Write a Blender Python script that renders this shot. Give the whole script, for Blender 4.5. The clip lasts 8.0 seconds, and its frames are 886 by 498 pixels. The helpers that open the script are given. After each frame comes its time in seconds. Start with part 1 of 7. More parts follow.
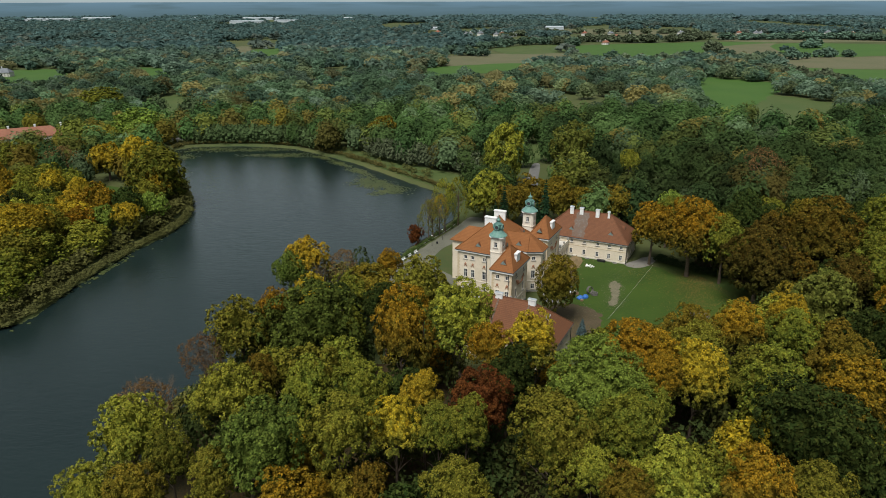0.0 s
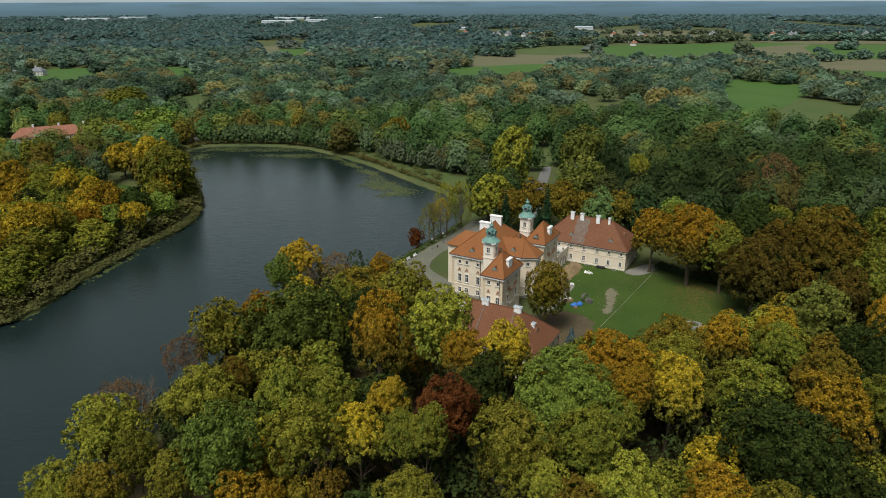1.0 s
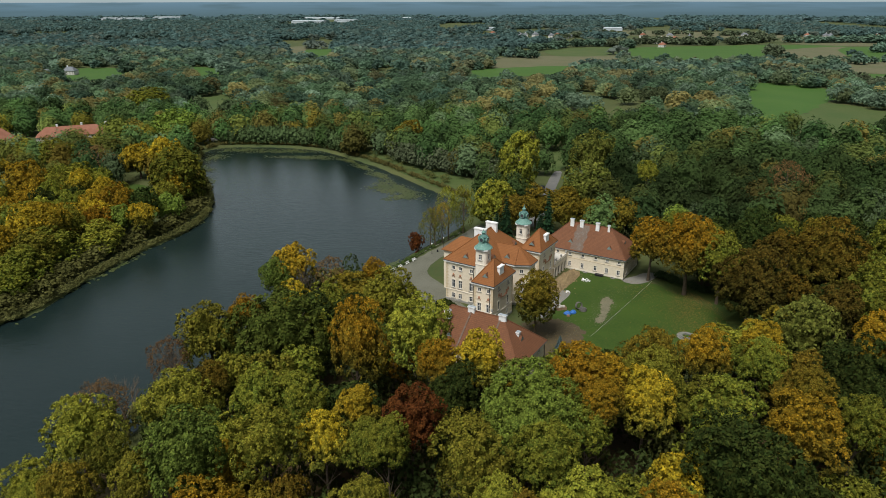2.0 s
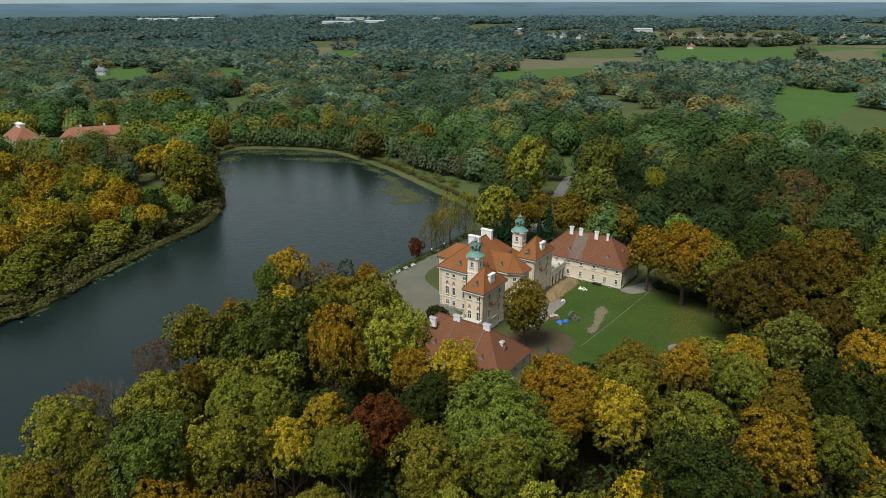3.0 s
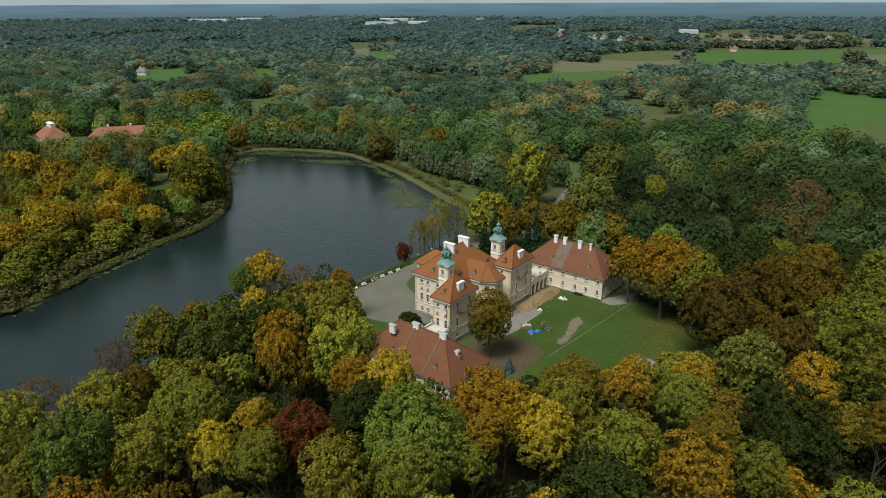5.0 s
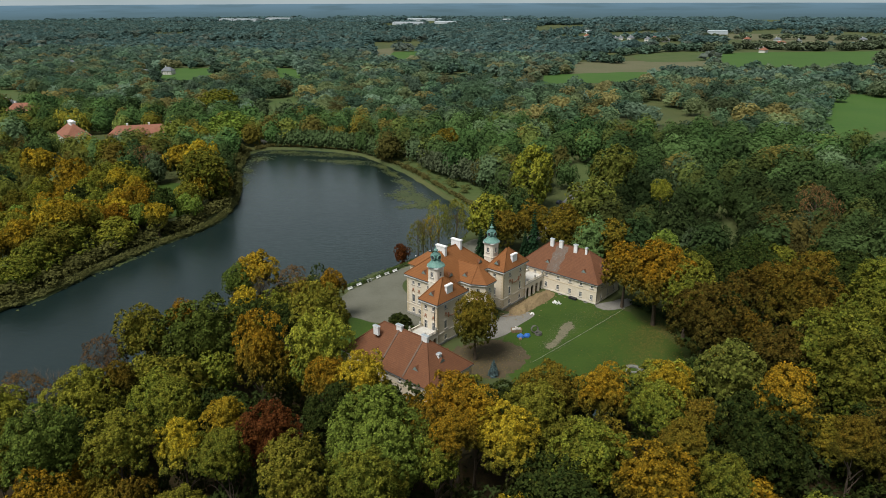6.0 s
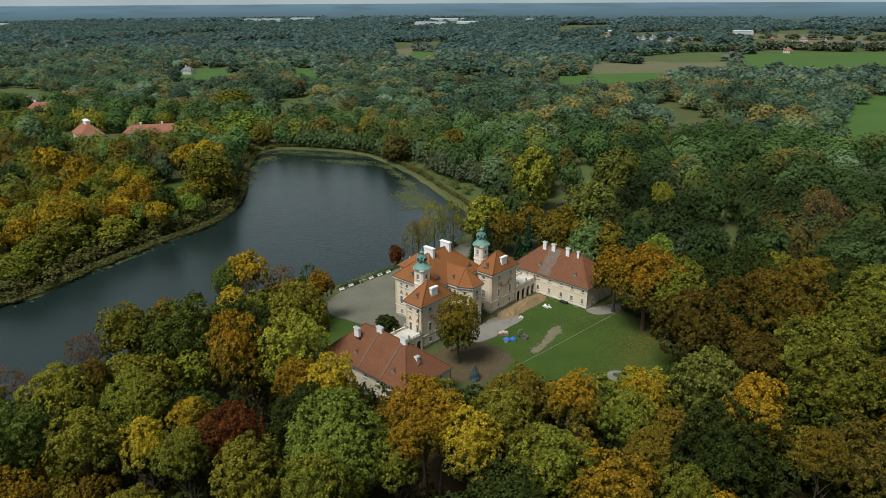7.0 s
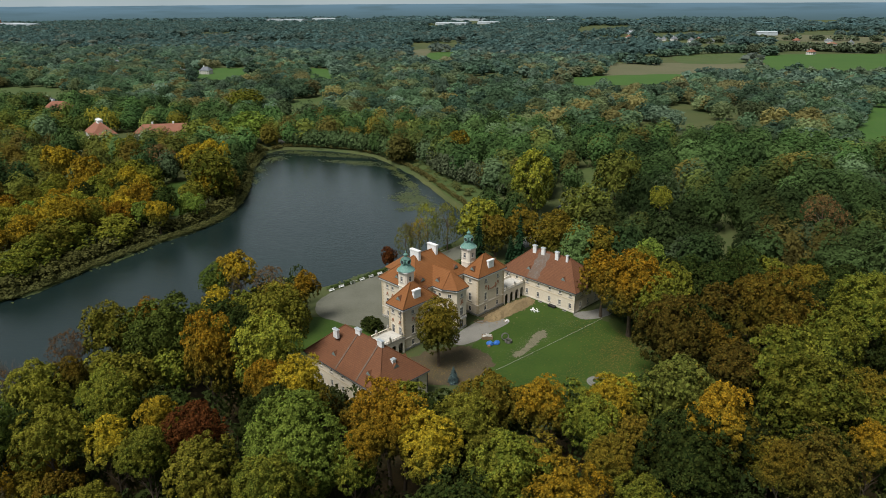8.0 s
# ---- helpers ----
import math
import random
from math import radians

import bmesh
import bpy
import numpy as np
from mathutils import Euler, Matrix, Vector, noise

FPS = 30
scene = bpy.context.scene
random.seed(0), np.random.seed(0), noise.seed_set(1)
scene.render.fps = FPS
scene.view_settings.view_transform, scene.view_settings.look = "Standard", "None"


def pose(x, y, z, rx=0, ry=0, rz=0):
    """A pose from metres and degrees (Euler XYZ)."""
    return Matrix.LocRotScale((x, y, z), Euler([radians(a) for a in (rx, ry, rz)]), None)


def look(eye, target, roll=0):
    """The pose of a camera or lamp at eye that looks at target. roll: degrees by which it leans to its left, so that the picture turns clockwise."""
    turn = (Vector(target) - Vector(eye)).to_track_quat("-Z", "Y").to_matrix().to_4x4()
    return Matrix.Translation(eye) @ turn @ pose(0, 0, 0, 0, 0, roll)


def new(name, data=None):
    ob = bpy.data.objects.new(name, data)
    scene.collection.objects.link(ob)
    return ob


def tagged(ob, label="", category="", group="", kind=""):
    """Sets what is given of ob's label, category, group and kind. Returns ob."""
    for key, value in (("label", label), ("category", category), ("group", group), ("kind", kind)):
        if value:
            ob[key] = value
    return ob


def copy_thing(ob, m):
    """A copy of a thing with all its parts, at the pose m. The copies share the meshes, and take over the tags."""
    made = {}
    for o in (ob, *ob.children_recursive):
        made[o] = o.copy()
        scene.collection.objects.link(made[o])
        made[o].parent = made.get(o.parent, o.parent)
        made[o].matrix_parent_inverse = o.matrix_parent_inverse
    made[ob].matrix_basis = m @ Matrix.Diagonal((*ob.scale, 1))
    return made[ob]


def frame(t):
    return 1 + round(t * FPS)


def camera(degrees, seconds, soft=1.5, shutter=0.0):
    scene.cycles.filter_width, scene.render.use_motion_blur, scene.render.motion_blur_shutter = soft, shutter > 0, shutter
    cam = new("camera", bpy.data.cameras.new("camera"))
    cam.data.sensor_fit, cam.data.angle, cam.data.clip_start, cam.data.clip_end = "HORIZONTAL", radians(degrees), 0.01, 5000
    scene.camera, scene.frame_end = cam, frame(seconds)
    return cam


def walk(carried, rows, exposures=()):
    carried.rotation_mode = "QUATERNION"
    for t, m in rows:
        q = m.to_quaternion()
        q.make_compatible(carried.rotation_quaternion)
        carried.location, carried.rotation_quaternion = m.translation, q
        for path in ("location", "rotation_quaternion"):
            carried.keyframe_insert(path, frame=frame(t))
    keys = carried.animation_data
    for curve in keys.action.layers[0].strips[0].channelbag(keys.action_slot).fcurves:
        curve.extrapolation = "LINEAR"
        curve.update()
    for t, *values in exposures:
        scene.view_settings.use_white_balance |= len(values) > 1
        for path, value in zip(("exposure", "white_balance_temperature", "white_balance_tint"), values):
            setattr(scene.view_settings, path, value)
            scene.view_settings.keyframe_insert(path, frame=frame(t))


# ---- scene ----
cam = camera(67.2, 8.0, soft=0.85)
PATH = [
    (0, (1.491, -0.286, 82.984), (1.473, 1.587, 82.282), -0.1),
    (0.5, (6.521, 0.199, 83.563), (6.462, 2.071, 82.861), -0.1),
    (1, (11.65, 0.687, 84.276), (11.547, 2.557, 83.573), -0.1),
    (1.5, (16.559, 1.07, 85.135), (16.416, 2.937, 84.432), -0.1),
    (3, (31.789, 2.993, 88.19), (31.519, 4.846, 87.487), -0.1),
    (3.5, (36.772, 3.74, 89.141), (36.466, 5.588, 88.439), -0.2),
    (4, (41.79, 4.445, 89.67), (41.452, 6.287, 88.968), -0.2),
    (4.5, (46.803, 5.518, 89.935), (46.439, 7.355, 89.233), -0.2),
    (6, (61.794, 9.093, 90.867), (61.321, 10.906, 90.165), -0.2),
    (6.5, (66.669, 10.767, 91.072), (66.163, 12.57, 90.37), -0.2),
    (7, (71.512, 12.591, 91.294), (70.974, 14.385, 90.592), -0.3),
    (7.5, (76.282, 14.091, 91.706), (75.716, 15.877, 91.005), -0.3),
    (8, (81.343, 15.866, 91.945), (80.746, 17.641, 91.244), -0.3),
]
walk(cam, [(t, look(eye, target, roll)) for t, eye, target, roll in PATH])

# ---- light: a bright overcast autumn day ----
world = bpy.data.worlds.new("overcast_sky")
scene.world = world
world.use_nodes = True
wn, wl = world.node_tree.nodes, world.node_tree.links
sky = wn.new("ShaderNodeTexSky")
sky.sky_type = "NISHITA"
sky.sun_disc = False
sky.sun_elevation, sky.sun_rotation = radians(60), radians(205)
sky.air_density, sky.dust_density, sky.ozone_density = 1.0, 0.6, 1.5
grey = wn.new("ShaderNodeHueSaturation")
grey.inputs["Saturation"].default_value = 0.10
wl.new(sky.outputs[0], grey.inputs["Color"])
tint = wn.new("ShaderNodeMix")
tint.data_type, tint.blend_type = "RGBA", "MULTIPLY"
tint.inputs[0].default_value, tint.inputs[7].default_value = 1.0, (0.88, 1.0, 1.04, 1)
wl.new(grey.outputs[0], tint.inputs[6])
wl.new(tint.outputs[2], wn["Background"].inputs["Color"])
wn["Background"].inputs["Strength"].default_value = 0.104
sun_data = bpy.data.lights.new("sun", "SUN")
sun_data.energy, sun_data.angle, sun_data.color = 4.45, radians(24), (1.0, 0.985, 0.96)
sun = new("sun", sun_data)
SUN_WAY = Vector((math.sin(radians(205)) * math.cos(radians(60)), math.cos(radians(205)) * math.cos(radians(60)), math.sin(radians(60))))
sun.matrix_world = look(SUN_WAY * 300, (0, 0, 0))
scene.view_settings.exposure = 0.0


# ---- materials ----
def shader(name, rough=0.8, metal=0.0, spec=0.3):
    m = bpy.data.materials.new(name)
    m.use_nodes = True
    p = m.node_tree.nodes["Principled BSDF"]
    p.inputs["Roughness"].default_value, p.inputs["Metallic"].default_value = rough, metal
    p.inputs["Specular IOR Level"].default_value = spec
    return m, m.node_tree.nodes, m.node_tree.links, p


def node(ns, kind, **values):
    n = ns.new(kind)
    for k, v in values.items():
        n.inputs[k.replace("_", " ")].default_value = v
    return n


def mixed(ns, ls, fac, a, b, blend="MIX"):
    """A colour mix; fac, a and b are sockets or values."""
    n = ns.new("ShaderNodeMix")
    n.data_type, n.blend_type = "RGBA", blend
    for sock, v in ((n.inputs[0], fac), (n.inputs[6], a), (n.inputs[7], b)):
        if hasattr(v, "is_linked"):
            ls.new(v, sock)
        elif isinstance(v, (int, float)):
            sock.default_value = v
        else:
            sock.default_value = (*v, 1)
    return n.outputs[2]


def stretch(ns, ls, sock, lo, hi):
    n = ns.new("ShaderNodeMapRange")
    n.inputs["From Min"].default_value, n.inputs["From Max"].default_value = lo, hi
    ls.new(sock, n.inputs["Value"])
    return n.outputs[0]


def surface(name, c1, c2, c3=None, big=0.3, fine=4.0, rough=0.85, metal=0.0, bump=0.3, spec=0.2, depth=0.05):
    """Two scales of noise between three colours, with fine relief, in metres."""
    m, ns, ls, p = shader(name, rough, metal, spec)
    tc = ns.new("ShaderNodeTexCoord")
    n1 = node(ns, "ShaderNodeTexNoise", Scale=big, Detail=6.0, Roughness=0.6)
    n2 = node(ns, "ShaderNodeTexNoise", Scale=fine, Detail=5.0, Roughness=0.65)
    ls.new(tc.outputs["Object"], n1.inputs["Vector"])
    ls.new(tc.outputs["Object"], n2.inputs["Vector"])
    col = mixed(ns, ls, stretch(ns, ls, n1.outputs[0], 0.35, 0.65), c1, c2)
    col = mixed(ns, ls, stretch(ns, ls, n2.outputs[0], 0.45, 0.75), col, c3 or [v * 0.7 for v in c1])
    ls.new(col, p.inputs["Base Color"])
    b = node(ns, "ShaderNodeBump", Strength=bump, Distance=depth)
    ls.new(n2.outputs[0], b.inputs["Height"])
    ls.new(b.outputs[0], p.inputs["Normal"])
    return m


def leafage(name, c1, c2, c3, scale=2.4, clear=0.07, attr=False, low=None, lo_v=0.5, hi_v=1.5):
    """Foliage: hue drifts through the crown, from leaf to leaf and from tree to tree; low mixes in a greener, darker
    colour towards the bottom.
    """
    m, ns, ls, p = shader(name, 0.9, 0.0, 0.03)
    geo = ns.new("ShaderNodeNewGeometry")
    info = ns.new("ShaderNodeObjectInfo")
    tc = ns.new("ShaderNodeTexCoord")
    n1 = node(ns, "ShaderNodeTexNoise", Scale=scale, Detail=3.0, Roughness=0.6)
    ls.new(tc.outputs["Object"], n1.inputs["Vector"])
    base = mixed(ns, ls, stretch(ns, ls, n1.outputs[0], 0.36, 0.64), c1, c2)
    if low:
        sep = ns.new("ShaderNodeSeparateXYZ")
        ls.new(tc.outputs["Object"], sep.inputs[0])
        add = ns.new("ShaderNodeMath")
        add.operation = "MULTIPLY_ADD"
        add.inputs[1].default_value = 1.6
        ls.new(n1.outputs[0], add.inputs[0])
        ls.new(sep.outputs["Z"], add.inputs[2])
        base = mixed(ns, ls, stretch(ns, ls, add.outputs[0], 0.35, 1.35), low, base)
    if attr:
        a = ns.new("ShaderNodeAttribute")
        a.attribute_name = "leaf_hue"
        base = mixed(ns, ls, 0.2, a.outputs["Color"], base)
    if not attr:
        base = mixed(ns, ls, stretch(ns, ls, geo.outputs["Random Per Island"], 0.35, 1.3), base, c3)
    hs = ns.new("ShaderNodeHueSaturation")
    ls.new(base, hs.inputs["Color"])
    rnd = ns.new("ShaderNodeMapRange")
    rnd.inputs["To Min"].default_value, rnd.inputs["To Max"].default_value = 0.70, 1.28
    ls.new(info.outputs["Random"], rnd.inputs["Value"])
    speck = ns.new("ShaderNodeMath")
    speck.operation = "MULTIPLY"
    ls.new(rnd.outputs[0], speck.inputs[0])
    each = ns.new("ShaderNodeMapRange")
    each.inputs["To Min"].default_value, each.inputs["To Max"].default_value = lo_v, hi_v
    wn_ = ns.new("ShaderNodeTexWhiteNoise")
    wn_.noise_dimensions = "1D"
    ls.new(geo.outputs["Random Per Island"], wn_.inputs["W"])
    ls.new(wn_.outputs[0], each.inputs["Value"])
    ls.new(each.outputs[0], speck.inputs[1])
    ls.new(speck.outputs[0], hs.inputs["Value"])
    hue = ns.new("ShaderNodeMapRange")
    hue.inputs["To Min"].default_value, hue.inputs["To Max"].default_value = 0.488, 0.512
    ls.new(info.outputs["Random"], hue.inputs["Value"])
    ls.new(hue.outputs[0], hs.inputs["Hue"])
    ls.new(hs.outputs[0], p.inputs["Base Color"])
    tr = ns.new("ShaderNodeBsdfTranslucent")
    ls.new(hs.outputs[0], tr.inputs["Color"])
    mx = ns.new("ShaderNodeMixShader")
    mx.inputs[0].default_value = clear
    ls.new(p.outputs[0], mx.inputs[1])
    ls.new(tr.outputs[0], mx.inputs[2])
    ls.new(mx.outputs[0], ns["Material Output"].inputs["Surface"])
    return m


LEAF = {
    "G": leafage("leaves_green", (0.087, 0.131, 0.022), (0.131, 0.178, 0.027), (0.166, 0.200, 0.031)),
    "D": leafage("leaves_dark_green", (0.015, 0.026, 0.006), (0.027, 0.039, 0.008), (0.044, 0.050, 0.010)),
    "E": leafage("leaves_mid_green", (0.052, 0.079, 0.014), (0.076, 0.104, 0.018), (0.097, 0.116, 0.020)),
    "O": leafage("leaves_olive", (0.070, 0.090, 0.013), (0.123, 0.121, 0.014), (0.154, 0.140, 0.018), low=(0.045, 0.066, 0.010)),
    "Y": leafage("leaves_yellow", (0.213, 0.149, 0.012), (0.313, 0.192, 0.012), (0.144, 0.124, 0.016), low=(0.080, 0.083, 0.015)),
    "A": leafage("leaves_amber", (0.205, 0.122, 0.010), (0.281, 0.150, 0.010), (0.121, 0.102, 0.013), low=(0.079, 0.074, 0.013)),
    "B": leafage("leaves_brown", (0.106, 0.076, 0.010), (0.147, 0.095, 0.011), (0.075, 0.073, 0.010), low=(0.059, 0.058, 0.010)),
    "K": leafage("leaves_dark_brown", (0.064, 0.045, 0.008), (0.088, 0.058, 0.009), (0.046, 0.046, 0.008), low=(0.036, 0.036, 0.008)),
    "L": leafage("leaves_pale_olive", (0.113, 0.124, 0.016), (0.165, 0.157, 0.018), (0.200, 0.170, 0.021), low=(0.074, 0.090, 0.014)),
    "R": leafage("leaves_red", (0.071, 0.021, 0.007), (0.093, 0.031, 0.008), (0.049, 0.021, 0.007)),
    "W": leafage("leaves_willow", (0.072, 0.089, 0.015), (0.106, 0.112, 0.021), (0.124, 0.123, 0.025)),
    "N": leafage("leaves_withered", (0.106, 0.062, 0.026), (0.150, 0.084, 0.031), (0.075, 0.048, 0.022)),
    "P": leafage("needles_dark", (0.006, 0.017, 0.007), (0.011, 0.026, 0.010), (0.015, 0.033, 0.012), clear=0.05),
    "S": leafage("needles_blue", (0.070, 0.110, 0.110), (0.110, 0.150, 0.150), (0.060, 0.090, 0.085), clear=0.05),
}
DISTANT_LEAF = leafage("leaves_distant_woods", (0.070, 0.095, 0.040), (0.095, 0.115, 0.045), (0.120, 0.130, 0.055), scale=0.02, clear=0.45, attr=True, lo_v=0.85, hi_v=1.15)
FAR_LEAF = leafage("leaves_far_woods", (0.060, 0.085, 0.028), (0.095, 0.110, 0.035), (0.130, 0.135, 0.045), scale=0.05, clear=0.18, attr=True, lo_v=0.78, hi_v=1.22)
BARK = surface("bark", (0.085, 0.062, 0.042), (0.13, 0.10, 0.07), big=0.8, fine=6, bump=0.8)

GROUND = surface("meadow_ground", (0.040, 0.060, 0.018), (0.075, 0.082, 0.026), (0.060, 0.062, 0.022), big=0.02, fine=0.5, bump=0.4)
LITTER = surface("leaf_litter", (0.045, 0.029, 0.011), (0.025, 0.024, 0.009), (0.072, 0.041, 0.012), big=0.15, fine=2.5, bump=0.5)
STREWN = surface("leaf_strewn_grass", (0.029, 0.059, 0.011), (0.046, 0.057, 0.012), (0.064, 0.066, 0.013), big=0.12, fine=2.0, bump=0.5)
LAWN = surface("lawn_grass", (0.024, 0.053, 0.006), (0.036, 0.069, 0.008), (0.049, 0.067, 0.010), big=0.10, fine=1.6, bump=0.4)
SOIL = surface("trodden_soil", (0.073, 0.053, 0.030), (0.050, 0.043, 0.021), (0.099, 0.073, 0.043), big=0.35, fine=3, bump=0.5)
BARE = surface("bare_earth", (0.154, 0.133, 0.086), (0.105, 0.101, 0.058), (0.196, 0.172, 0.117), big=0.5, fine=3, bump=0.4)
GRAVEL = surface("gravel_drive", (0.122, 0.119, 0.091), (0.092, 0.092, 0.066), (0.150, 0.143, 0.109), big=0.12, fine=2.2, bump=0.3)
PAVING = surface("concrete_paving", (0.185, 0.174, 0.148), (0.148, 0.141, 0.122), (0.222, 0.207, 0.178), big=0.3, fine=3, bump=0.2)
SAND = surface("dug_sand", (0.239, 0.170, 0.085), (0.183, 0.130, 0.067), (0.127, 0.092, 0.048), big=0.6, fine=3, bump=0.9, depth=0.15)
ROAD = surface("road_asphalt", (0.10, 0.10, 0.095), (0.13, 0.125, 0.115), (0.16, 0.155, 0.14), big=0.2, fine=3, bump=0.1)
FIELD = surface("field_green", (0.036, 0.087, 0.013), (0.046, 0.098, 0.015), (0.054, 0.091, 0.020), big=0.02, fine=0.3, bump=0.2)
MEADOW = surface("rough_meadow", (0.049, 0.078, 0.020), (0.070, 0.088, 0.027), (0.047, 0.069, 0.017), big=0.03, fine=0.4, bump=0.4)
PLOUGH = surface("stubble_field", (0.105, 0.098, 0.052), (0.080, 0.086, 0.038), (0.130, 0.118, 0.066), big=0.02, fine=0.4, bump=0.3)
LILY = surface("lily_pads", (0.043, 0.058, 0.019), (0.072, 0.081, 0.027), (0.033, 0.044, 0.015), big=0.15, fine=0.8, rough=0.45, bump=0.1)

STUCCO = surface("cream_stucco", (0.604, 0.517, 0.389), (0.668, 0.583, 0.458), (0.539, 0.462, 0.343), big=0.25, fine=2.0, rough=0.9, bump=0.15)
PALE = surface("pale_stucco", (0.670, 0.605, 0.497), (0.734, 0.670, 0.562), (0.594, 0.529, 0.432), big=0.3, fine=2.5, rough=0.9, bump=0.15)
OCHRE = surface("ochre_stucco_bands", (0.50, 0.40, 0.26), (0.55, 0.45, 0.31), (0.44, 0.36, 0.24), big=0.4, fine=2.5, rough=0.9, bump=0.2)
WHITE = surface("white_limewash", (0.76, 0.75, 0.72), (0.70, 0.69, 0.66), (0.58, 0.57, 0.54), big=0.5, fine=1.5, rough=0.85, bump=0.1)
STONE = surface("grey_stone", (0.27, 0.26, 0.23), (0.34, 0.325, 0.29), (0.20, 0.195, 0.175), big=0.6, fine=3, bump=0.3)
TERRACE = surface("terrace_plaster", (0.52, 0.49, 0.43), (0.44, 0.41, 0.36), (0.36, 0.34, 0.30), big=0.4, fine=1.8, bump=0.15)
RELIEF = surface("terracotta_relief", (0.30, 0.15, 0.085), (0.38, 0.20, 0.12), (0.22, 0.10, 0.06), big=1.5, fine=6, bump=0.8)
WORN_STONE = surface("worn_stone", (0.15, 0.15, 0.13), (0.20, 0.195, 0.17), (0.11, 0.11, 0.09), big=0.8, fine=3, bump=0.4)
LEAD = surface("dark_gutter", (0.035, 0.036, 0.038), (0.05, 0.05, 0.05), big=1, fine=5, rough=0.6, bump=0.1)
ZINC = surface("zinc_sheet", (0.40, 0.44, 0.46), (0.33, 0.37, 0.39), (0.48, 0.51, 0.52), big=1, fine=5, rough=0.5, metal=0.4, bump=0.1)
COPPER = surface("verdigris_copper", (0.122, 0.234, 0.193), (0.086, 0.182, 0.154), (0.178, 0.280, 0.238), big=0.9, fine=3, rough=0.6, bump=0.25)
COPPER_DARK = surface("dark_copper", (0.06, 0.13, 0.115), (0.09, 0.18, 0.15), big=1.2, fine=4, rough=0.55, bump=0.3)
FRAME_WHITE = surface("window_paint", (0.66, 0.65, 0.62), (0.60, 0.59, 0.56), big=2, fine=8, rough=0.6, bump=0.05)
VENT = surface("vent_slats", (0.15, 0.19, 0.17), (0.22, 0.26, 0.235), big=2, fine=6, rough=0.6, bump=0.2)
WOOD = surface("weathered_wood", (0.20, 0.13, 0.075), (0.28, 0.19, 0.11), (0.14, 0.09, 0.05), big=1.0, fine=7, bump=0.4)
RUBBER = surface("dull_rubber", (0.10, 0.095, 0.085), (0.15, 0.14, 0.12), big=2, fine=6, bump=0.3)
TARP = surface("blue_tarpaulin", (0.030, 0.115, 0.36), (0.045, 0.16, 0.45), (0.02, 0.075, 0.26), big=1.5, fine=4, rough=0.45, bump=0.6)
IRON = surface("black_iron", (0.02, 0.02, 0.021), (0.03, 0.03, 0.03), big=2, fine=8, rough=0.5, bump=0.1)
REDROOF = surface("red_roof_far", (0.215, 0.090, 0.055), (0.26, 0.115, 0.072), (0.165, 0.075, 0.05), big=0.4, fine=2, bump=0.3)
GREYROOF = surface("grey_roof_far", (0.13, 0.14, 0.15), (0.18, 0.19, 0.20), big=0.4, fine=2, bump=0.2)
RENDERED = surface("house_render", (0.62, 0.60, 0.55), (0.54, 0.51, 0.46), big=0.4, fine=2, bump=0.1)
SHED = surface("white_shed_sheet", (0.44, 0.48, 0.50), (0.36, 0.40, 0.42), big=0.02, fine=0.2, rough=0.5, bump=0.05)


def tile_roof(name, c1, c2, c3, course=0.32):
    """Clay tiles laid in courses: rows stepped in height, colour varying from tile to tile."""
    m, ns, ls, p = shader(name, 0.8, 0.0, 0.2)
    tc = ns.new("ShaderNodeTexCoord")
    n1 = node(ns, "ShaderNodeTexNoise", Scale=0.28, Detail=5.0, Roughness=0.65)
    n2 = node(ns, "ShaderNodeTexNoise", Scale=3.2, Detail=4.0, Roughness=0.7)
    n3 = node(ns, "ShaderNodeTexNoise", Scale=1.1, Detail=5.0, Roughness=0.7)
    for n in (n1, n2, n3):
        ls.new(tc.outputs["Object"], n.inputs["Vector"])
    col = mixed(ns, ls, stretch(ns, ls, n1.outputs[0], 0.32, 0.68), c1, c2)
    col = mixed(ns, ls, stretch(ns, ls, n3.outputs[0], 0.52, 0.8), col, c3)
    col = mixed(ns, ls, stretch(ns, ls, n2.outputs[0], 0.3, 0.9), col, [v * 0.55 for v in c1])
    sep = ns.new("ShaderNodeSeparateXYZ")
    ls.new(tc.outputs["Object"], sep.inputs[0])
    saw = ns.new("ShaderNodeMath")
    saw.operation = "PINGPONG"
    saw.inputs[1].default_value = course * 0.5
    ls.new(sep.outputs["Z"], saw.inputs[0])
    col = mixed(ns, ls, stretch(ns, ls, saw.outputs[0], course * 0.16, 0.0), col, [v * 0.68 for v in c1])
    ls.new(col, p.inputs["Base Color"])
    add = ns.new("ShaderNodeMath")
    add.operation = "MULTIPLY_ADD"
    add.inputs[1].default_value, add.inputs[2].default_value = 0.5, 0.0
    ls.new(n2.outputs[0], add.inputs[0])
    both = ns.new("ShaderNodeMath")
    ls.new(saw.outputs[0], both.inputs[0])
    ls.new(add.outputs[0], both.inputs[1])
    b = node(ns, "ShaderNodeBump", Strength=0.5, Distance=0.25)
    ls.new(both.outputs[0], b.inputs["Height"])
    ls.new(b.outputs[0], p.inputs["Normal"])
    return m


TILES = tile_roof("clay_tiles", (0.222, 0.084, 0.026), (0.259, 0.105, 0.035), (0.156, 0.066, 0.026))
TILES_OLD = tile_roof("old_clay_tiles", (0.150, 0.062, 0.030), (0.185, 0.078, 0.037), (0.105, 0.052, 0.031))
TILES_GREY = tile_roof("lichened_tiles", (0.153, 0.119, 0.094), (0.145, 0.076, 0.045), (0.207, 0.200, 0.179))


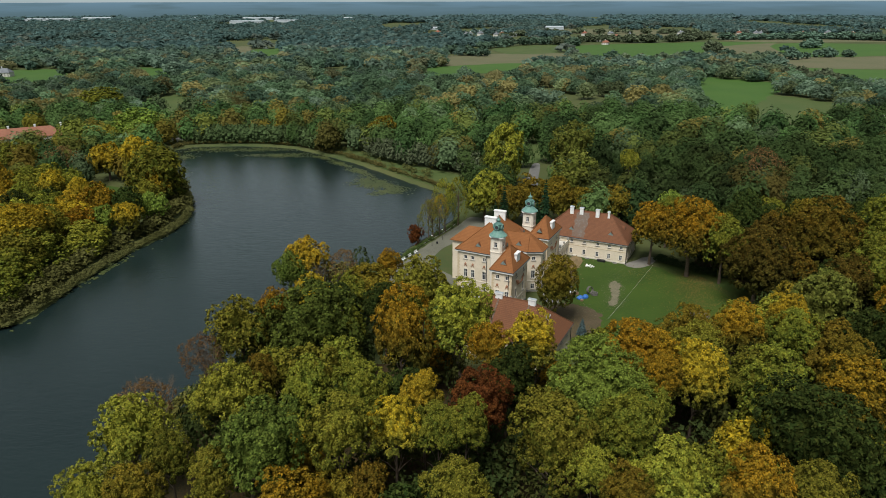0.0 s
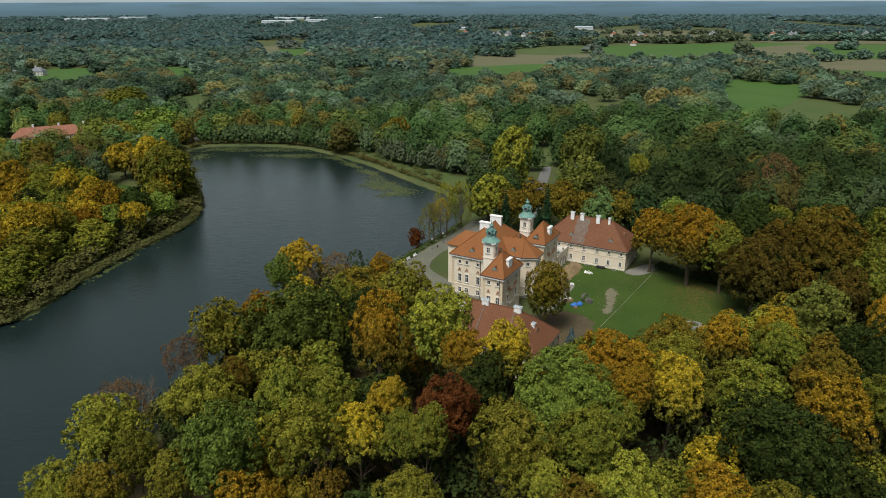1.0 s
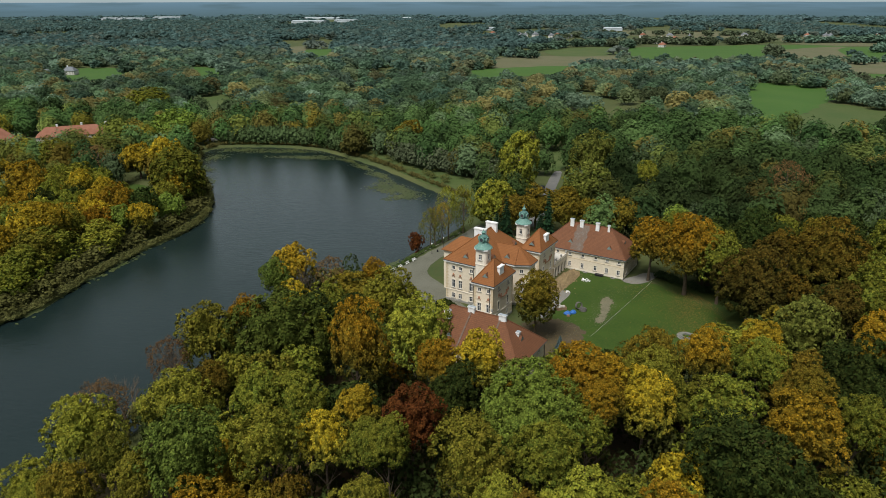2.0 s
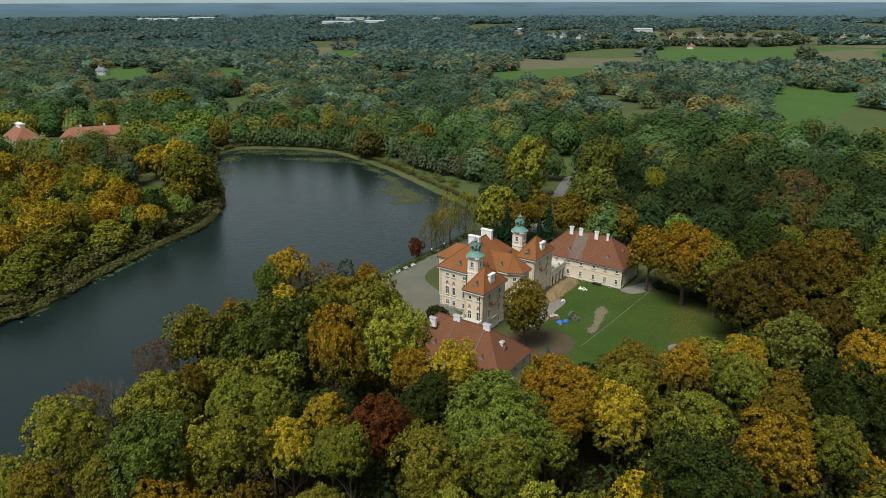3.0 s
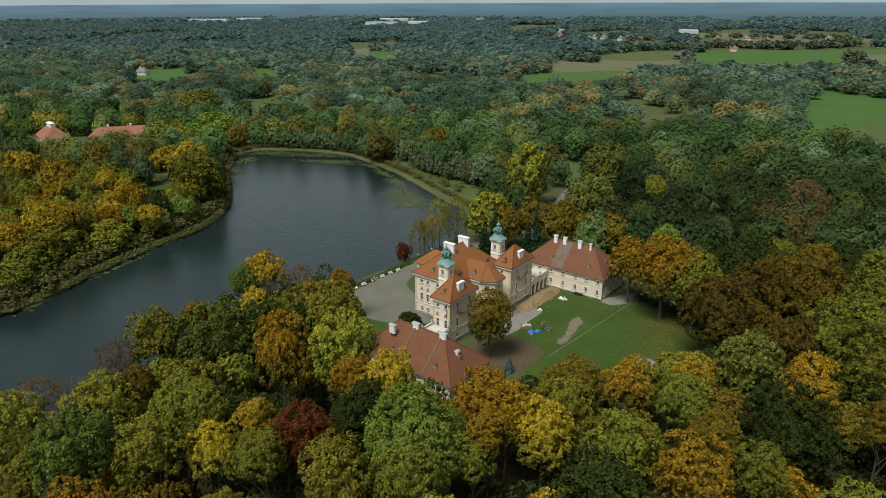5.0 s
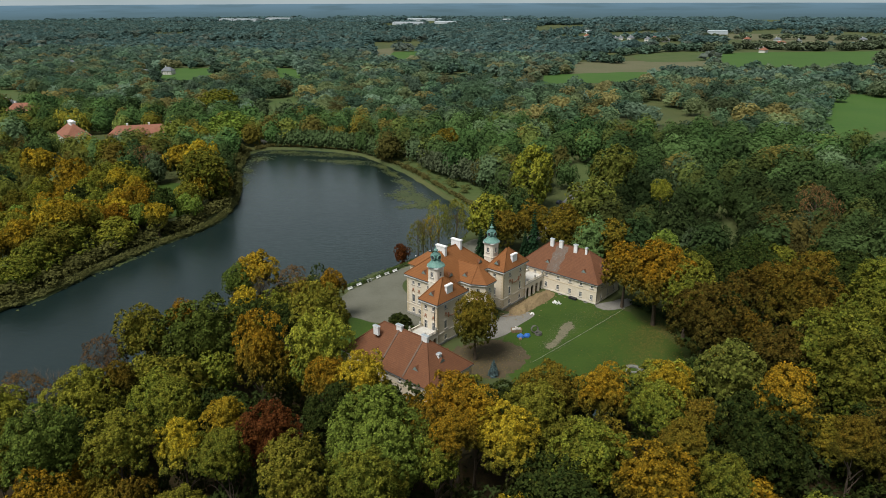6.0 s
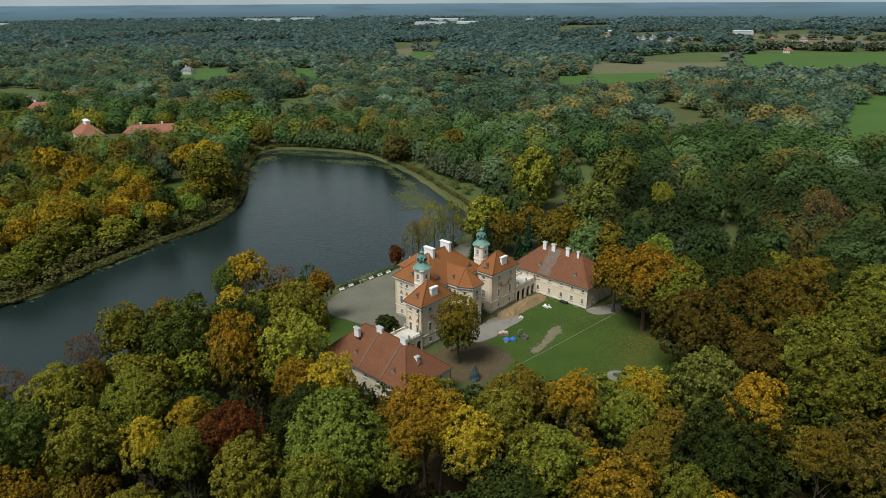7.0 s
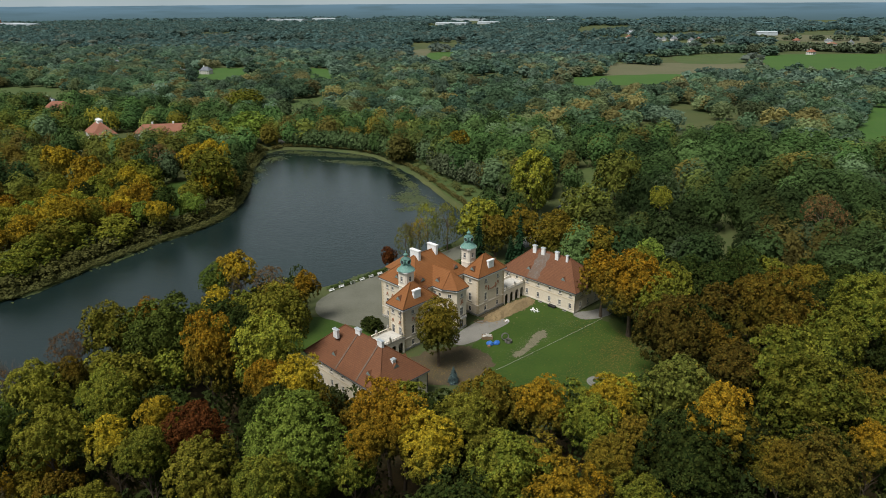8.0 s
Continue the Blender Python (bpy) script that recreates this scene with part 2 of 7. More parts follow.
def glass(name):
    m, ns, ls, p = shader(name, 0.08, 0.0, 0.5)
    p.inputs["Base Color"].default_value = (0.045, 0.05, 0.055, 1)
    return m


GLASS = glass("window_glass")


def water():
    m, ns, ls, p = shader("lake_water", 0.07, 0.0, 0.8)
    p.inputs["IOR"].default_value = 1.33
    p.inputs["Specular Tint"].default_value = (0.85, 1.0, 0.94, 1)
    tc = ns.new("ShaderNodeTexCoord")
    big = node(ns, "ShaderNodeTexNoise", Scale=0.012, Detail=3.0)
    rip = node(ns, "ShaderNodeTexNoise", Scale=0.55, Detail=5.0, Roughness=0.7)
    mp = ns.new("ShaderNodeMapping")
    mp.inputs["Rotation"].default_value, mp.inputs["Scale"].default_value = (0, 0, 0.5), (0.55, 1.6, 1.0)
    ls.new(tc.outputs["Object"], mp.inputs["Vector"])
    ls.new(mp.outputs[0], rip.inputs["Vector"])
    ls.new(tc.outputs["Object"], big.inputs["Vector"])
    ls.new(mixed(ns, ls, stretch(ns, ls, big.outputs[0], 0.35, 0.65), (0.006, 0.013, 0.013), (0.010, 0.019, 0.018)), p.inputs["Base Color"])
    rough = ns.new("ShaderNodeMapRange")
    rough.inputs["From Min"].default_value, rough.inputs["From Max"].default_value = 0.35, 0.65
    rough.inputs["To Min"].default_value, rough.inputs["To Max"].default_value = 0.03, 0.09
    ls.new(big.outputs[0], rough.inputs["Value"])
    ls.new(rough.outputs[0], p.inputs["Roughness"])
    b = node(ns, "ShaderNodeBump", Strength=0.55, Distance=0.2)
    ls.new(rip.outputs[0], b.inputs["Height"])
    ls.new(b.outputs[0], p.inputs["Normal"])
    return m


WATER = water()


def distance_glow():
    """The far woods under haze at the edge of sight: a plain backdrop, its haze painted and self-lit."""
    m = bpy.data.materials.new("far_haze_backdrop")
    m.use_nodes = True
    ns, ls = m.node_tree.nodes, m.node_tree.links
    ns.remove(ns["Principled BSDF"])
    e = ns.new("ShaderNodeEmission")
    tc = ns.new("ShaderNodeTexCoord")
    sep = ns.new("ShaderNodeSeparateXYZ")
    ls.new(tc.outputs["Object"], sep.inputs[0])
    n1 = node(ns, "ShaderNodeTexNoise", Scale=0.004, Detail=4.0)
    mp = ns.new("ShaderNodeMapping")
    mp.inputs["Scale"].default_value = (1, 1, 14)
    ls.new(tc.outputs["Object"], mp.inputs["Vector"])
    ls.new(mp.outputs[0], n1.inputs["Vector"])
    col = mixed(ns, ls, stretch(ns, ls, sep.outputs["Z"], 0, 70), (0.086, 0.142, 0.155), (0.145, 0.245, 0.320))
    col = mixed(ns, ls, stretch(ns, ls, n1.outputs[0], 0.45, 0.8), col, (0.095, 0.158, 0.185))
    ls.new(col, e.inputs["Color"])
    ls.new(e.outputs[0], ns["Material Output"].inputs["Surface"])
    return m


HAZE = distance_glow()


def cloud_glow():
    """The pale overcast sky low over the horizon."""
    m = bpy.data.materials.new("overcast_backdrop")
    m.use_nodes = True
    ns, ls = m.node_tree.nodes, m.node_tree.links
    ns.remove(ns["Principled BSDF"])
    e = ns.new("ShaderNodeEmission")
    tc = ns.new("ShaderNodeTexCoord")
    n1 = node(ns, "ShaderNodeTexNoise", Scale=0.002, Detail=3.0)
    ls.new(tc.outputs["Object"], n1.inputs["Vector"])
    ls.new(mixed(ns, ls, stretch(ns, ls, n1.outputs[0], 0.3, 0.7), (0.34, 0.42, 0.45), (0.42, 0.49, 0.51)), e.inputs["Color"])
    ls.new(e.outputs[0], ns["Material Output"].inputs["Surface"])
    return m


CLOUD = cloud_glow()


# ---- building blocks ----
def linked(name, bm, material, parent=None, label=""):
    me = bpy.data.meshes.new(name)
    bm.normal_update()
    bm.to_mesh(me)
    bm.free()
    for mt in material if isinstance(material, (list, tuple)) else (material,):
        me.materials.append(mt)
    ob = new(name, me)
    if parent is not None:
        ob.parent = parent
    if label:
        ob["label"] = label
    return ob


def part(name, bm, material, parent, label=""):
    return linked(name, bm, material, parent, label)


def shared(name, me, parent, m):
    """One more object on a mesh that is already there."""
    ob = new(name, me)
    ob.parent = parent
    ob.matrix_basis = m
    return ob


def box(bm, x0, x1, y0, y1, z0, z1, bevel=0.0, m=None):
    made = bmesh.ops.create_cube(bm, size=1.0)["verts"]
    for v in made:
        v.co = Vector(((x0 + x1) / 2 + v.co.x * (x1 - x0), (y0 + y1) / 2 + v.co.y * (y1 - y0), (z0 + z1) / 2 + v.co.z * (z1 - z0)))
    if bevel:
        edges = list({e for v in made for e in v.link_edges})
        made = bmesh.ops.bevel(bm, geom=edges, offset=bevel, segments=1, affect="EDGES")["verts"]
    if m is not None:
        bmesh.ops.transform(bm, matrix=m, verts=list({v for v in made if v.is_valid}))
    return bm


def boxed(*boxes, bevel=0.0):
    bm = bmesh.new()
    for b in boxes:
        box(bm, *b, bevel=bevel)
    return bm


def lathe(bm, profile, n=16, cx=0.0, cy=0.0, turn=0.0, sx=1.0):
    """A turned body: (radius, height) rows from foot to top."""
    rings = []
    for r, z in profile:
        rings.append([bm.verts.new((cx + r * sx * math.cos(turn + 2 * math.pi * k / n), cy + r * math.sin(turn + 2 * math.pi * k / n), z)) for k in range(n)])
    for a, b in zip(rings, rings[1:]):
        for k in range(n):
            bm.faces.new((a[k], a[(k + 1) % n], b[(k + 1) % n], b[k]))
    bm.faces.new(rings[0][::-1])
    bm.faces.new(rings[-1])
    return bm


def tube(bm, points, radii, n=6):
    """A bent, tapering limb through the points."""
    rings = []
    for k, (p, r) in enumerate(zip(points, radii)):
        p = Vector(p)
        way = (Vector(points[min(k + 1, len(points) - 1)]) - Vector(points[max(k - 1, 0)])).normalized()
        side = way.orthogonal().normalized()
        up = way.cross(side)
        rings.append([bm.verts.new(p + r * (math.cos(2 * math.pi * j / n) * side + math.sin(2 * math.pi * j / n) * up)) for j in range(n)])
    for a, b in zip(rings, rings[1:]):
        for j in range(n):
            bm.faces.new((a[j], a[(j + 1) % n], b[(j + 1) % n], b[j]))
    bm.faces.new(rings[-1])
    return bm


def smooth_loop(points, steps=5, closed=True, rough=0.0, seed=1):
    """A rounded outline through the points (Catmull-Rom), a little uneven."""
    rng = random.Random(seed)
    pts, out = [Vector((*p, 0)) for p in points], []
    n = len(pts)
    for k in range(n if closed else n - 1):
        p = [pts[(k + d) % n] if closed else pts[min(max(k + d, 0), n - 1)] for d in (-1, 0, 1, 2)]
        for s in range(steps):
            t = s / steps
            q = 0.5 * ((2 * p[1]) + (p[2] - p[0]) * t + (2 * p[0] - 5 * p[1] + 4 * p[2] - p[3]) * t * t + (3 * p[1] - p[0] - 3 * p[2] + p[3]) * t ** 3)
            out.append((q.x + rng.uniform(-rough, rough), q.y + rng.uniform(-rough, rough)))
    if not closed:
        out.append((pts[-1].x, pts[-1].y))
    return out


def inside(poly, x, y):
    """Which of the points lie in the polygon; x and y are arrays."""
    x, y = np.asarray(x, float), np.asarray(y, float)
    hit = np.zeros(x.shape, bool)
    for (ax, ay), (bx, by) in zip(poly, poly[1:] + poly[:1]):
        if ay == by:
            continue
        cross = ((ay > y) != (by > y)) & (x < (bx - ax) * (y - ay) / (by - ay) + ax)
        hit ^= cross
    return hit


def sheet(name, loop, z, material, label, category, lift=0.0, seed=0):
    """A flat piece of ground in an outline, slightly uneven."""
    bm = bmesh.new()
    vs = [bm.verts.new((x, y, z)) for x, y in loop]
    es = [bm.edges.new((a, b)) for a, b in zip(vs, vs[1:] + vs[:1])]
    bmesh.ops.triangle_fill(bm, use_beauty=True, edges=es)
    bmesh.ops.recalc_face_normals(bm, faces=bm.faces)
    if sum(f.normal.z for f in bm.faces) < 0:
        bmesh.ops.reverse_faces(bm, faces=bm.faces)
    return tagged(linked(name, bm, material), label, category, kind="structure")


# ---- ground and lake ----
SHORE = smooth_loop([(-142, -80), (-142, 40), (-136, 90), (-129, 130), (-123, 160), (-118, 168), (-117, 190), (-114, 215), (-108, 239), (-107, 260), (-116, 286),
                     (-128, 310), (-144, 337), (-156, 362), (-163, 384), (-157, 399), (-139, 403), (-116, 403), (-90, 395), (-69, 377), (-50, 359), (-32, 337), (-13, 313), (0, 297),
                     (6, 283), (7, 268), (2, 250), (-9, 228), (-14, 216), (-20, 206), (-28, 197), (-37, 184), (-42, 168), (-43, 150), (-48, 131), (-55, 114),
                     (-58, 90), (-62, 60), (-64, -80)], 6, rough=0.5)
LAKE_Z = -1.0


def ground_sheet():
    """One sheet to the horizon, with a bank that falls to the lake."""
    bm = bmesh.new()
    far = [bm.verts.new((4700 * math.cos(2 * math.pi * k / 64), 200 + 4700 * math.sin(2 * math.pi * k / 64), 0)) for k in range(64)]
    mid = [bm.verts.new((700 * math.cos(2 * math.pi * k / 48), 200 + 700 * math.sin(2 * math.pi * k / 48), 0)) for k in range(48)]
    rim = [bm.verts.new((x, y, 0)) for x, y in SHORE]
    edges = []
    for ring in (mid, rim):
        edges += [bm.edges.new((a, b)) for a, b in zip(ring, ring[1:] + ring[:1])]
    bmesh.ops.triangle_fill(bm, use_beauty=True, edges=edges)
    edges = [bm.edges.new((a, b)) for a, b in zip(far, far[1:] + far[:1])] + [e for e in bm.edges if e.verts[0] in mid and e.verts[1] in mid and e.is_boundary]
    bmesh.ops.triangle_fill(bm, use_beauty=True, edges=edges)
    low = []
    n = len(rim)
    for k, v in enumerate(rim):
        along = rim[(k + 1) % n].co - rim[k - 1].co
        way = Vector((along.y, -along.x, 0)).normalized()
        low.append(bm.verts.new(v.co + way * 2.6 + Vector((0, 0, -1.6))))
    for k in range(n):
        bm.faces.new((rim[k], rim[(k + 1) % n], low[(k + 1) % n], low[k]))
    bmesh.ops.recalc_face_normals(bm, faces=bm.faces)
    if sum(f.normal.z * f.calc_area() for f in bm.faces) < 0:
        bmesh.ops.reverse_faces(bm, faces=bm.faces)
    return tagged(linked("ground", bm, GROUND), "rough grassy autumn ground reaching to the horizon", "ground", kind="structure")


ground_sheet()
out_loop = []
for k, (x, y) in enumerate(SHORE):
    ax, ay = SHORE[k - 1]
    bx, by = SHORE[(k + 1) % len(SHORE)]
    d = math.hypot(bx - ax, by - ay)
    out_loop.append((x - (by - ay) / d * -1.9, y + (bx - ax) / d * -1.9))
sheet("water", out_loop, LAKE_Z, WATER, "dark grey rippled lake water under an overcast sky", "lake")

# the far woods in haze, all round
bm = bmesh.new()
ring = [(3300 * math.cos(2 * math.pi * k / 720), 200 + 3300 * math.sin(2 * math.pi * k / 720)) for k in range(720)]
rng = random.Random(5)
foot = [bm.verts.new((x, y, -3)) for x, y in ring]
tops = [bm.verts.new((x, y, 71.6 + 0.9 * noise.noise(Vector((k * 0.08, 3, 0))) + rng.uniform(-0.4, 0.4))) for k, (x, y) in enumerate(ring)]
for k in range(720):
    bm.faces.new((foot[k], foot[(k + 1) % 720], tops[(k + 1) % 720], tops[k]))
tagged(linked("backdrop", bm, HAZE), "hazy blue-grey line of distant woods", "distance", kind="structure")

bm = bmesh.new()
foot = [bm.verts.new((x * 1.012, 200 + (y - 200) * 1.012, 20)) for x, y in ring]
tops = [bm.verts.new((x * 1.012, 200 + (y - 200) * 1.012, 420)) for x, y in ring]
for k in range(720):
    bm.faces.new((foot[k], foot[(k + 1) % 720], tops[(k + 1) % 720], tops[k]))
tagged(linked("sky_backdrop", bm, CLOUD), "pale grey overcast sky over the horizon", "sky", kind="structure")

# ---- sheets laid on the ground ----
GROUNDS = [(-17, 205), (-13, 216), (-8, 228), (3, 250), (8, 262), (18, 262), (30, 245), (40, 238), (62, 226), (68, 212), (80, 200), (86, 186), (84, 170), (76, 154),
           (62, 144), (45, 138), (30, 134), (14, 134), (0, 138), (-8, 150), (-12, 170), (-16, 188)]
sheet("lawn", smooth_loop([(44, 214), (60, 207), (68, 205), (84, 197), (96, 184), (92, 164), (76, 154), (60, 148), (46, 150), (38, 164), (36, 178), (41, 193)], 5, rough=0.3), 0.03, LAWN,
      "mown green courtyard lawn with worn patches", "lawn")
sheet("leaf_strewn_ground", smooth_loop([(74, 208), (86, 199), (96, 184), (94, 164), (84, 152), (81, 162), (85, 178), (80, 191), (71, 202)], 5, rough=0.5), 0.055, STREWN,
      "lawn edge strewn with fallen brown leaves", "ground")
sheet("woodland_floor", smooth_loop([(-40, 130), (-20, 141), (0, 140), (20, 136), (45, 140), (62, 144), (82, 153), (93, 166), (95, 182), (84, 198), (90, 215), (140, 230), (260, 200),
                                     (260, 20), (-55, 20), (-55, 100)], 4, rough=0.6), 0.02, LITTER, "dark woodland floor covered in fallen leaves", "ground")
sheet("gravel_drive", smooth_loop([(-19, 199), (-12, 214), (-6, 226), (5, 247), (10, 258), (17, 254), (16, 246), (8, 234), (-2, 219), (-4, 206), (3, 196), (8, 186), (10, 179), (-4, 178), (-15, 181), (-20, 189)],
      5, rough=0.25), 0.03, GRAVEL, "pale grey gravel drive beside the palace", "drive")
sheet("grass_strip", smooth_loop([(-18, 176), (-14, 180), (-2, 177), (9, 177), (14, 172), (8, 160), (-6, 158), (-16, 165)], 5, rough=0.3), 0.035, LAWN, "strip of green grass by the drive", "grass")
sheet("soil", smooth_loop([(20, 163), (27, 172), (34, 176), (40, 174), (44, 168), (40, 158), (30, 154), (20, 156)], 12, rough=0.9), 0.045, SOIL, "trodden brown soil under the courtyard tree", "soil")
sheet("paving", smooth_loop([(29, 180), (33, 192), (38, 196), (42.5, 195), (39, 187), (36, 180), (32, 176)], 4, rough=0.12), 0.06, PAVING, "grey concrete paving before the palace door", "paving")
sheet("bare_patch", smooth_loop([(53.6, 192.5), (54.6, 189), (53.2, 185.5), (52, 181), (50.4, 176.5), (48.8, 174.5), (48, 176), (50, 181), (50.8, 186), (51.6, 190.5)], 9, rough=0.5), 0.06, BARE,
      "bare sandy patch worn into the lawn", "soil")
sheet("path", smooth_loop([(60, 206.5), (64, 210), (70, 214), (72, 211), (67, 205), (62.5, 203.5)], 5, rough=0.2), 0.06, PAVING, "pale gravel path by the pavilion end", "path")
sheet("road", smooth_loop([(30, 262), (36, 290), (40, 320), (46, 350), (50, 350), (45, 318), (41, 290), (35, 262)], 5, rough=0.1), 0.05, ROAD, "narrow grey road among the trees", "road")
sheet("road_clearing", smooth_loop([(84, 276), (96, 282), (104, 294), (98, 296), (88, 289), (82, 280)], 5, rough=0.2), 0.05, ROAD, "grey parking place among the trees", "road")
sheet("bank_meadow", smooth_loop([(-70, 382), (-50, 361), (-32, 339), (-13, 315), (1, 299), (12, 296), (16, 310), (4, 330), (-18, 350), (-42, 376), (-66, 400), (-86, 404)], 5, rough=0.6), 0.03, MEADOW,
      "rough green meadow along the lake", "meadow")
# fields beyond the woods
FIELDS_A = [
    ("field", FIELD, "bright green field among the woods", [(282, 769), (344, 708), (298, 625), (262, 570), (228, 532), (206, 540), (214, 580)]),
    ("field", MEADOW, "dull green meadow among the woods", [(298, 622), (325, 560), (282, 500), (250, 478), (232, 490), (230, 530), (262, 570)]),
    ("field", FIELD, "long green field before the village", [(221, 1300), (384, 1380), (547, 1425), (660, 1410), (480, 1185), (410, 1115), (344, 1067), (267, 1060), (200, 1066)]),
    ("field", PLOUGH, "brown stubble strip between green fields", [(490, 1275), (640, 1383), (590, 1211), (483, 1080), (415, 1060), (440, 1160)]),
    ("field", FIELD, "green pasture beyond the hedges", [(645, 1370), (864, 1338), (1100, 1280), (940, 1060), (710, 1075), (540, 1060)]),
    ("field", PLOUGH, "long brown stubble field", [(470, 1025), (510, 1044), (696, 1060), (940, 1040), (780, 860), (574, 860), (450, 890)]),
]
FIELDS_B = [
    ("field", FIELD, "green meadow strip by the wood", [(400, 900), (447, 880), (570, 850), (760, 840), (640, 690), (465, 700), (410, 780)]),
    ("field", PLOUGH, "brown fallow field", [(-8, 1072), (60, 1110), (163, 1147), (211, 1150), (180, 1060), (102, 951), (27, 905), (-7, 929)]),
    ("field", FIELD, "pale green field between woods", [(-47, 857), (-2, 905), (98, 948), (85, 846), (5, 800), (-20, 790)]),
    ("field", PLOUGH, "far tan field behind the village", [(258, 2057), (692, 1940), (581, 1630), (296, 1790)]),
    ("field", MEADOW, "olive pasture with lone trees", [(88, 1270), (213, 1339), (200, 1160), (96, 1115)]),
    ("field", PLOUGH, "far brown fields near the village", [(721, 1780), (1055, 1680), (1400, 1640), (1250, 1415), (920, 1415), (590, 1440)]),
    ("field", FIELD, "green field by the far houses", [(-553, 780), (-545, 856), (-463, 867), (-434, 785), (-446, 725), (-490, 735)]),
]
FIELDS_C = [
    ("field", FIELD, "far strip of green meadow", [(-412, 890), (-349, 866), (-318, 779), (-360, 785)]),
    ("field", FIELD, "small green field in the far woods", [(-344, 1200), (-298, 1245), (-264, 1106), (-296, 1053)]),
    ("field", PLOUGH, "tan fallow strip in the far woods", [(-399, 1233), (-378, 1321), (-344, 1205), (-315, 1050)]),
    ("field", MEADOW, "rough marshy meadow in the woods", [(-262, 549), (-258, 640), (-222, 585), (-203, 515), (-231, 510)]),
    ("field", MEADOW, "rough pasture among thickets", [(-646, 580), (-597, 612), (-457, 545), (-469, 505), (-573, 520)]),
    ("field", MEADOW, "rough green clearing", [(36, 360), (40, 400), (58, 400), (50, 355)]),
    ("field", MEADOW, "rough grassland on the far bank", [(-262, 318), (-232, 322), (-210, 305), (-220, 292), (-246, 296)]),
    ("field", LAWN, "green park lawn on the far bank", [(-168, 294), (-160, 305), (-142, 290), (-126, 262), (-128, 251), (-140, 262), (-155, 280)]),
    ("field", LAWN, "green lawn among trees on the far bank", [(-214, 270), (-212, 284), (-190, 284), (-176, 268), (-183, 258), (-200, 260)]),
]
FIELDS = FIELDS_A + FIELDS_B + FIELDS_C
for k, (nm, mt, lb, loop) in enumerate(FIELDS):
    sheet(nm, smooth_loop(loop, 7, rough=2.5 if loop[0][1] > 500 else 0.8, seed=k), 0.10 + 0.012 * k, mt, lb, "field")


# ---- trees ----
def crown_form(seed, n, lobes=22, lobe=0.42, spread=0.60, leaf=0.026, twigs=22, tufts=0.10, fine=3, floor=-0.6, dome=0.35, wild=0.8, skin=0.62, even=1.0):
    """A crown of radius one round its middle: boughs on an uneven dome, tufts on each bough, leaf clumps on each tuft, and a dim leafy inside. Returns corners of triangles."""
    rng = np.random.default_rng(seed)

    def unit(v):
        return v / np.linalg.norm(v, axis=1)[:, None]

    d = unit(rng.normal(size=(lobes * 6, 3)))
    d = d[d[:, 2] > floor]
    keep = [0]
    for k in range(1, len(d)):
        if len(keep) < lobes and min(np.linalg.norm(d[k] - d[m]) for m in keep) > 2.0 / math.sqrt(lobes):
            keep.append(k)
    d = np.vstack([d[keep], [[0.08, 0.05, 0.99]]])
    m = len(d)
    lr = lobe * (0.94 + even * rng.uniform(-0.26, 0.26, m))
    lc = d * spread * (0.965 + even * rng.uniform(-0.185, 0.185, m))[:, None] * (1 + even * np.array([rng.uniform(-0.15, 0.18), rng.uniform(-0.15, 0.18), 0.0]))
    lc += even * np.array([rng.uniform(-0.12, 0.12), rng.uniform(-0.12, 0.12), 0])
    twigs = max(twigs, int(twigs * (lobe / 0.34) ** 2))
    td = unit(unit(rng.normal(size=(m * twigs, 3))) + np.repeat(d, twigs, 0) * 0.7 + np.array([0, 0, 0.2]))
    tc = np.repeat(lc, twigs, 0) + td * (np.repeat(lr, twigs) * rng.uniform(0.80, 1.03, m * twigs))[:, None]
    tr = tufts * rng.uniform(0.55, 1.3, m * twigs)
    which = rng.integers(0, m * twigs, n)
    e = unit(unit(rng.normal(size=(n, 3))) + td[which] * 0.7 + np.array([0, 0, 0.25]))
    c = tc[which] + e * (tr[which] * rng.uniform(0.45, 1.1, n))[:, None]
    out = unit(c - np.array([0, 0, -0.35]))
    nrm = unit(e * (1 - dome) + out * dome * 1.3 + np.array([0, 0, 0.2]) + rng.normal(size=(n, 3)) * wild * 0.6)
    a = unit(np.cross(nrm, rng.normal(size=(n, 3))))
    b = np.cross(nrm, a)
    s = leaf * rng.uniform(0.6, 1.4, n)[:, None]
    leaves = np.stack([c + a * s * 1.25, c - a * s * 0.7 + b * s, c - a * s * 0.7 - b * s], 1).reshape(-1, 3)
    if not fine:
        return leaves
    bm = bmesh.new()
    bmesh.ops.create_icosphere(bm, subdivisions=fine, radius=1.0)
    v = np.array([q.co[:] for q in bm.verts])
    f = np.array([[q.index for q in t.verts] for t in bm.faces])
    bm.free()
    along = v @ lc.T
    under = along ** 2 - (np.sum(lc * lc, 1) - lr * lr)[None, :]
    reach = np.where(under > 0, along + np.sqrt(np.maximum(under, 0)), 0).max(1)
    v = v * (np.maximum(reach, 0.5) * skin * (1 + rng.normal(size=len(v)) * 0.02))[:, None]
    f = f[v[f][:, :, 2].mean(1) > -0.6]
    k = n // 4  # loose leaves over the whole inside, so that no bare skin shows
    w = rng.dirichlet((1, 1, 1), k)
    c = np.einsum("ij,ijk->ik", w, v[f[rng.integers(0, len(f), k)]]) * rng.uniform(1.0, 1.12, k)[:, None]
    nrm = unit(unit(c) + rng.normal(size=(k, 3)) * 0.5)
    a = unit(np.cross(nrm, rng.normal(size=(k, 3))))
    b = np.cross(nrm, a)
    s = leaf * 1.5 * rng.uniform(0.7, 1.3, k)[:, None]
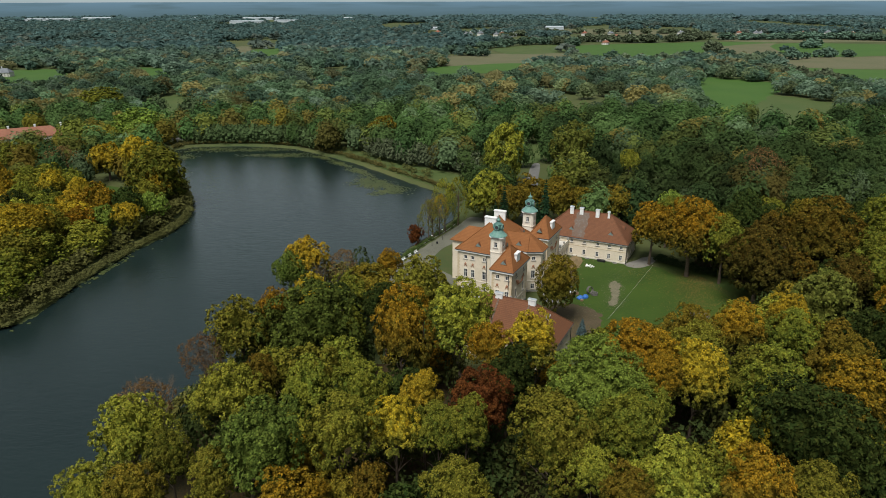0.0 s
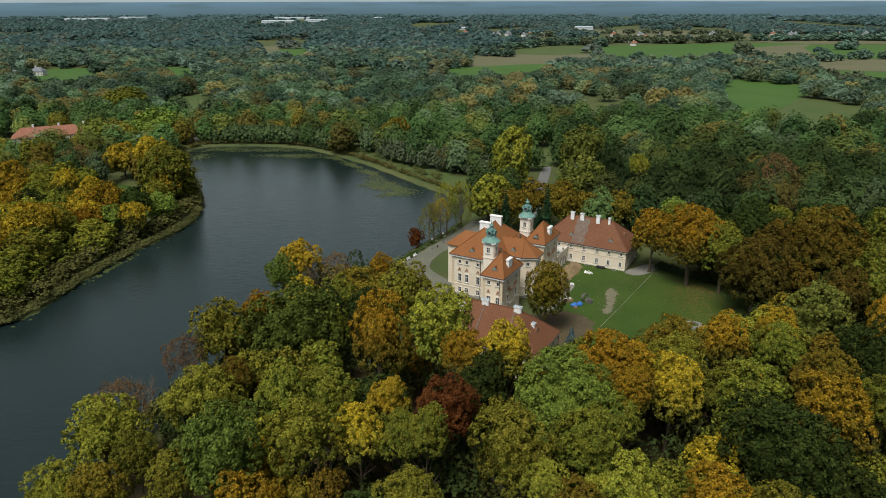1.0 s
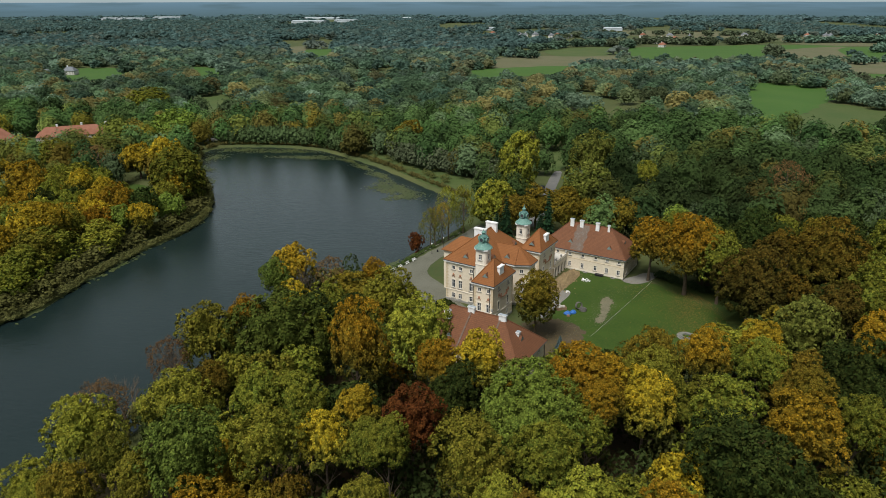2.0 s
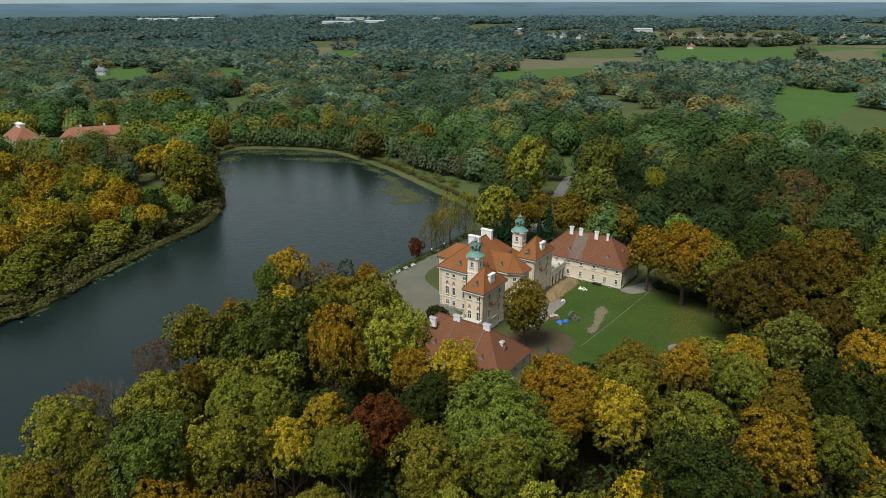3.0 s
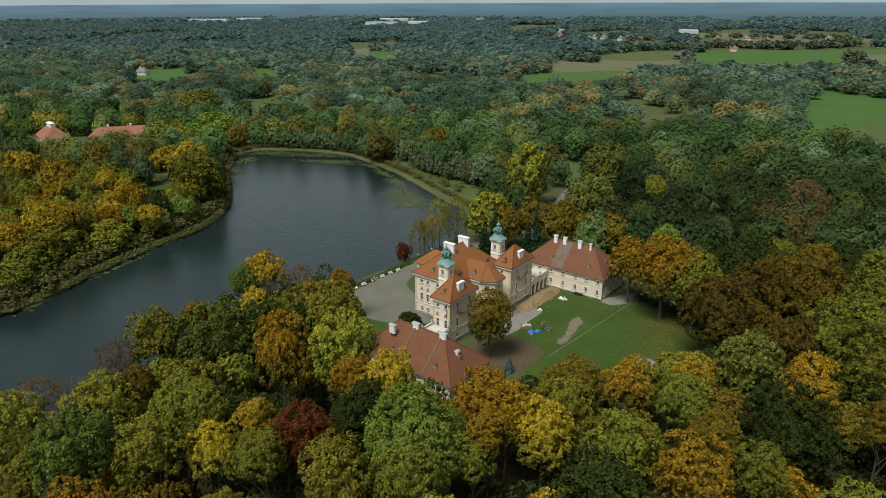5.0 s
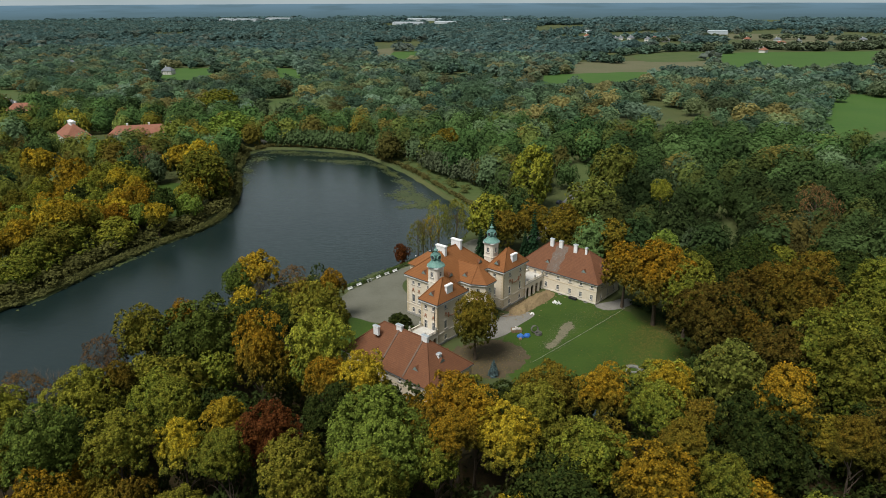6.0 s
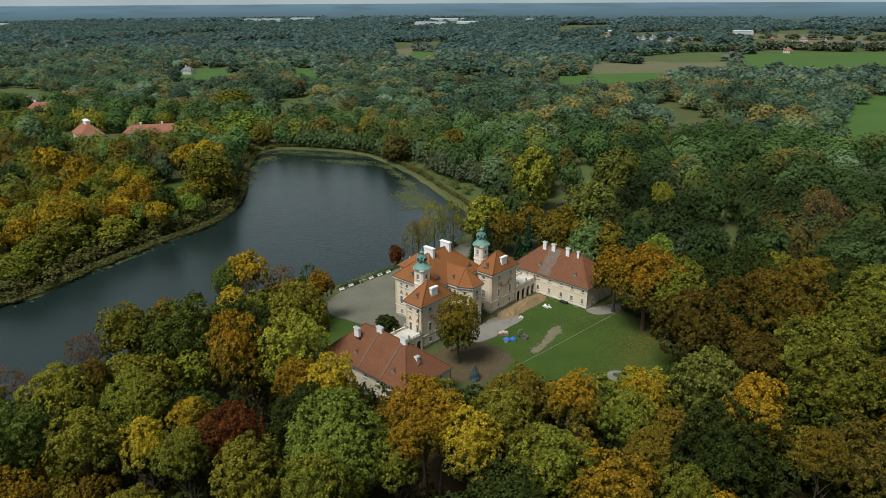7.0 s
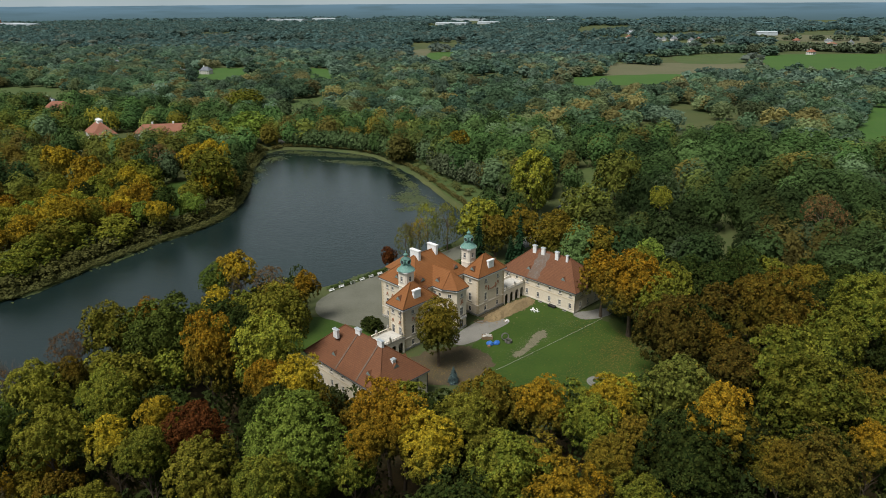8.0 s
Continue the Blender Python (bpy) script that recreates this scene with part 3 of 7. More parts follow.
    under = np.stack([c + a * s * 1.25, c - a * s * 0.7 + b * s, c - a * s * 0.7 - b * s], 1).reshape(-1, 3)
    return np.vstack([v[f].reshape(-1, 3), under, leaves])


def mesh_of(name, verts, faces, material):
    me = bpy.data.meshes.new(name)
    n, k = faces.shape
    me.vertices.add(len(verts))
    me.vertices.foreach_set("co", np.ascontiguousarray(verts, dtype=np.float32).ravel())
    me.loops.add(n * k)
    me.loops.foreach_set("vertex_index", faces.astype(np.int32).ravel())
    me.polygons.add(n)
    me.polygons.foreach_set("loop_start", np.arange(n, dtype=np.int32) * k)
    me.materials.append(material)
    me.update(calc_edges=True)
    return me


def quads(count):
    return np.arange(count * 4).reshape(-1, 4)


def triples(count):
    return np.arange(count * 3).reshape(-1, 3)


def crown_mesh(name, seed, n, **kw):
    v = crown_form(seed, n, **kw)
    return mesh_of(name, v, triples(len(v) // 3), LEAF["O"])


def trunk_mesh(name, seed, height=25.0, girth=0.42, limbs=7, spread=4.6, fork=0.3):
    rng = random.Random(seed)
    bm = bmesh.new()
    lean = [(rng.uniform(-0.3, 0.3), rng.uniform(-0.3, 0.3)) for _ in range(5)]
    zs = [0, 0.15, fork, 0.55, 0.82]
    pts = [(lean[k][0] * k * 0.6, lean[k][1] * k * 0.6, z * height) for k, z in enumerate(zs)]
    tube(bm, [(pts[0][0], pts[0][1], -0.2)] + pts[1:], [girth * 1.35, girth, girth * 0.85, girth * 0.5, girth * 0.12], 8)
    for k in range(limbs):
        a, z = 2 * math.pi * k / limbs + rng.uniform(-0.4, 0.4), height * rng.uniform(fork, 0.62)
        s, e = rng.uniform(0.75, 1.1) * spread, rng.uniform(2.5, 6.5)
        tube(bm, [(pts[2][0], pts[2][1], z), (s * 0.5 * math.cos(a), s * 0.5 * math.sin(a), z + e * 0.6), (s * math.cos(a + 0.2), s * math.sin(a + 0.2), z + e)],
             [girth * 0.45, girth * 0.28, girth * 0.07], 5)
    me = bpy.data.meshes.new(name)
    bm.to_mesh(me)
    bm.free()
    me.materials.append(BARK)
    return me


def conifer_mesh(name, seed, tiers=24, r=3.2, top=18.0):
    """A spruce: drooping whorls of needle boughs that shorten towards the tip."""
    rng = np.random.default_rng(seed)
    v = []
    for t in range(tiers):
        z, reach = 1.0 + (top - 1.2) * t / tiers, r * (1 - t / tiers) ** 0.85 + 0.15
        for k in range(20):
            a = rng.uniform(0, 2 * math.pi)
            q = reach * rng.uniform(0.75, 1.1)
            for s0, s1 in ((0.1, 0.55), (0.5, 1.0)):
                w = 0.36 * q * (1.2 - s0) + 0.12
                di, pe = np.array([math.cos(a), math.sin(a), 0]), np.array([-math.sin(a), math.cos(a), 0])
                za, zb = z - 0.28 * q * s0 + 0.25, z - 0.42 * q * s1 + 0.2
                v += [di * q * s0 - pe * w * 0.6 + [0, 0, za], di * q * s0 + pe * w * 0.6 + [0, 0, za - 0.1], di * q * s1 + pe * w * 0.35 + [0, 0, zb], di * q * s1 - pe * w * 0.35 + [0, 0, zb - 0.12]]
    v += [[0.2, 0, top - 1.2], [0, 0.2, top - 1.2], [-0.2, 0, top - 1.2], [0, 0, top]]
    v = np.array(v)
    return mesh_of(name, v, quads(len(v) // 4), LEAF["P"])


def bare_mesh(name, seed, height=17.0):
    """A tree that has lost its leaves: limbs, branches and twigs."""
    rng = random.Random(seed)
    bm = bmesh.new()

    def grow(p, way, length, girth, level):
        q = p + way * length * 0.5 + Vector((rng.uniform(-0.1, 0.1), rng.uniform(-0.1, 0.1), 0)) * length
        e = p + way * length
        tube(bm, [p, q, e], [girth, girth * 0.8, girth * 0.55], 5 if level < 2 else 3)
        if level == 4:
            return
        for _ in range(4 if level else 6):
            w = (way + Vector((rng.uniform(-0.8, 0.8), rng.uniform(-0.8, 0.8), rng.uniform(0.0, 0.5)))).normalized()
            grow(p + way * length * rng.uniform(0.55, 1.0), w, length * rng.uniform(0.5, 0.75), girth * 0.45, level + 1)

    grow(Vector((0, 0, -0.2)), Vector((0.05, 0, 1)), height * 0.42, 0.28, 0)
    me = bpy.data.meshes.new(name)
    bm.to_mesh(me)
    bm.free()
    me.materials.append(BARK)
    return me


LOBES = [(22, 0.36, 0.66), (15, 0.42, 0.62), (30, 0.32, 0.70), (25, 0.35, 0.67), (18, 0.39, 0.63), (36, 0.30, 0.72), (12, 0.45, 0.60), (28, 0.34, 0.68)]
NEAR = [crown_mesh(f"crown_near_{k}", 10 + k, 12500, lobes=lo, lobe=lb, spread=sp, leaf=0.0245, twigs=20, tufts=0.09) for k, (lo, lb, sp) in enumerate(LOBES)]
PARK = [crown_mesh(f"crown_park_{k}", 20 + k, 6000, lobes=lo, lobe=lb, spread=sp, leaf=0.0355, twigs=22, tufts=0.095) for k, (lo, lb, sp) in enumerate(LOBES)]
MIDDLE = [crown_mesh(f"crown_mid_{k}", 30 + k, 3600, lobes=lo, lobe=lb, spread=sp, leaf=0.046, twigs=18, tufts=0.11, fine=2) for k, (lo, lb, sp) in enumerate(LOBES[:5])]
ROUND = [crown_mesh("crown_round", 44, 17000, lobes=64, lobe=0.29, spread=0.74, leaf=0.022, twigs=16, tufts=0.07, floor=-0.92, dome=0.5, even=0.25)]
FINE = [crown_mesh("crown_fine", 47, 30000, lobes=46, lobe=0.34, spread=0.68, leaf=0.0175, twigs=30, tufts=0.07, dome=0.5, even=0.45)]
THIN = [crown_mesh(f"crown_thin_{k}", 50 + k, 4200, lobes=26, lobe=0.34, spread=0.70, leaf=0.024, twigs=20, tufts=0.10, fine=0) for k in range(2)]
TALL = [crown_mesh("crown_tall", 60, 9000, lobes=34, lobe=0.32, spread=0.70, leaf=0.034, twigs=20, tufts=0.10, fine=0, floor=-0.8)]
BUSH = [crown_mesh(f"crown_bush_{k}", 70 + k, 2200, lobes=12, lobe=0.46, spread=0.56, leaf=0.065, twigs=12, tufts=0.14, fine=2) for k in range(2)]
TRUNKS = [trunk_mesh(f"trunk_{k}", 80 + k) for k in range(4)]
SPRUCE = [conifer_mesh(f"spruce_{k}", 90 + k) for k in range(2)]
BARE_TREES = [bare_mesh(f"bare_{k}", 95 + k) for k in range(2)]
WORDS = {"G": "fresh green", "D": "dark green", "E": "deep green", "O": "olive green", "Y": "golden yellow", "A": "orange", "B": "russet brown", "K": "dark brown", "R": "deep red", "W": "pale grey-green", "N": "withered brown", "L": "pale olive"}


def dressed(ob, material):
    ob.material_slots[0].link = "OBJECT"
    ob.material_slots[0].material = material


def plant(x, y, top, r, kind, rng, meshes, where="in the woods", group="", tall=1.15):
    """A broadleaved tree: tapered trunk with limbs, and a crown of leaf clumps."""
    tree = new("tree")
    tree.matrix_basis = pose(x, y, 0, 0, 0, rng.uniform(0, 360))
    trunk = new("trunk", rng.choice(TRUNKS))
    trunk.matrix_basis = Matrix.Diagonal((r / 7.0, r / 7.0, top / 26.0, 1))
    crown = new("crown", rng.choice(meshes))
    half = min(r * tall, top * 0.49)
    crown.matrix_basis = pose(0, 0, top - half, rng.uniform(-5, 5), rng.uniform(-5, 5), 0) @ Matrix.Diagonal((r, r * rng.uniform(0.93, 1.07), half, 1))
    trunk.parent = crown.parent = tree
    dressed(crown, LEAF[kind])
    tagged(tree, f"broad tree with {WORDS[kind]} leaves {where}", "tree", group)
    return tree


def shrub(x, y, top, r, kind, rng, label, category="bush"):
    ob = new("bush", rng.choice(BUSH))
    ob.matrix_basis = pose(x, y, top * 0.42, 0, 0, rng.uniform(0, 360)) @ Matrix.Diagonal((r, r, top * 0.58, 1))
    dressed(ob, LEAF[kind])
    return tagged(ob, label, category)


def spruce(x, y, top, r, rng, kind="P", label="dark green spruce with drooping boughs beside the palace"):
    tree = new("spruce")
    tree.matrix_basis = pose(x, y, 0, 0, 0, rng.uniform(0, 360)) @ Matrix.Diagonal((r / 3.2, r / 3.2, top / 18.0, 1))
    crown = new("crown", rng.choice(SPRUCE))
    trunk = new("trunk", TRUNKS[0])
    trunk.matrix_basis = Matrix.Diagonal((0.5, 0.5, 0.55, 1))
    crown.parent = trunk.parent = tree
    dressed(crown, LEAF[kind])
    return tagged(tree, label, "tree")


def bare_tree(x, y, top, rng, label):
    ob = new("bare_tree", rng.choice(BARE_TREES))
    ob.matrix_basis = pose(x, y, 0, 0, 0, rng.uniform(0, 360)) @ Matrix.Scale(top / 15.0, 4)
    return tagged(ob, label, "tree")


def fineness(x, y):
    d = min(math.hypot(x, y), math.hypot(x - 40, y - 4), math.hypot(x - 81, y - 16))
    return NEAR if d < 125 else PARK if d < 178 or (x < -100 and y < 245) else MIDDLE


rng = random.Random(11)
# trees that stand out, one by one: place, height, radius, colour
SHORE_STAND = [
    (-52.9, 93.9, 21.4, 6.4, "L"), (-43.7, 88.5, 18.5, 4, "O"), (-53.7, 102.6, 19.1, 4.2, "N"), (-50.2, 122.7, 17.7, 4.2, "N"), (-38.2, 102.8, 22.8, 6.5, "L"), (-33.8, 108.5, 21.3, 3.7, "B"),
    (-25.5, 108, 20, 5.9, "O"), (-14, 99, 25.5, 5.8, "O"), (-25.6, 80.8, 28.9, 6.8, "E"), (-33.5, 78.9, 22.3, 4.5, "L"), (-21.8, 74.8, 21.3, 5.6, "Y"), (-56.1, 84.8, 14.2, 4.8, "L"),
    (-46.2, 80.7, 17.8, 4.5, "B"), (-15.6, 81.9, 16.2, 4.9, "B"),
]
FRONT_STAND = [
    (-15.7, 86.7, 26.5, 5.4, "L"), (-7.3, 91.7, 22.9, 4.7, "Y"), (-3, 99.8, 23, 4.2, "Y"), (-0.3, 91.9, 21.9, 4.1, "O"), (-10.5, 81.8, 17.2, 5.4, "B"), (6.7, 96.8, 25.2, 5.7, "R"),
    (9.7, 115.5, 24.2, 4.9, "A"), (17.8, 115.3, 26.6, 5.6, "Y"), (13, 111.2, 21.7, 6.1, "D"), (27.2, 98, 30, 9.2, "G"), (17.1, 84.9, 27.9, 7.2, "L"), (29.4, 90.6, 23.1, 5.4, "O"),
    (34, 81.3, 23.1, 6.5, "L"), (22.1, 77.2, 24.2, 3.3, "L"), (26.2, 74.5, 23.3, 3.8, "B"), (2.4, 77.2, 22.4, 4.5, "L"), (61.1, 108.1, 23.4, 6.7, "O"), (48, 108.4, 24, 5.7, "Y"),
    (38.8, 101.9, 25.4, 4.3, "Y"), (41.1, 112.3, 24.5, 5.8, "A"), (37.3, 113.4, 26.4, 6.3, "A"), (4.2, 88, 25.4, 4.2, "O"), (29.5, 85, 27.7, 5.4, "O"), (36.8, 99.7, 22.1, 4.3, "O"),
]
LAKE_STAND = [
    (-44.1, 129.6, 22.3, 6.3, "L"), (-38, 136.7, 21.8, 4, "A"), (-27.7, 132, 25.7, 10.7, "E"), (-8.3, 121.3, 29.1, 6.2, "A"), (-38.4, 174, 21, 5.9, "A"), (-42.5, 168.3, 18.7, 4.9, "E"),
    (-33.6, 158.4, 15.6, 6.4, "Y"), (-29, 176.1, 16.7, 4.4, "N"), (-20.8, 167, 15.6, 8.6, "B"), (-15.8, 175.9, 16.3, 4.1, "A"), (-5.1, 144.7, 26.1, 6.7, "L"), (-13.8, 143.1, 20.9, 4.4, "D"),
    (3.9, 124.6, 29.1, 8.1, "L"),
]
EAST_STAND = [
    (44.9, 76.5, 24.2, 5.7, "A"), (53.7, 76.7, 22.4, 4.6, "L"), (58.7, 87.9, 27.7, 9.5, "D"), (52, 118.7, 22.8, 5.9, "L"), (53.7, 127.3, 22.5, 6.3, "B"), (63.4, 128.7, 22.7, 5.4, "A"),
    (77, 134.5, 22.3, 5, "Y"), (89.6, 143.1, 24.4, 7.3, "W"), (96.5, 125.6, 28.9, 6.6, "A"), (91, 119.6, 25.4, 8.1, "D"), (80.6, 124.7, 20.2, 7.4, "B"), (59, 110, 22.2, 7.3, "O"),
    (74.2, 124.6, 22.8, 5.1, "O"), (73.1, 102.4, 24.7, 7, "Y"), (77.8, 110.9, 24.2, 4.2, "B"), (83.2, 104.5, 23.2, 5, "O"), (111.8, 120.6, 26.1, 6.9, "K"), (120.9, 128.6, 24.6, 3.9, "A"),
    (104.6, 114.7, 27.1, 4, "B"), (113.8, 144.2, 27.3, 9.2, "O"), (101.1, 153, 23.9, 5.8, "K"), (110.7, 155.6, 27.5, 9.6, "O"),
]
LAWN_EDGE = [
    (122.3, 175.7, 25.7, 8.3, "O"), (112.8, 184.9, 28.5, 10, "B"), (99.3, 194.6, 20.1, 6.6, "K"), (88.4, 173.5, 24, 9.3, "K"), (77.2, 196.7, 26.4, 9.6, "A"), (68.2, 206.9, 21, 7, "A"),
    (85.3, 190.7, 21.5, 6.7, "O"), (133.2, 189.5, 29.8, 8.2, "O"),
]
LIME_ROW = [
    (86.3, 225.2, 15.3, 4.6, "D"), (93.1, 225.4, 16.4, 4.9, "D"), (99.8, 222.4, 16.8, 4.8, "D"), (105.7, 220.3, 17.4, 4.7, "D"), (112, 218.2, 17.7, 4.6, "D"),
]
FAR_BANK = [
    (-121.5, 269.6, 16.7, 6.1, "Y"), (-121.9, 275.9, 26.5, 11.6, "O"), (-164.9, 316.8, 18.6, 8.2, "Y"), (-144.6, 307.3, 24.1, 9, "Y"), (-182.1, 309.6, 19, 8.2, "N"), (-204.5, 315.5, 20, 10.1, "O"),
    (-186.7, 264.2, 21.4, 8.2, "Y"), (-180.8, 273.7, 15.1, 6.9, "O"), (-172.3, 278.6, 17, 6.7, "L"), (-130.1, 240.2, 18.2, 7.6, "Y"), (-134.7, 230.4, 14.7, 8.1, "Y"), (-140.5, 220.6, 15, 8.6, "Y"),
    (-140.2, 202.1, 21.1, 8, "Y"), (-132.2, 200.9, 13.7, 9.6, "O"), (-123.8, 213.5, 12, 8.4, "L"), (-128, 182, 13.9, 8.1, "O"), (-143, 189.4, 17.8, 6.9, "Y"), (-127.6, 171.6, 11.9, 7.5, "O"),
    (-215.3, 274.3, 23.1, 8.6, "Y"), (-123.2, 242.4, 12.8, 4.2, "B"), (-132.8, 191.4, 15.1, 7.7, "L"), (-136.3, 204.2, 21.8, 7.2, "Y"),
]
FAR_TREES = [
    (-187.8, 403.3, 21.2, 13.8, "G"), (-37.7, 399.6, 18.5, 8.2, "B"), (61.9, 325.3, 27, 10.5, "W"), (-260.6, 506.3, 21.3, 18.9, "O"),
]
BEHIND_PALACE = [
    (54.4, 273.2, 23.5, 10.4, "W"), (44.9, 261.9, 16.7, 5.6, "B"), (64.9, 239.3, 18.1, 6.1, "B"), (51.8, 252.3, 14.1, 6.2, "B"), (141.8, 295.6, 21.1, 8.1, "N"), (82.3, 293.2, 20.2, 4.6, "L"),
]
STANDS = [(SHORE_STAND, "beside the lake"), (FRONT_STAND, "in the palace park"), (LAKE_STAND, "on the lake shore"), (EAST_STAND, "in the palace park"), (LAWN_EDGE, "at the edge of the lawn"), (LIME_ROW, "in a row behind the lawn"), (FAR_BANK, "on the far bank"), (FAR_TREES, "beyond the lake"), (BEHIND_PALACE, "behind the palace")]
KNOWN = [row for stand, where in STANDS for row in stand]
for stand, where in STANDS:
    for x, y, top, r, kind in stand:
        meshes = THIN if kind == "N" else FINE if (r > 8.5 and kind == "G" and y < 110) else NEAR if r > 7.4 and y < 200 and x > -60 else fineness(x, y)
        plant(x, y, top, r, kind, rng, meshes, where, tall=1.6 if (kind in "BA" and -12 < x < 0 and y < 125) else 1.15)
# the lone tree on the courtyard's soil
tree = plant(30.3, 163.6, 20.0, 5.8, "B", rng, ROUND, "on bare soil before the palace", tall=1.36)
tree["label"] = "lone russet olive tree on courtyard soil"
bare_tree(-49, 123, 15.5, rng, "nearly bare brown tree at the lake shore")
bare_tree(-56, 112, 14, rng, "leafless grey tree leaning over the lake")
bare_tree(-33, 168, 17, rng, "leafless tree among the shore trees")
# trees on the shore behind the drive
for x, y, top, r, kind, ms in [(0, 240, 21.5, 4.4, "L", THIN), (-6, 232, 15, 3.4, "L", THIN), (5, 248, 20, 4.6, "L", THIN), (-2, 236, 16, 3.2, "Y", THIN), (15.4, 254, 20.5, 8.8, "L", MIDDLE), (24.5, 247, 17, 6.6, "B", MIDDLE),
                               (33, 254, 18, 6.8, "B", MIDDLE), (44, 248, 16, 6.0, "B", MIDDLE), (-10.8, 227, 7.0, 2.8, "R", BUSH)]:
    if ms is BUSH:
        shrub(x, y, top, r, "R", rng, "small dark red bushy tree on the lake bank", category="tree")
    else:
        plant(x, y, top, r, kind, rng, ms, "on the bank behind the drive", tall=2.1 if ms is THIN else 1.2)
bare_tree(-4.5, 234, 16, rng, "slender half-bare tree on the lake bank")
for x, y, top, r in [(21.5, 234, 21, 3.6), (18.2, 230, 15.5, 3.2), (36.6, 234, 22.5, 3.8), (33.6, 233, 15, 3.0)]:
    spruce(x, y, top, r, rng)
for x, y, top, r in [(36.5, 157, 4.8, 1.5), (54, 148, 6, 1.8), (62, 147, 6, 1.8)]:
    spruce(x, y, top, r, rng, "S", "small blue spruce at the edge of the lawn")
plant(27.5, 303, 29, 10.6, "L", rng, TALL, "behind the palace", tall=1.4)
shrub(4.5, 177.5, 4.2, 3.6, "D", rng, "round clipped dark green bush on the grass strip")
shrub(9, 173.5, 2.6, 2.0, "D", rng, "low dark green bush by the gallery")

# woods in between, filled tree by tree
LAKE = [tuple(p) for p in SHORE]
CLEAR = [LAKE, GROUNDS] + [loop for nm, mt, lb, loop in FIELDS] + [
    [(-82, 398), (-56, 368), (-40, 341), (-22, 314), (-4, 297), (12, 292), (14, 310), (4, 328), (-18, 346), (-42, 370)],
    [(27, 258), (34, 290), (38, 330), (48, 330), (44, 290), (40, 262)], [(82, 270), (100, 276), (108, 296), (96, 300), (84, 290)], [(-312, 335), (-238, 360), (-232, 422), (-310, 400)], [(-425, 405), (-380, 400), (-375, 462), (-430, 462)]]


# far halls and village rows, with open yards before them: place, length, depth, height
HALLS = [(-1660, 2820, 66, 50, 10.9), (-1560, 2815, 110, 60, 10.9), (-1476, 2960, 122, 60, 11.6), (-1365, 2880, 44, 40, 9.5), (-1403, 3080, 72, 40, 7.5), (-1239, 3080, 57, 40, 7.5), (-1099, 3080, 35, 40, 7.5),
         (-1041, 3080, 59, 40, 7.5), (-740, 2584, 120, 60, 8.5), (-834, 3080, 135, 40, 7.5), (-715, 3080, 82, 40, 7.5), (-608, 2705, 120, 50, 8), (-424, 2991, 44, 40, 9.5), (-42, 2030, 30, 20, 6.1), (303, 2020, 50, 30, 8.2)]
CLEAR += [[(x - lx * 0.5, y - 420), (x + lx * 0.5, y - 420), (x + lx * 0.6, y + 30), (x - lx * 0.6, y + 30)] for x, y, lx, ly, h in HALLS]
CLEAR += [[(30, 1480), (180, 1480), (190, 1720), (30, 1720)], [(285, 1240), (400, 1240), (420, 1700), (290, 1700)], [(690, 1500), (960, 1480), (970, 1740), (700, 1740)]]


def wooded(x, y, margin=0.0):
    ok = np.ones(np.shape(x), bool)
    for loop in CLEAR:
        for dx, dy in ((0, 0), (margin, 0), (-margin, 0), (0, margin), (0, -margin)):
            ok &= ~inside(loop, np.asarray(x) + dx, np.asarray(y) + dy)
    return ok


def hue_pick(x, y, rng):
    if x < -95 and y < 340:
        return rng.choices("YOADGBL", (30, 16, 9, 3, 10, 2, 30))[0]
    if x > 88:
        return rng.choices("ODABYGL", (20, 54, 5, 17, 1, 2, 1))[0]
    if y < 205:
        return rng.choices("OADYBGL", (30, 9, 20, 11, 9, 7, 14))[0]
    return rng.choices("DGOWBAY", (38, 26, 18, 11, 4, 2, 1))[0]


def ceiling_of_tree(x, y):
    """How high a tree may grow here, so that the courtyard lies open."""
    if 30 < x < 98 and y < 172:
        edge = 160 if x < 55 else 163 if x < 63 else 169 + max(0, x - 72) * 0.7
        return max(3.0, (edge - y) * 0.56 + 1.0)
    if -8 < x <= 30:
        return max(4.0, 6.0 + (146 - 0.45 * x - y) * 0.55)
    return 30.0


def in_sight(x, y, side=0.0):
    """The stretch of country that the flight passes over or looks at."""
    return (x > 80 - 1.30 * (y - 10) - side) & (x < np.maximum(96 + 0.50 * y, 8 + 0.69 * y) + side)


taken = [(x, y, r) for x, y, top, r, k in KNOWN] + [(30.3, 163.6, 6), (27, 302, 8), (16, 250, 7)]
step = 9.4


def own_tree(x, y):
    """Nearer trees stand one by one; those farther off belong to the woods behind."""
    return (np.hypot(x - 40, y) < 205) | ((x < -100) & (y < 285) & (x > -190)) | ((x > 55) & (x < 150) & (y < 232))


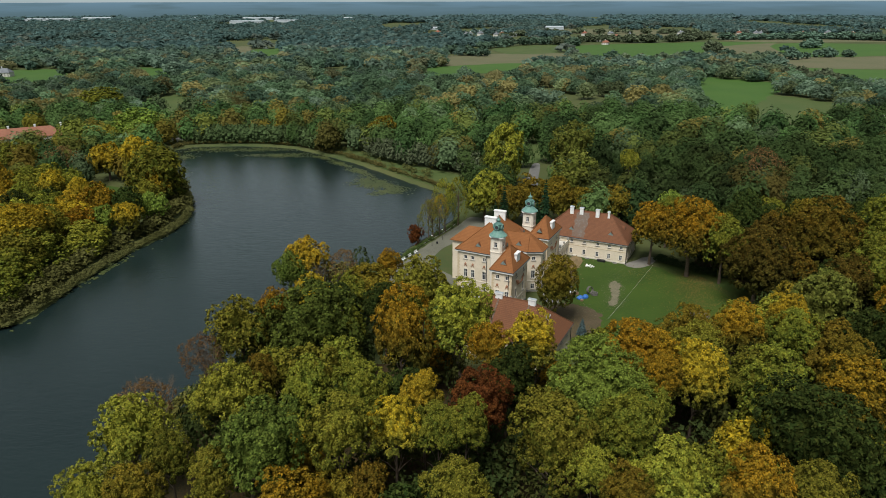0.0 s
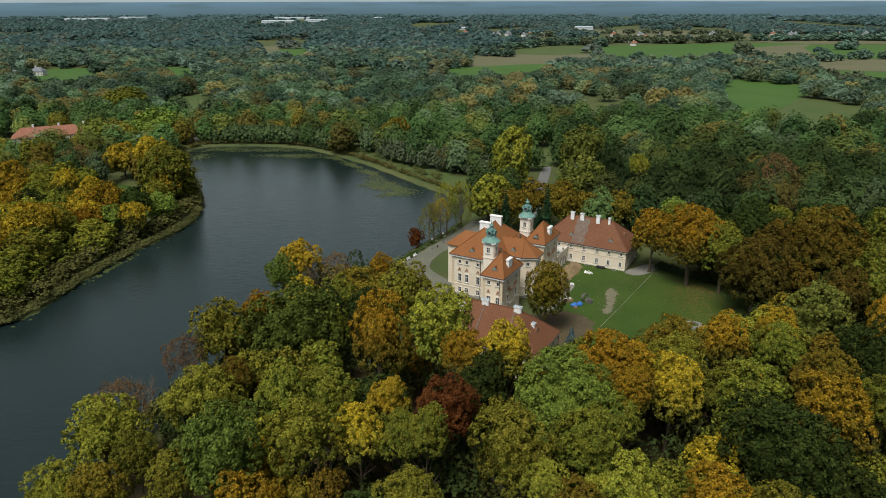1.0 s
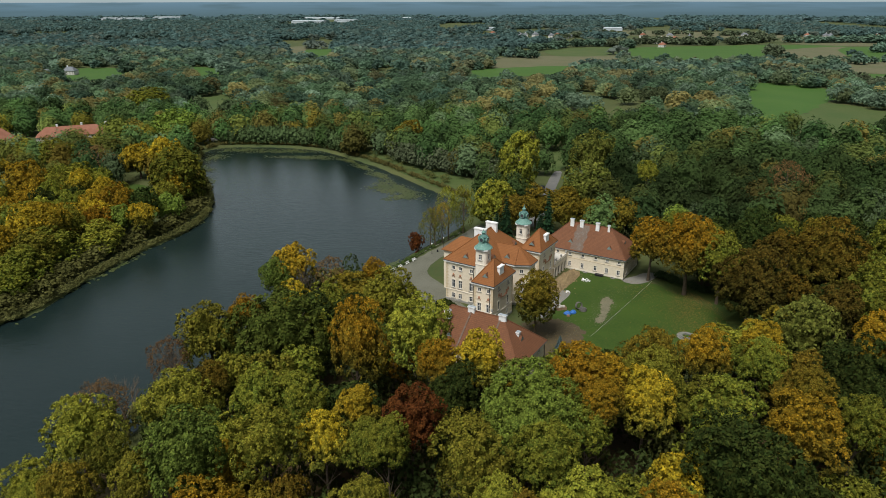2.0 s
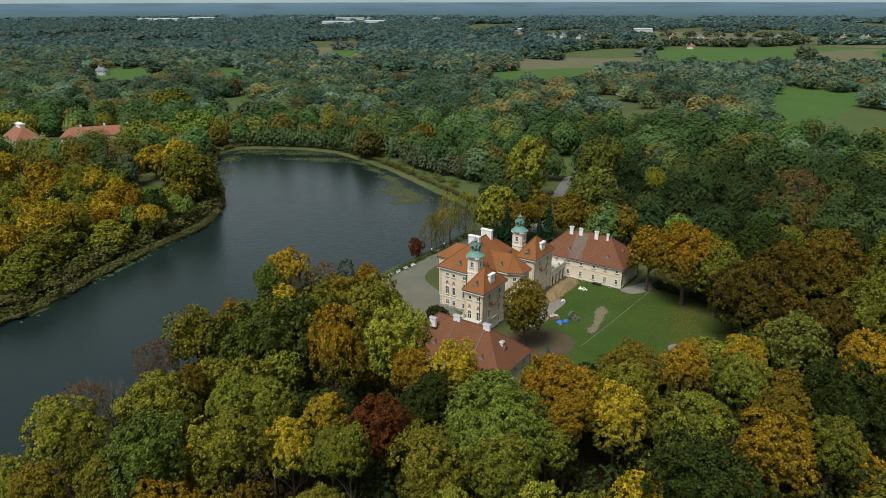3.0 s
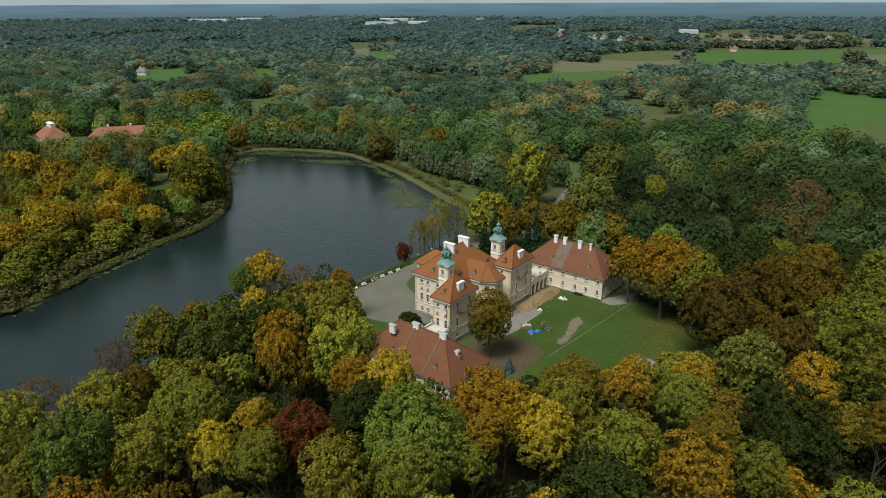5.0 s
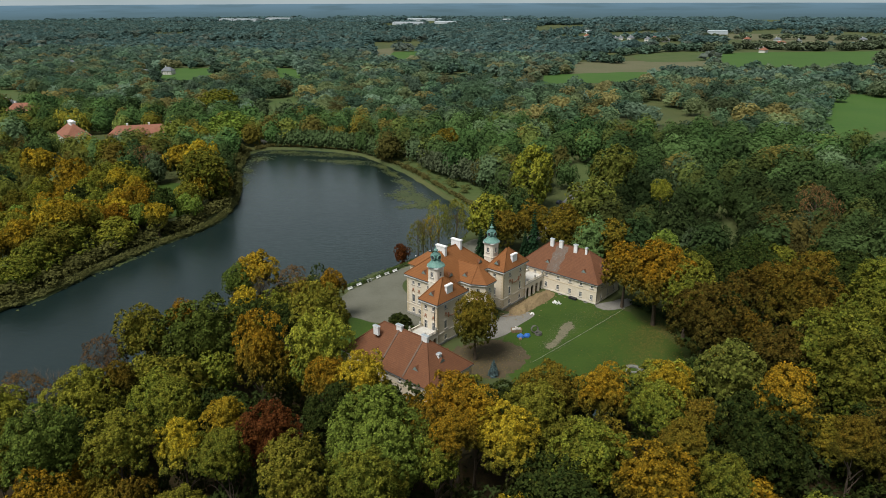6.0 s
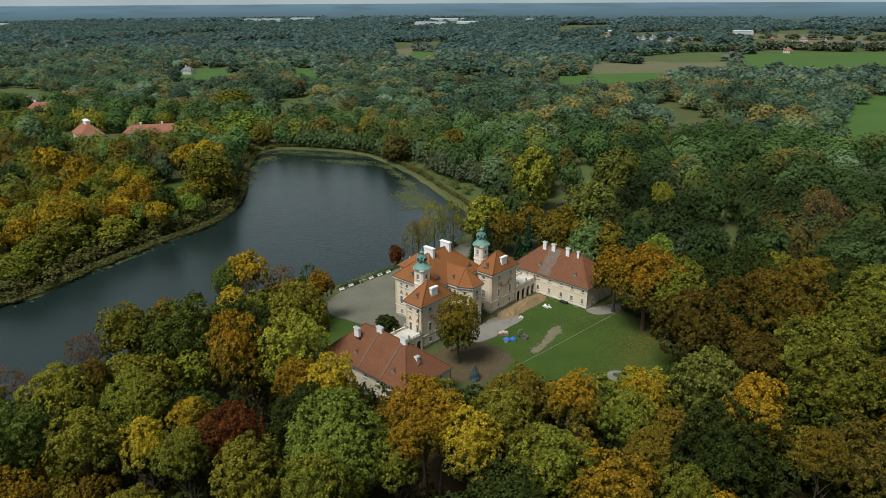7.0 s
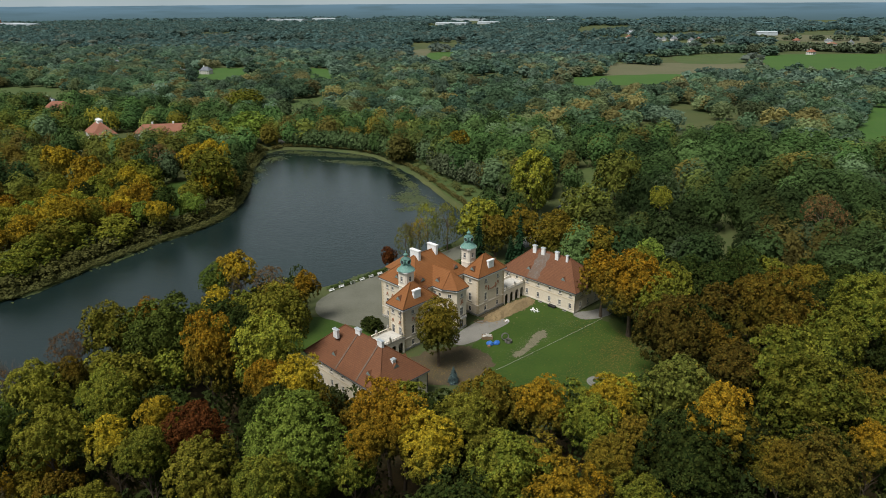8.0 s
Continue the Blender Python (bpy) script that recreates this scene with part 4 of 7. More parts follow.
for j in range(0, 30):
    for i in range(-32, 30):
        y = 48 + j * step * 0.92
        x = 20 + (i + 0.5 * (j % 2)) * step
        x, y = x + rng.uniform(-2.6, 2.6), y + rng.uniform(-2.6, 2.6)
        if not in_sight(x, y, 8) or not own_tree(x, y) or (-60 < x < -6 and y > 182):
            continue
        if not wooded(np.array([x]), np.array([y]), 11.0 if -70 < x < -15 and y > 60 else 2.5)[0]:
            continue
        r = rng.uniform(4.6, 6.6)
        if any((x - a) ** 2 + (y - b) ** 2 < (0.62 * (r + q)) ** 2 for a, b, q in taken):
            continue
        far = math.hypot(x - 40, y) > 165
        top = rng.uniform(18, 24) if not far else rng.uniform(15, 20)
        if x < -95:
            top = rng.uniform(12, 18)
        if x < 125 and y < 200 and x > -70:
            top = rng.uniform(14, 18.5)
        top = min(top, ceiling_of_tree(x, y) * rng.uniform(0.85, 1.0))
        kind = hue_pick(x, y, rng)
        if top < 9:
            shrub(x, y, top, min(r, top * 0.62), kind, rng, f"low bush with {WORDS[kind]} leaves at the lawn's edge")
        else:
            plant(x, y, top, r, kind, rng, PARK if x > 100 and y < 190 else MIDDLE, "in the wooded park", group="park trees")
        taken.append((x, y, r))


# ---- far woods, past counting ----
def woods(name, seed, step, y0, y1, template, size, hues, label, low=10.0, high=18.0, thin=0.0):
    """Thousands of trees in one sheet of leaf clumps; each tree has its own hue."""
    g = np.random.default_rng(seed)
    xs, ys = np.meshgrid(np.arange(-1.3 * y1, 0.7 * y1 + 160, step), np.arange(y0, y1, step))
    x = xs.ravel() + g.uniform(-0.42, 0.42, xs.size) * step
    y = ys.ravel() + g.uniform(-0.42, 0.42, xs.size) * step
    keep = in_sight(x, y, 25) & (y > y0) & wooded(x, y, 2.0) & ~own_tree(x, y)
    keep &= ~((x > -70) & (x < -6) & (y > 178) & (y < 260))
    keep &= ~((x > -6) & (x < 52) & (y > 220) & (y < 268))
    for a, b, q in taken:
        keep &= np.hypot(x - a, y - b) > 0.55 * (q + size)
    for nm, mt, lb, loop in FIELDS:  # growth stays low before the open fields
        if y0 >= 330 and (y0 >= 480 or loop[0][0] > 0):
            f = 88 / (88 - 0.55 * high)
            keep &= ~inside(loop, 41 + (x - 41) * f, y * f)
    x, y = x[keep], y[keep]
    drift = np.array([noise.noise(Vector((a * 0.004, b * 0.0025, 7.0))) for a, b in zip(x, y)])
    keep = drift > (thin if y0 < 1100 else np.where(x > -0.1 * y, thin + 0.28, thin)) + g.uniform(-0.12, 0.12, len(x))
    x, y, drift = x[keep], y[keep], drift[keep]
    n = len(x)
    grown = g.uniform(0, 1, n)
    turn, r, top = g.uniform(0, 2 * math.pi, n), size * (0.70 + 0.50 * grown), low + (high - low) * (0.6 * grown + 0.4 * g.uniform(0, 1, n))
    pick = g.integers(0, len(template), n)
    tone = np.array([h for h, w in hues])
    share = np.array([w for h, w in hues], float)
    cell = ((np.floor(x / 27) * 7919 + np.floor(y / 42) * 104729) % 9973).astype(int)
    stand = g.choice(len(tone), 9973, p=share / share.sum())
    glow = g.uniform(0.7, 1.35, 9973)
    own = g.random(n) < 0.55
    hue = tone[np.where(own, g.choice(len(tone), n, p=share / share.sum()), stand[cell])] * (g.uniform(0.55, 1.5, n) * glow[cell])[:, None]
    west = (x < -100) & (y < 430) & (g.random(n) < 0.45)
    gold = np.array([h for h, w in GOLDEN])
    hue[west] = gold[g.integers(0, len(gold), west.sum())] * g.uniform(0.7, 1.3, west.sum())[:, None]
    # woods east of the palace have shade put into their hue
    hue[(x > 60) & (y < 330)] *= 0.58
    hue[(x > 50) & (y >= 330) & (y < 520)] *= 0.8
    haze_share = np.clip((y - 560) / 1100, 0, 0.62)[:, None]  # haze of distance mixed into the leaf colour, growing farther out
    hue = hue * (1 - haze_share) + np.array([0.125, 0.200, 0.190]) * haze_share * g.uniform(0.9, 1.1, n)[:, None]
    groups, colour = [], []
    for k, t in enumerate(template):
        m = pick == k
        c, s = np.cos(turn[m])[:, None], np.sin(turn[m])[:, None]
        px = (t[None, :, 0] * c - t[None, :, 1] * s) * r[m][:, None] / 7.0 + x[m][:, None]
        py = (t[None, :, 0] * s + t[None, :, 1] * c) * r[m][:, None] / 7.0 + y[m][:, None]
        pz = t[None, :, 2] * top[m][:, None] / 15.0 + np.zeros_like(px)
        groups.append(np.stack([px, py, pz], -1).reshape(-1, 3))
        colour.append(np.repeat(hue[m], len(t), axis=0))
    v, col = np.vstack(groups), np.vstack(colour)
    me = mesh_of(name, v, triples(len(v) // 3), FAR_LEAF if y0 < 480 else DISTANT_LEAF)
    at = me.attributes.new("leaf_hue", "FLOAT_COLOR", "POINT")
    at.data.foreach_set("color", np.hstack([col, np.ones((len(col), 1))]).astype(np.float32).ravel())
    return tagged(new(name, me), label, "woods", kind="stuff")


MIXED = [((0.045, 0.085, 0.024), 26), ((0.066, 0.112, 0.034), 22), ((0.026, 0.056, 0.018), 20), ((0.085, 0.125, 0.060), 12), ((0.100, 0.120, 0.028), 12), ((0.120, 0.092, 0.022), 8)]
GOLDEN = [((0.190, 0.160, 0.018), 1), ((0.120, 0.130, 0.020), 1), ((0.086, 0.115, 0.022), 1), ((0.160, 0.115, 0.016), 1), ((0.055, 0.084, 0.017), 1), ((0.129, 0.140, 0.026), 1)]
# the next three palettes hold the haze of distance in their leaf colours
AUTUMN_HAZE = [((0.076, 0.129, 0.067), 24), ((0.105, 0.163, 0.086), 22), ((0.152, 0.178, 0.078), 18), ((0.195, 0.161, 0.059), 14), ((0.128, 0.181, 0.121), 18), ((0.051, 0.095, 0.062), 14)]
HAZE_BLUE = [((0.100, 0.196, 0.201), 40), ((0.124, 0.227, 0.227), 30), ((0.169, 0.243, 0.207), 18), ((0.230, 0.223, 0.168), 12)]
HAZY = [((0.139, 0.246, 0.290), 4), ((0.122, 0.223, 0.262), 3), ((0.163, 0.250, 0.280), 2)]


def tree_forms(seed, n, leaf, fine=2, lobes=15, dome=0.55, wild=0.45):
    """Four crowns for the woods, seven metres in radius and fifteen high."""
    return [crown_form(seed + k, n, lobes=lobes + 3 * k, lobe=0.47, spread=0.54, leaf=leaf, twigs=14, tufts=0.12, fine=fine, dome=dome, wild=wild) * np.array([7.0, 7.0, 7.8]) + np.array([0, 0, 7.2]) for k in range(4)]


T_WOOD = tree_forms(196, 2200, 0.049, 3, dome=0.75, wild=0.4)
T_MID = tree_forms(200, 900, 0.070, 3, dome=0.75, wild=0.4)
T_FAR = tree_forms(210, 400, 0.100, dome=0.4, wild=0.9)
T_THICKET = tree_forms(230, 120, 0.22, fine=1, dome=0.2, wild=1.2, lobes=11)
T_CLUMP = tree_forms(220, 56, 0.36, fine=0, dome=0.1, wild=1.5, lobes=7)
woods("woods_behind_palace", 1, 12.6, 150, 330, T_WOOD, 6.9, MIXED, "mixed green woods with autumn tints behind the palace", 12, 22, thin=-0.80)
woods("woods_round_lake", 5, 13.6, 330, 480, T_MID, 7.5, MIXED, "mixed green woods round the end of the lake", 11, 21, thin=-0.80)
woods("woods_beyond_lake", 2, 15.4, 480, 760, T_FAR, 9.2, AUTUMN_HAZE, "autumn woods and thickets beyond the lake", 9, 18, thin=-0.60)
woods("thickets_beyond_woods", 6, 17.6, 760, 1100, T_THICKET, 9.8, AUTUMN_HAZE, "distant autumn thickets between fields", 9, 17, thin=-0.32)
woods("distant_woods", 3, 20.0, 1100, 2500, T_CLUMP, 12.0, HAZE_BLUE, "distant woods in patches, tinted by painted haze", 9, 16, thin=-0.30)
woods("horizon_woods", 4, 36.0, 2500, 3250, T_CLUMP, 22.0, HAZY, "woods towards the horizon, tinted by painted haze", 13, 19, thin=-0.34)


def undergrowth(name, seed, count, label):
    """Saplings and brush between the park's trees."""
    g = np.random.default_rng(seed)
    x, y = g.uniform(-60, 210, count * 4), g.uniform(44, 205, count * 4)
    ok = wooded(x, y, 5.0) & in_sight(x, y, 5) & own_tree(x, y) & (x < 30 + y)
    ok &= np.array([ceiling_of_tree(a, b) > 9 for a, b in zip(x, y)])
    x, y = x[ok][:count], y[ok][:count]
    t = crown_form(seed, 300, lobes=11, leaf=0.075, twigs=9, tufts=0.16, fine=0) * np.array([7.0, 7.0, 7.5]) + np.array([0, 0, 7.5])
    turn, r, h = g.uniform(0, 6.28, len(x)), g.uniform(2.8, 5.0, len(x)), g.uniform(8, 14, len(x))
    c, s = np.cos(turn)[:, None], np.sin(turn)[:, None]
    v = np.stack([(t[None, :, 0] * c - t[None, :, 1] * s) * r[:, None] / 7 + x[:, None], (t[None, :, 0] * s + t[None, :, 1] * c) * r[:, None] / 7 + y[:, None], t[None, :, 2] * h[:, None] / 15], -1).reshape(-1, 3)
    me = mesh_of(name, v, triples(len(v) // 3), FAR_LEAF)
    # near-black tones put the shade of the gaps into the brush colour
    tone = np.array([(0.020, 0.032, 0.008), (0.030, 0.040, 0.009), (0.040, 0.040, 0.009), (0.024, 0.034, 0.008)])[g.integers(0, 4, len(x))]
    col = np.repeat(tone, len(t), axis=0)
    at = me.attributes.new("leaf_hue", "FLOAT_COLOR", "POINT")
    at.data.foreach_set("color", np.hstack([col, np.ones((len(col), 1))]).astype(np.float32).ravel())
    return tagged(new(name, me), label, "undergrowth", kind="stuff")


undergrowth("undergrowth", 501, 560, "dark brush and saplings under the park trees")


def thicket(name, line, width, count, top, size, colour, label, seed, z=0.0, form=None):
    """A belt of low growth along a line: willows, reeds or scrub."""
    g = np.random.default_rng(seed)
    pts = np.array(smooth_loop(line, 8, closed=False))
    seg = g.integers(0, len(pts) - 1, count)
    f = g.uniform(0, 1, count)[:, None]
    p = pts[seg] * (1 - f) + pts[seg + 1] * f + g.normal(size=(count, 2)) * width * 0.4
    t = form if form is not None else crown_form(seed + 5, 130, lobes=9, leaf=0.13, twigs=8, tufts=0.18, fine=0) * np.array([7.0, 7.0, 6.0]) + np.array([0, 0, 6.0])
    turn, r, h = g.uniform(0, 6.28, count), size * g.uniform(0.7, 1.3, count), top * g.uniform(0.7, 1.25, count)
    c, s = np.cos(turn)[:, None], np.sin(turn)[:, None]
    px = (t[None, :, 0] * c - t[None, :, 1] * s) * r[:, None] / 7.0 + p[:, 0:1]
    py = (t[None, :, 0] * s + t[None, :, 1] * c) * r[:, None] / 7.0 + p[:, 1:2]
    pz = t[None, :, 2] * h[:, None] / 12.0 + z + np.zeros_like(px)
    v = np.stack([px, py, pz], -1).reshape(-1, 3)
    me = mesh_of(name, v, triples(len(v) // 3), FAR_LEAF)
    col = np.repeat(np.array(colour)[None, :] * g.uniform(0.7, 1.35, count)[:, None], len(t), axis=0)
    at = me.attributes.new("leaf_hue", "FLOAT_COLOR", "POINT")
    at.data.foreach_set("color", np.hstack([col, np.ones((len(col), 1))]).astype(np.float32).ravel())
    return tagged(new(name, me), label, "thicket", kind="stuff")


thicket("willow_hedge", [(-160, 409), (-139, 410), (-114, 410), (-92, 403), (-74, 390)], 3.5, 210, 9, 4.6, (0.060, 0.092, 0.036), "dense green willow hedge along the far shore", 301)
thicket("willow_row", [(-44, 372), (-24, 352), (-4, 340), (14, 330)], 4, 80, 10, 3.8, (0.115, 0.145, 0.080), "row of pollard willows behind the bank meadow", 302)
BANK = [(x + 0.6, y) for x, y in SHORE if x < -100 and 60 < y < 390]
thicket("bank_scrub", BANK[::5], 1.6, 760, 1.9, 1.3, (0.105, 0.098, 0.034), "yellowing grass and reeds along the bank", 303, z=-0.6)
thicket("shore_scrub", [(x - 5.5, y) for x, y in BANK[::5]], 4.5, 380, 4.6, 2.8, (0.095, 0.090, 0.026), "low autumn scrub on the far bank", 304)
thicket("far_shore_reeds", [(-165, 384), (-158, 402), (-138, 406), (-115, 406), (-88, 397), (-67, 379), (-48, 361), (-30, 339), (-11, 315), (3, 298)], 1.4, 260, 1.9, 1.5, (0.150, 0.135, 0.040), "pale reeds round the far end of the lake", 305)
thicket("drive_hedge", [(-21, 200), (-16, 208), (-11, 219), (-7, 228), (0, 241), (5, 252)], 0.7, 70, 1.0, 1.1, (0.055, 0.085, 0.022), "low green hedge and weeds along the drive", 306)
thicket("near_shore_scrub", [(-60, 95), (-57, 112), (-50, 129), (-45, 150), (-44, 168), (-38, 184), (-29, 196)], 2.5, 90, 5.0, 2.6, (0.120, 0.105, 0.026), "shore scrub under the park trees", 307)
thicket("meadow_bushes", [(-70, 398), (-48, 372), (-26, 345), (-6, 322)], 8, 40, 2.0, 1.8, (0.120, 0.130, 0.040), "tussocks and bushes on the bank meadow", 308)
thicket("lawn_hedge", [(72, 210), (80, 203), (89, 195)], 0.6, 46, 2.2, 1.4, (0.020, 0.036, 0.014), "dark clipped hedge at the lawn's end", 309)


# hedges and belts of trees between the far fields
BELTS = [
    ([(210, 1356), (311, 1446), (394, 1407), (474, 1443), (549, 1524)], 14, 60, 14, 11),
    ([(46, 1219), (148, 1340), (218, 1374)], 12, 26, 13, 10),
    ([(577, 1502), (730, 1520), (827, 1518), (932, 1434)], 16, 70, 13, 11),
    ([(308, 811), (346, 768), (381, 725), (391, 668)], 10, 46, 13, 8),
    ([(496, 1004), (588, 1054), (649, 1043)], 10, 12, 11, 9),
]
BELTS += [
    ([(227, 1306), (248, 1339)], 8, 6, 16, 11),
    ([(409, 1089), (447, 1160)], 8, 6, 16, 10),
    ([(633, 1239), (673, 1268)], 8, 7, 14, 11),
    ([(-9, 1129), (33, 1093), (58, 1071)], 9, 12, 12, 9),
    ([(126, 1626), (296, 1784), (637, 1775)], 14, 40, 12, 11),
    ([(414, 1066), (448, 1024), (487, 986)], 6, 8, 10, 8),
]
# belt greens are paled with the haze of distance
for k, (line, width, count, top, size) in enumerate(BELTS):
    thicket("hedge_belt", line, width, count, top, size, (0.075, 0.125, 0.090) if k % 3 else (0.105, 0.130, 0.080), "green belt of trees between far fields, paled as by haze", 330 + k, form=T_THICKET[k % 4] * np.array([1, 1, 0.8]))


def lily_pads(name, spots, seed, label):
    """Floating leaves in patches on the water."""
    g = np.random.default_rng(seed)
    v, n = [], 7
    for x, y, rx, ry, turn, count in spots:
        for _ in range(count):
            a, q = g.uniform(0, 6.28), math.sqrt(g.uniform(0, 1))
            q *= 0.75 + 0.3 * math.sin(3 * a + x) + 0.12 * math.sin(7 * a) + 0.25 * g.normal()
            dx, dy = rx * q * math.cos(a), ry * q * math.sin(a)
            px, py = x + dx * math.cos(turn) - dy * math.sin(turn), y + dx * math.sin(turn) + dy * math.cos(turn)
            s, t0 = g.uniform(0.26, 0.6), g.uniform(0, 6.28)
            z = LAKE_Z + 0.02 + g.uniform(0, 0.05)
            v += [(px + s * math.cos(t0 + k * 0.86), py + s * math.sin(t0 + k * 0.86), z + g.uniform(-0.015, 0.03)) for k in range(n)]
    v = np.array(v)
    ok = inside(LAKE, v[::n, 0], v[::n, 1])
    v = v.reshape(-1, n, 3)[ok].reshape(-1, 3)
    return tagged(new(name, mesh_of(name, v, np.arange(len(v)).reshape(-1, n), LILY)), label, "water plants", kind="stuff")


lily_pads("lily_pads", [(-34, 314, 18, 9, 2.35, 1500), (-27, 300, 8, 6, 0.6, 434), (-45, 338, 12, 4, 2.3, 372), (-58, 356, 11, 3.5, 2.3, 279), (-70, 371, 9, 3.5, 2.4, 235), (-96, 377, 22, 6, 0.0, 806), (-116, 391, 26, 6, 0.1, 682),
                        (-142, 393, 16, 6, 0.2, 496), (-150, 372, 8, 13, 0.2, 310), (-141, 342, 5, 12, 0.6, 198), (-131, 322, 3, 12, 0.6, 124), (0, 287, 5, 5, 0.5, 124),
                        (-112, 205, 1.6, 26, -0.1, 120), (-116.5, 178, 1.4, 20, 0.0, 90), (-106, 250, 2.2, 18, 0.05, 120), (-18, 214, 1.5, 9, -0.5, 99)], 401,
          "floating lily pads in yellowing green patches")


# ---- the palace ----
OX, OY, TURN_DEG = 22.84, 189.6, 63.74
SITE = pose(OX, OY, 0, 0, 0, TURN_DEG)


def wall_run(bm, a, b, z0, z1, holes, depth=0.28):
    """A wall face from a to b with openings cut through: (distance along, width, sill, head). Reveals run inwards."""
    a, b = Vector((*a, 0)), Vector((*b, 0))
    length = (b - a).length
    way = (b - a) / length
    inward = Vector((-way.y, way.x, 0))
    ss, zz = {0.0, length}, {z0, z1}
    for s, w, lo, hi in holes:
        ss |= {s - w / 2, s + w / 2}
        zz |= {lo, hi}
    ss, zz = sorted(ss), sorted(zz)

    def at(s, z, d=0.0):
        return bm.verts.new(a + way * s + inward * d + Vector((0, 0, z)))

    for s0, s1 in zip(ss, ss[1:]):
        for lo, hi in zip(zz, zz[1:]):
            sm, zm = (s0 + s1) / 2, (lo + hi) / 2
            if any(abs(sm - s) < w / 2 and h0 < zm < h1 for s, w, h0, h1 in holes):
                continue
            bm.faces.new((at(s0, lo), at(s1, lo), at(s1, hi), at(s0, hi)))
    for s, w, lo, hi in holes:
        c = [(s - w / 2, lo), (s + w / 2, lo), (s + w / 2, hi), (s - w / 2, hi)]
        for (p, q), (r, t) in zip(c, c[1:] + c[:1]):
            bm.faces.new((at(p, q), at(p, q, depth), at(r, t, depth), at(r, t)))


WINDOW_MESH = {}


def window_meshes(w, h, arched):
    key = (round(w, 2), round(h, 2), arched)
    if key not in WINDOW_MESH:
        bm = bmesh.new()
        t = 0.09
        for x0, x1, z0, z1 in ((-w / 2, -w / 2 + t, 0, h), (w / 2 - t, w / 2, 0, h), (-w / 2 + t, w / 2 - t, 0, t), (-w / 2 + t, w / 2 - t, h - t, h), (-0.045, 0.045, t, h - t)):
            box(bm, x0, x1, 0.14, 0.22, z0, z1)
        if h > 1.3:
            box(bm, -w / 2 + t, w / 2 - t, 0.145, 0.215, h * 0.62, h * 0.62 + 0.08)
        frame_me = bpy.data.meshes.new("window_frame")
        bm.to_mesh(frame_me)
        frame_me.materials.append(FRAME_WHITE)
        bm.free()
        bm = bmesh.new()
        box(bm, -w / 2 + t, w / 2 - t, 0.17, 0.19, t, h - t)
        pane_me = bpy.data.meshes.new("pane")
        bm.to_mesh(pane_me)
        pane_me.materials.append(GLASS)
        bm.free()
        bm = bmesh.new()
        s = 0.17
        box(bm, -w / 2 - s, -w / 2, -0.06, 0.0, -0.02, h + s)
        box(bm, w / 2, w / 2 + s, -0.06, 0.0, -0.02, h + s)
        box(bm, -w / 2, w / 2, -0.06, 0.0, h, h + s)
        if arched:
            v0 = [bm.verts.new((x, y, z)) for y in (-0.07, 0.0) for x, z in ((-w / 2 - s, h + s), (w / 2 + s, h + s), (w * 0.3, h + s + 0.32), (0, h + s + 0.46), (-w * 0.3, h + s + 0.32))]
            bm.faces.new(v0[:5])
            for k in range(5):
                bm.faces.new((v0[k], v0[(k + 1) % 5], v0[5 + (k + 1) % 5], v0[5 + k]))
        trim_me = bpy.data.meshes.new("surround")
        bm.to_mesh(trim_me)
        trim_me.materials.append(PALE)
        bm.free()
        bm = boxed((-w / 2 - 0.25, w / 2 + 0.25, -0.2, 0.02, -0.14, -0.02))
        sill_me = bpy.data.meshes.new("sill")
        bm.to_mesh(sill_me)
        sill_me.materials.append(STONE)
        bm.free()
        WINDOW_MESH[key] = (frame_me, pane_me, trim_me, sill_me)
    return WINDOW_MESH[key]


def fit_window(parent, a, b, s, w, lo, hi, arched=False):
    """A window in the opening of a wall run: frame with pane, surround and sill."""
    way = Vector((b[0] - a[0], b[1] - a[1], 0)).normalized()
    m = Matrix.Translation((a[0] + way.x * s, a[1] + way.y * s, lo)) @ Matrix.Rotation(math.atan2(way.y, way.x), 4, "Z")
    frame_me, pane_me, trim_me, sill_me = window_meshes(w, hi - lo, arched)
    win = shared("window", frame_me, parent, m)
    for nm, me in (("pane", pane_me), ("surround", trim_me), ("sill", sill_me)):
        shared(nm, me, win, Matrix.Identity(4))
    return win


def walls(parent, name, runs, z0, z1, material, inner=True, plain=False):
    """All wall runs of one block as a mesh, and the windows in them. A run: a, b, holes; a hole: s, w, lo, hi[, arched]."""
    bm = bmesh.new()
    for a, b, holes in runs:
        wall_run(bm, a, b, z0, z1, [h[:4] for h in holes])
        way = (Vector((*b, 0)) - Vector((*a, 0))).normalized()
        inw = Vector((-way.y, way.x, 0)) * 0.5
        p, q = Vector((*a, 0)) + inw, Vector((*b, 0)) + inw
        wall_run(bm, (p.x, p.y), (q.x, q.y), z0, z1, [h[:4] for h in holes], -0.2)
    bmesh.ops.remove_doubles(bm, verts=bm.verts, dist=0.001)
    wall = part(name, bm, material, parent)
    for a, b, holes in runs:
        for h in holes if not plain else ():
            fit_window(parent, a, b, h[0], h[1], h[2], h[3], len(h) > 4 and h[4])
    return wall


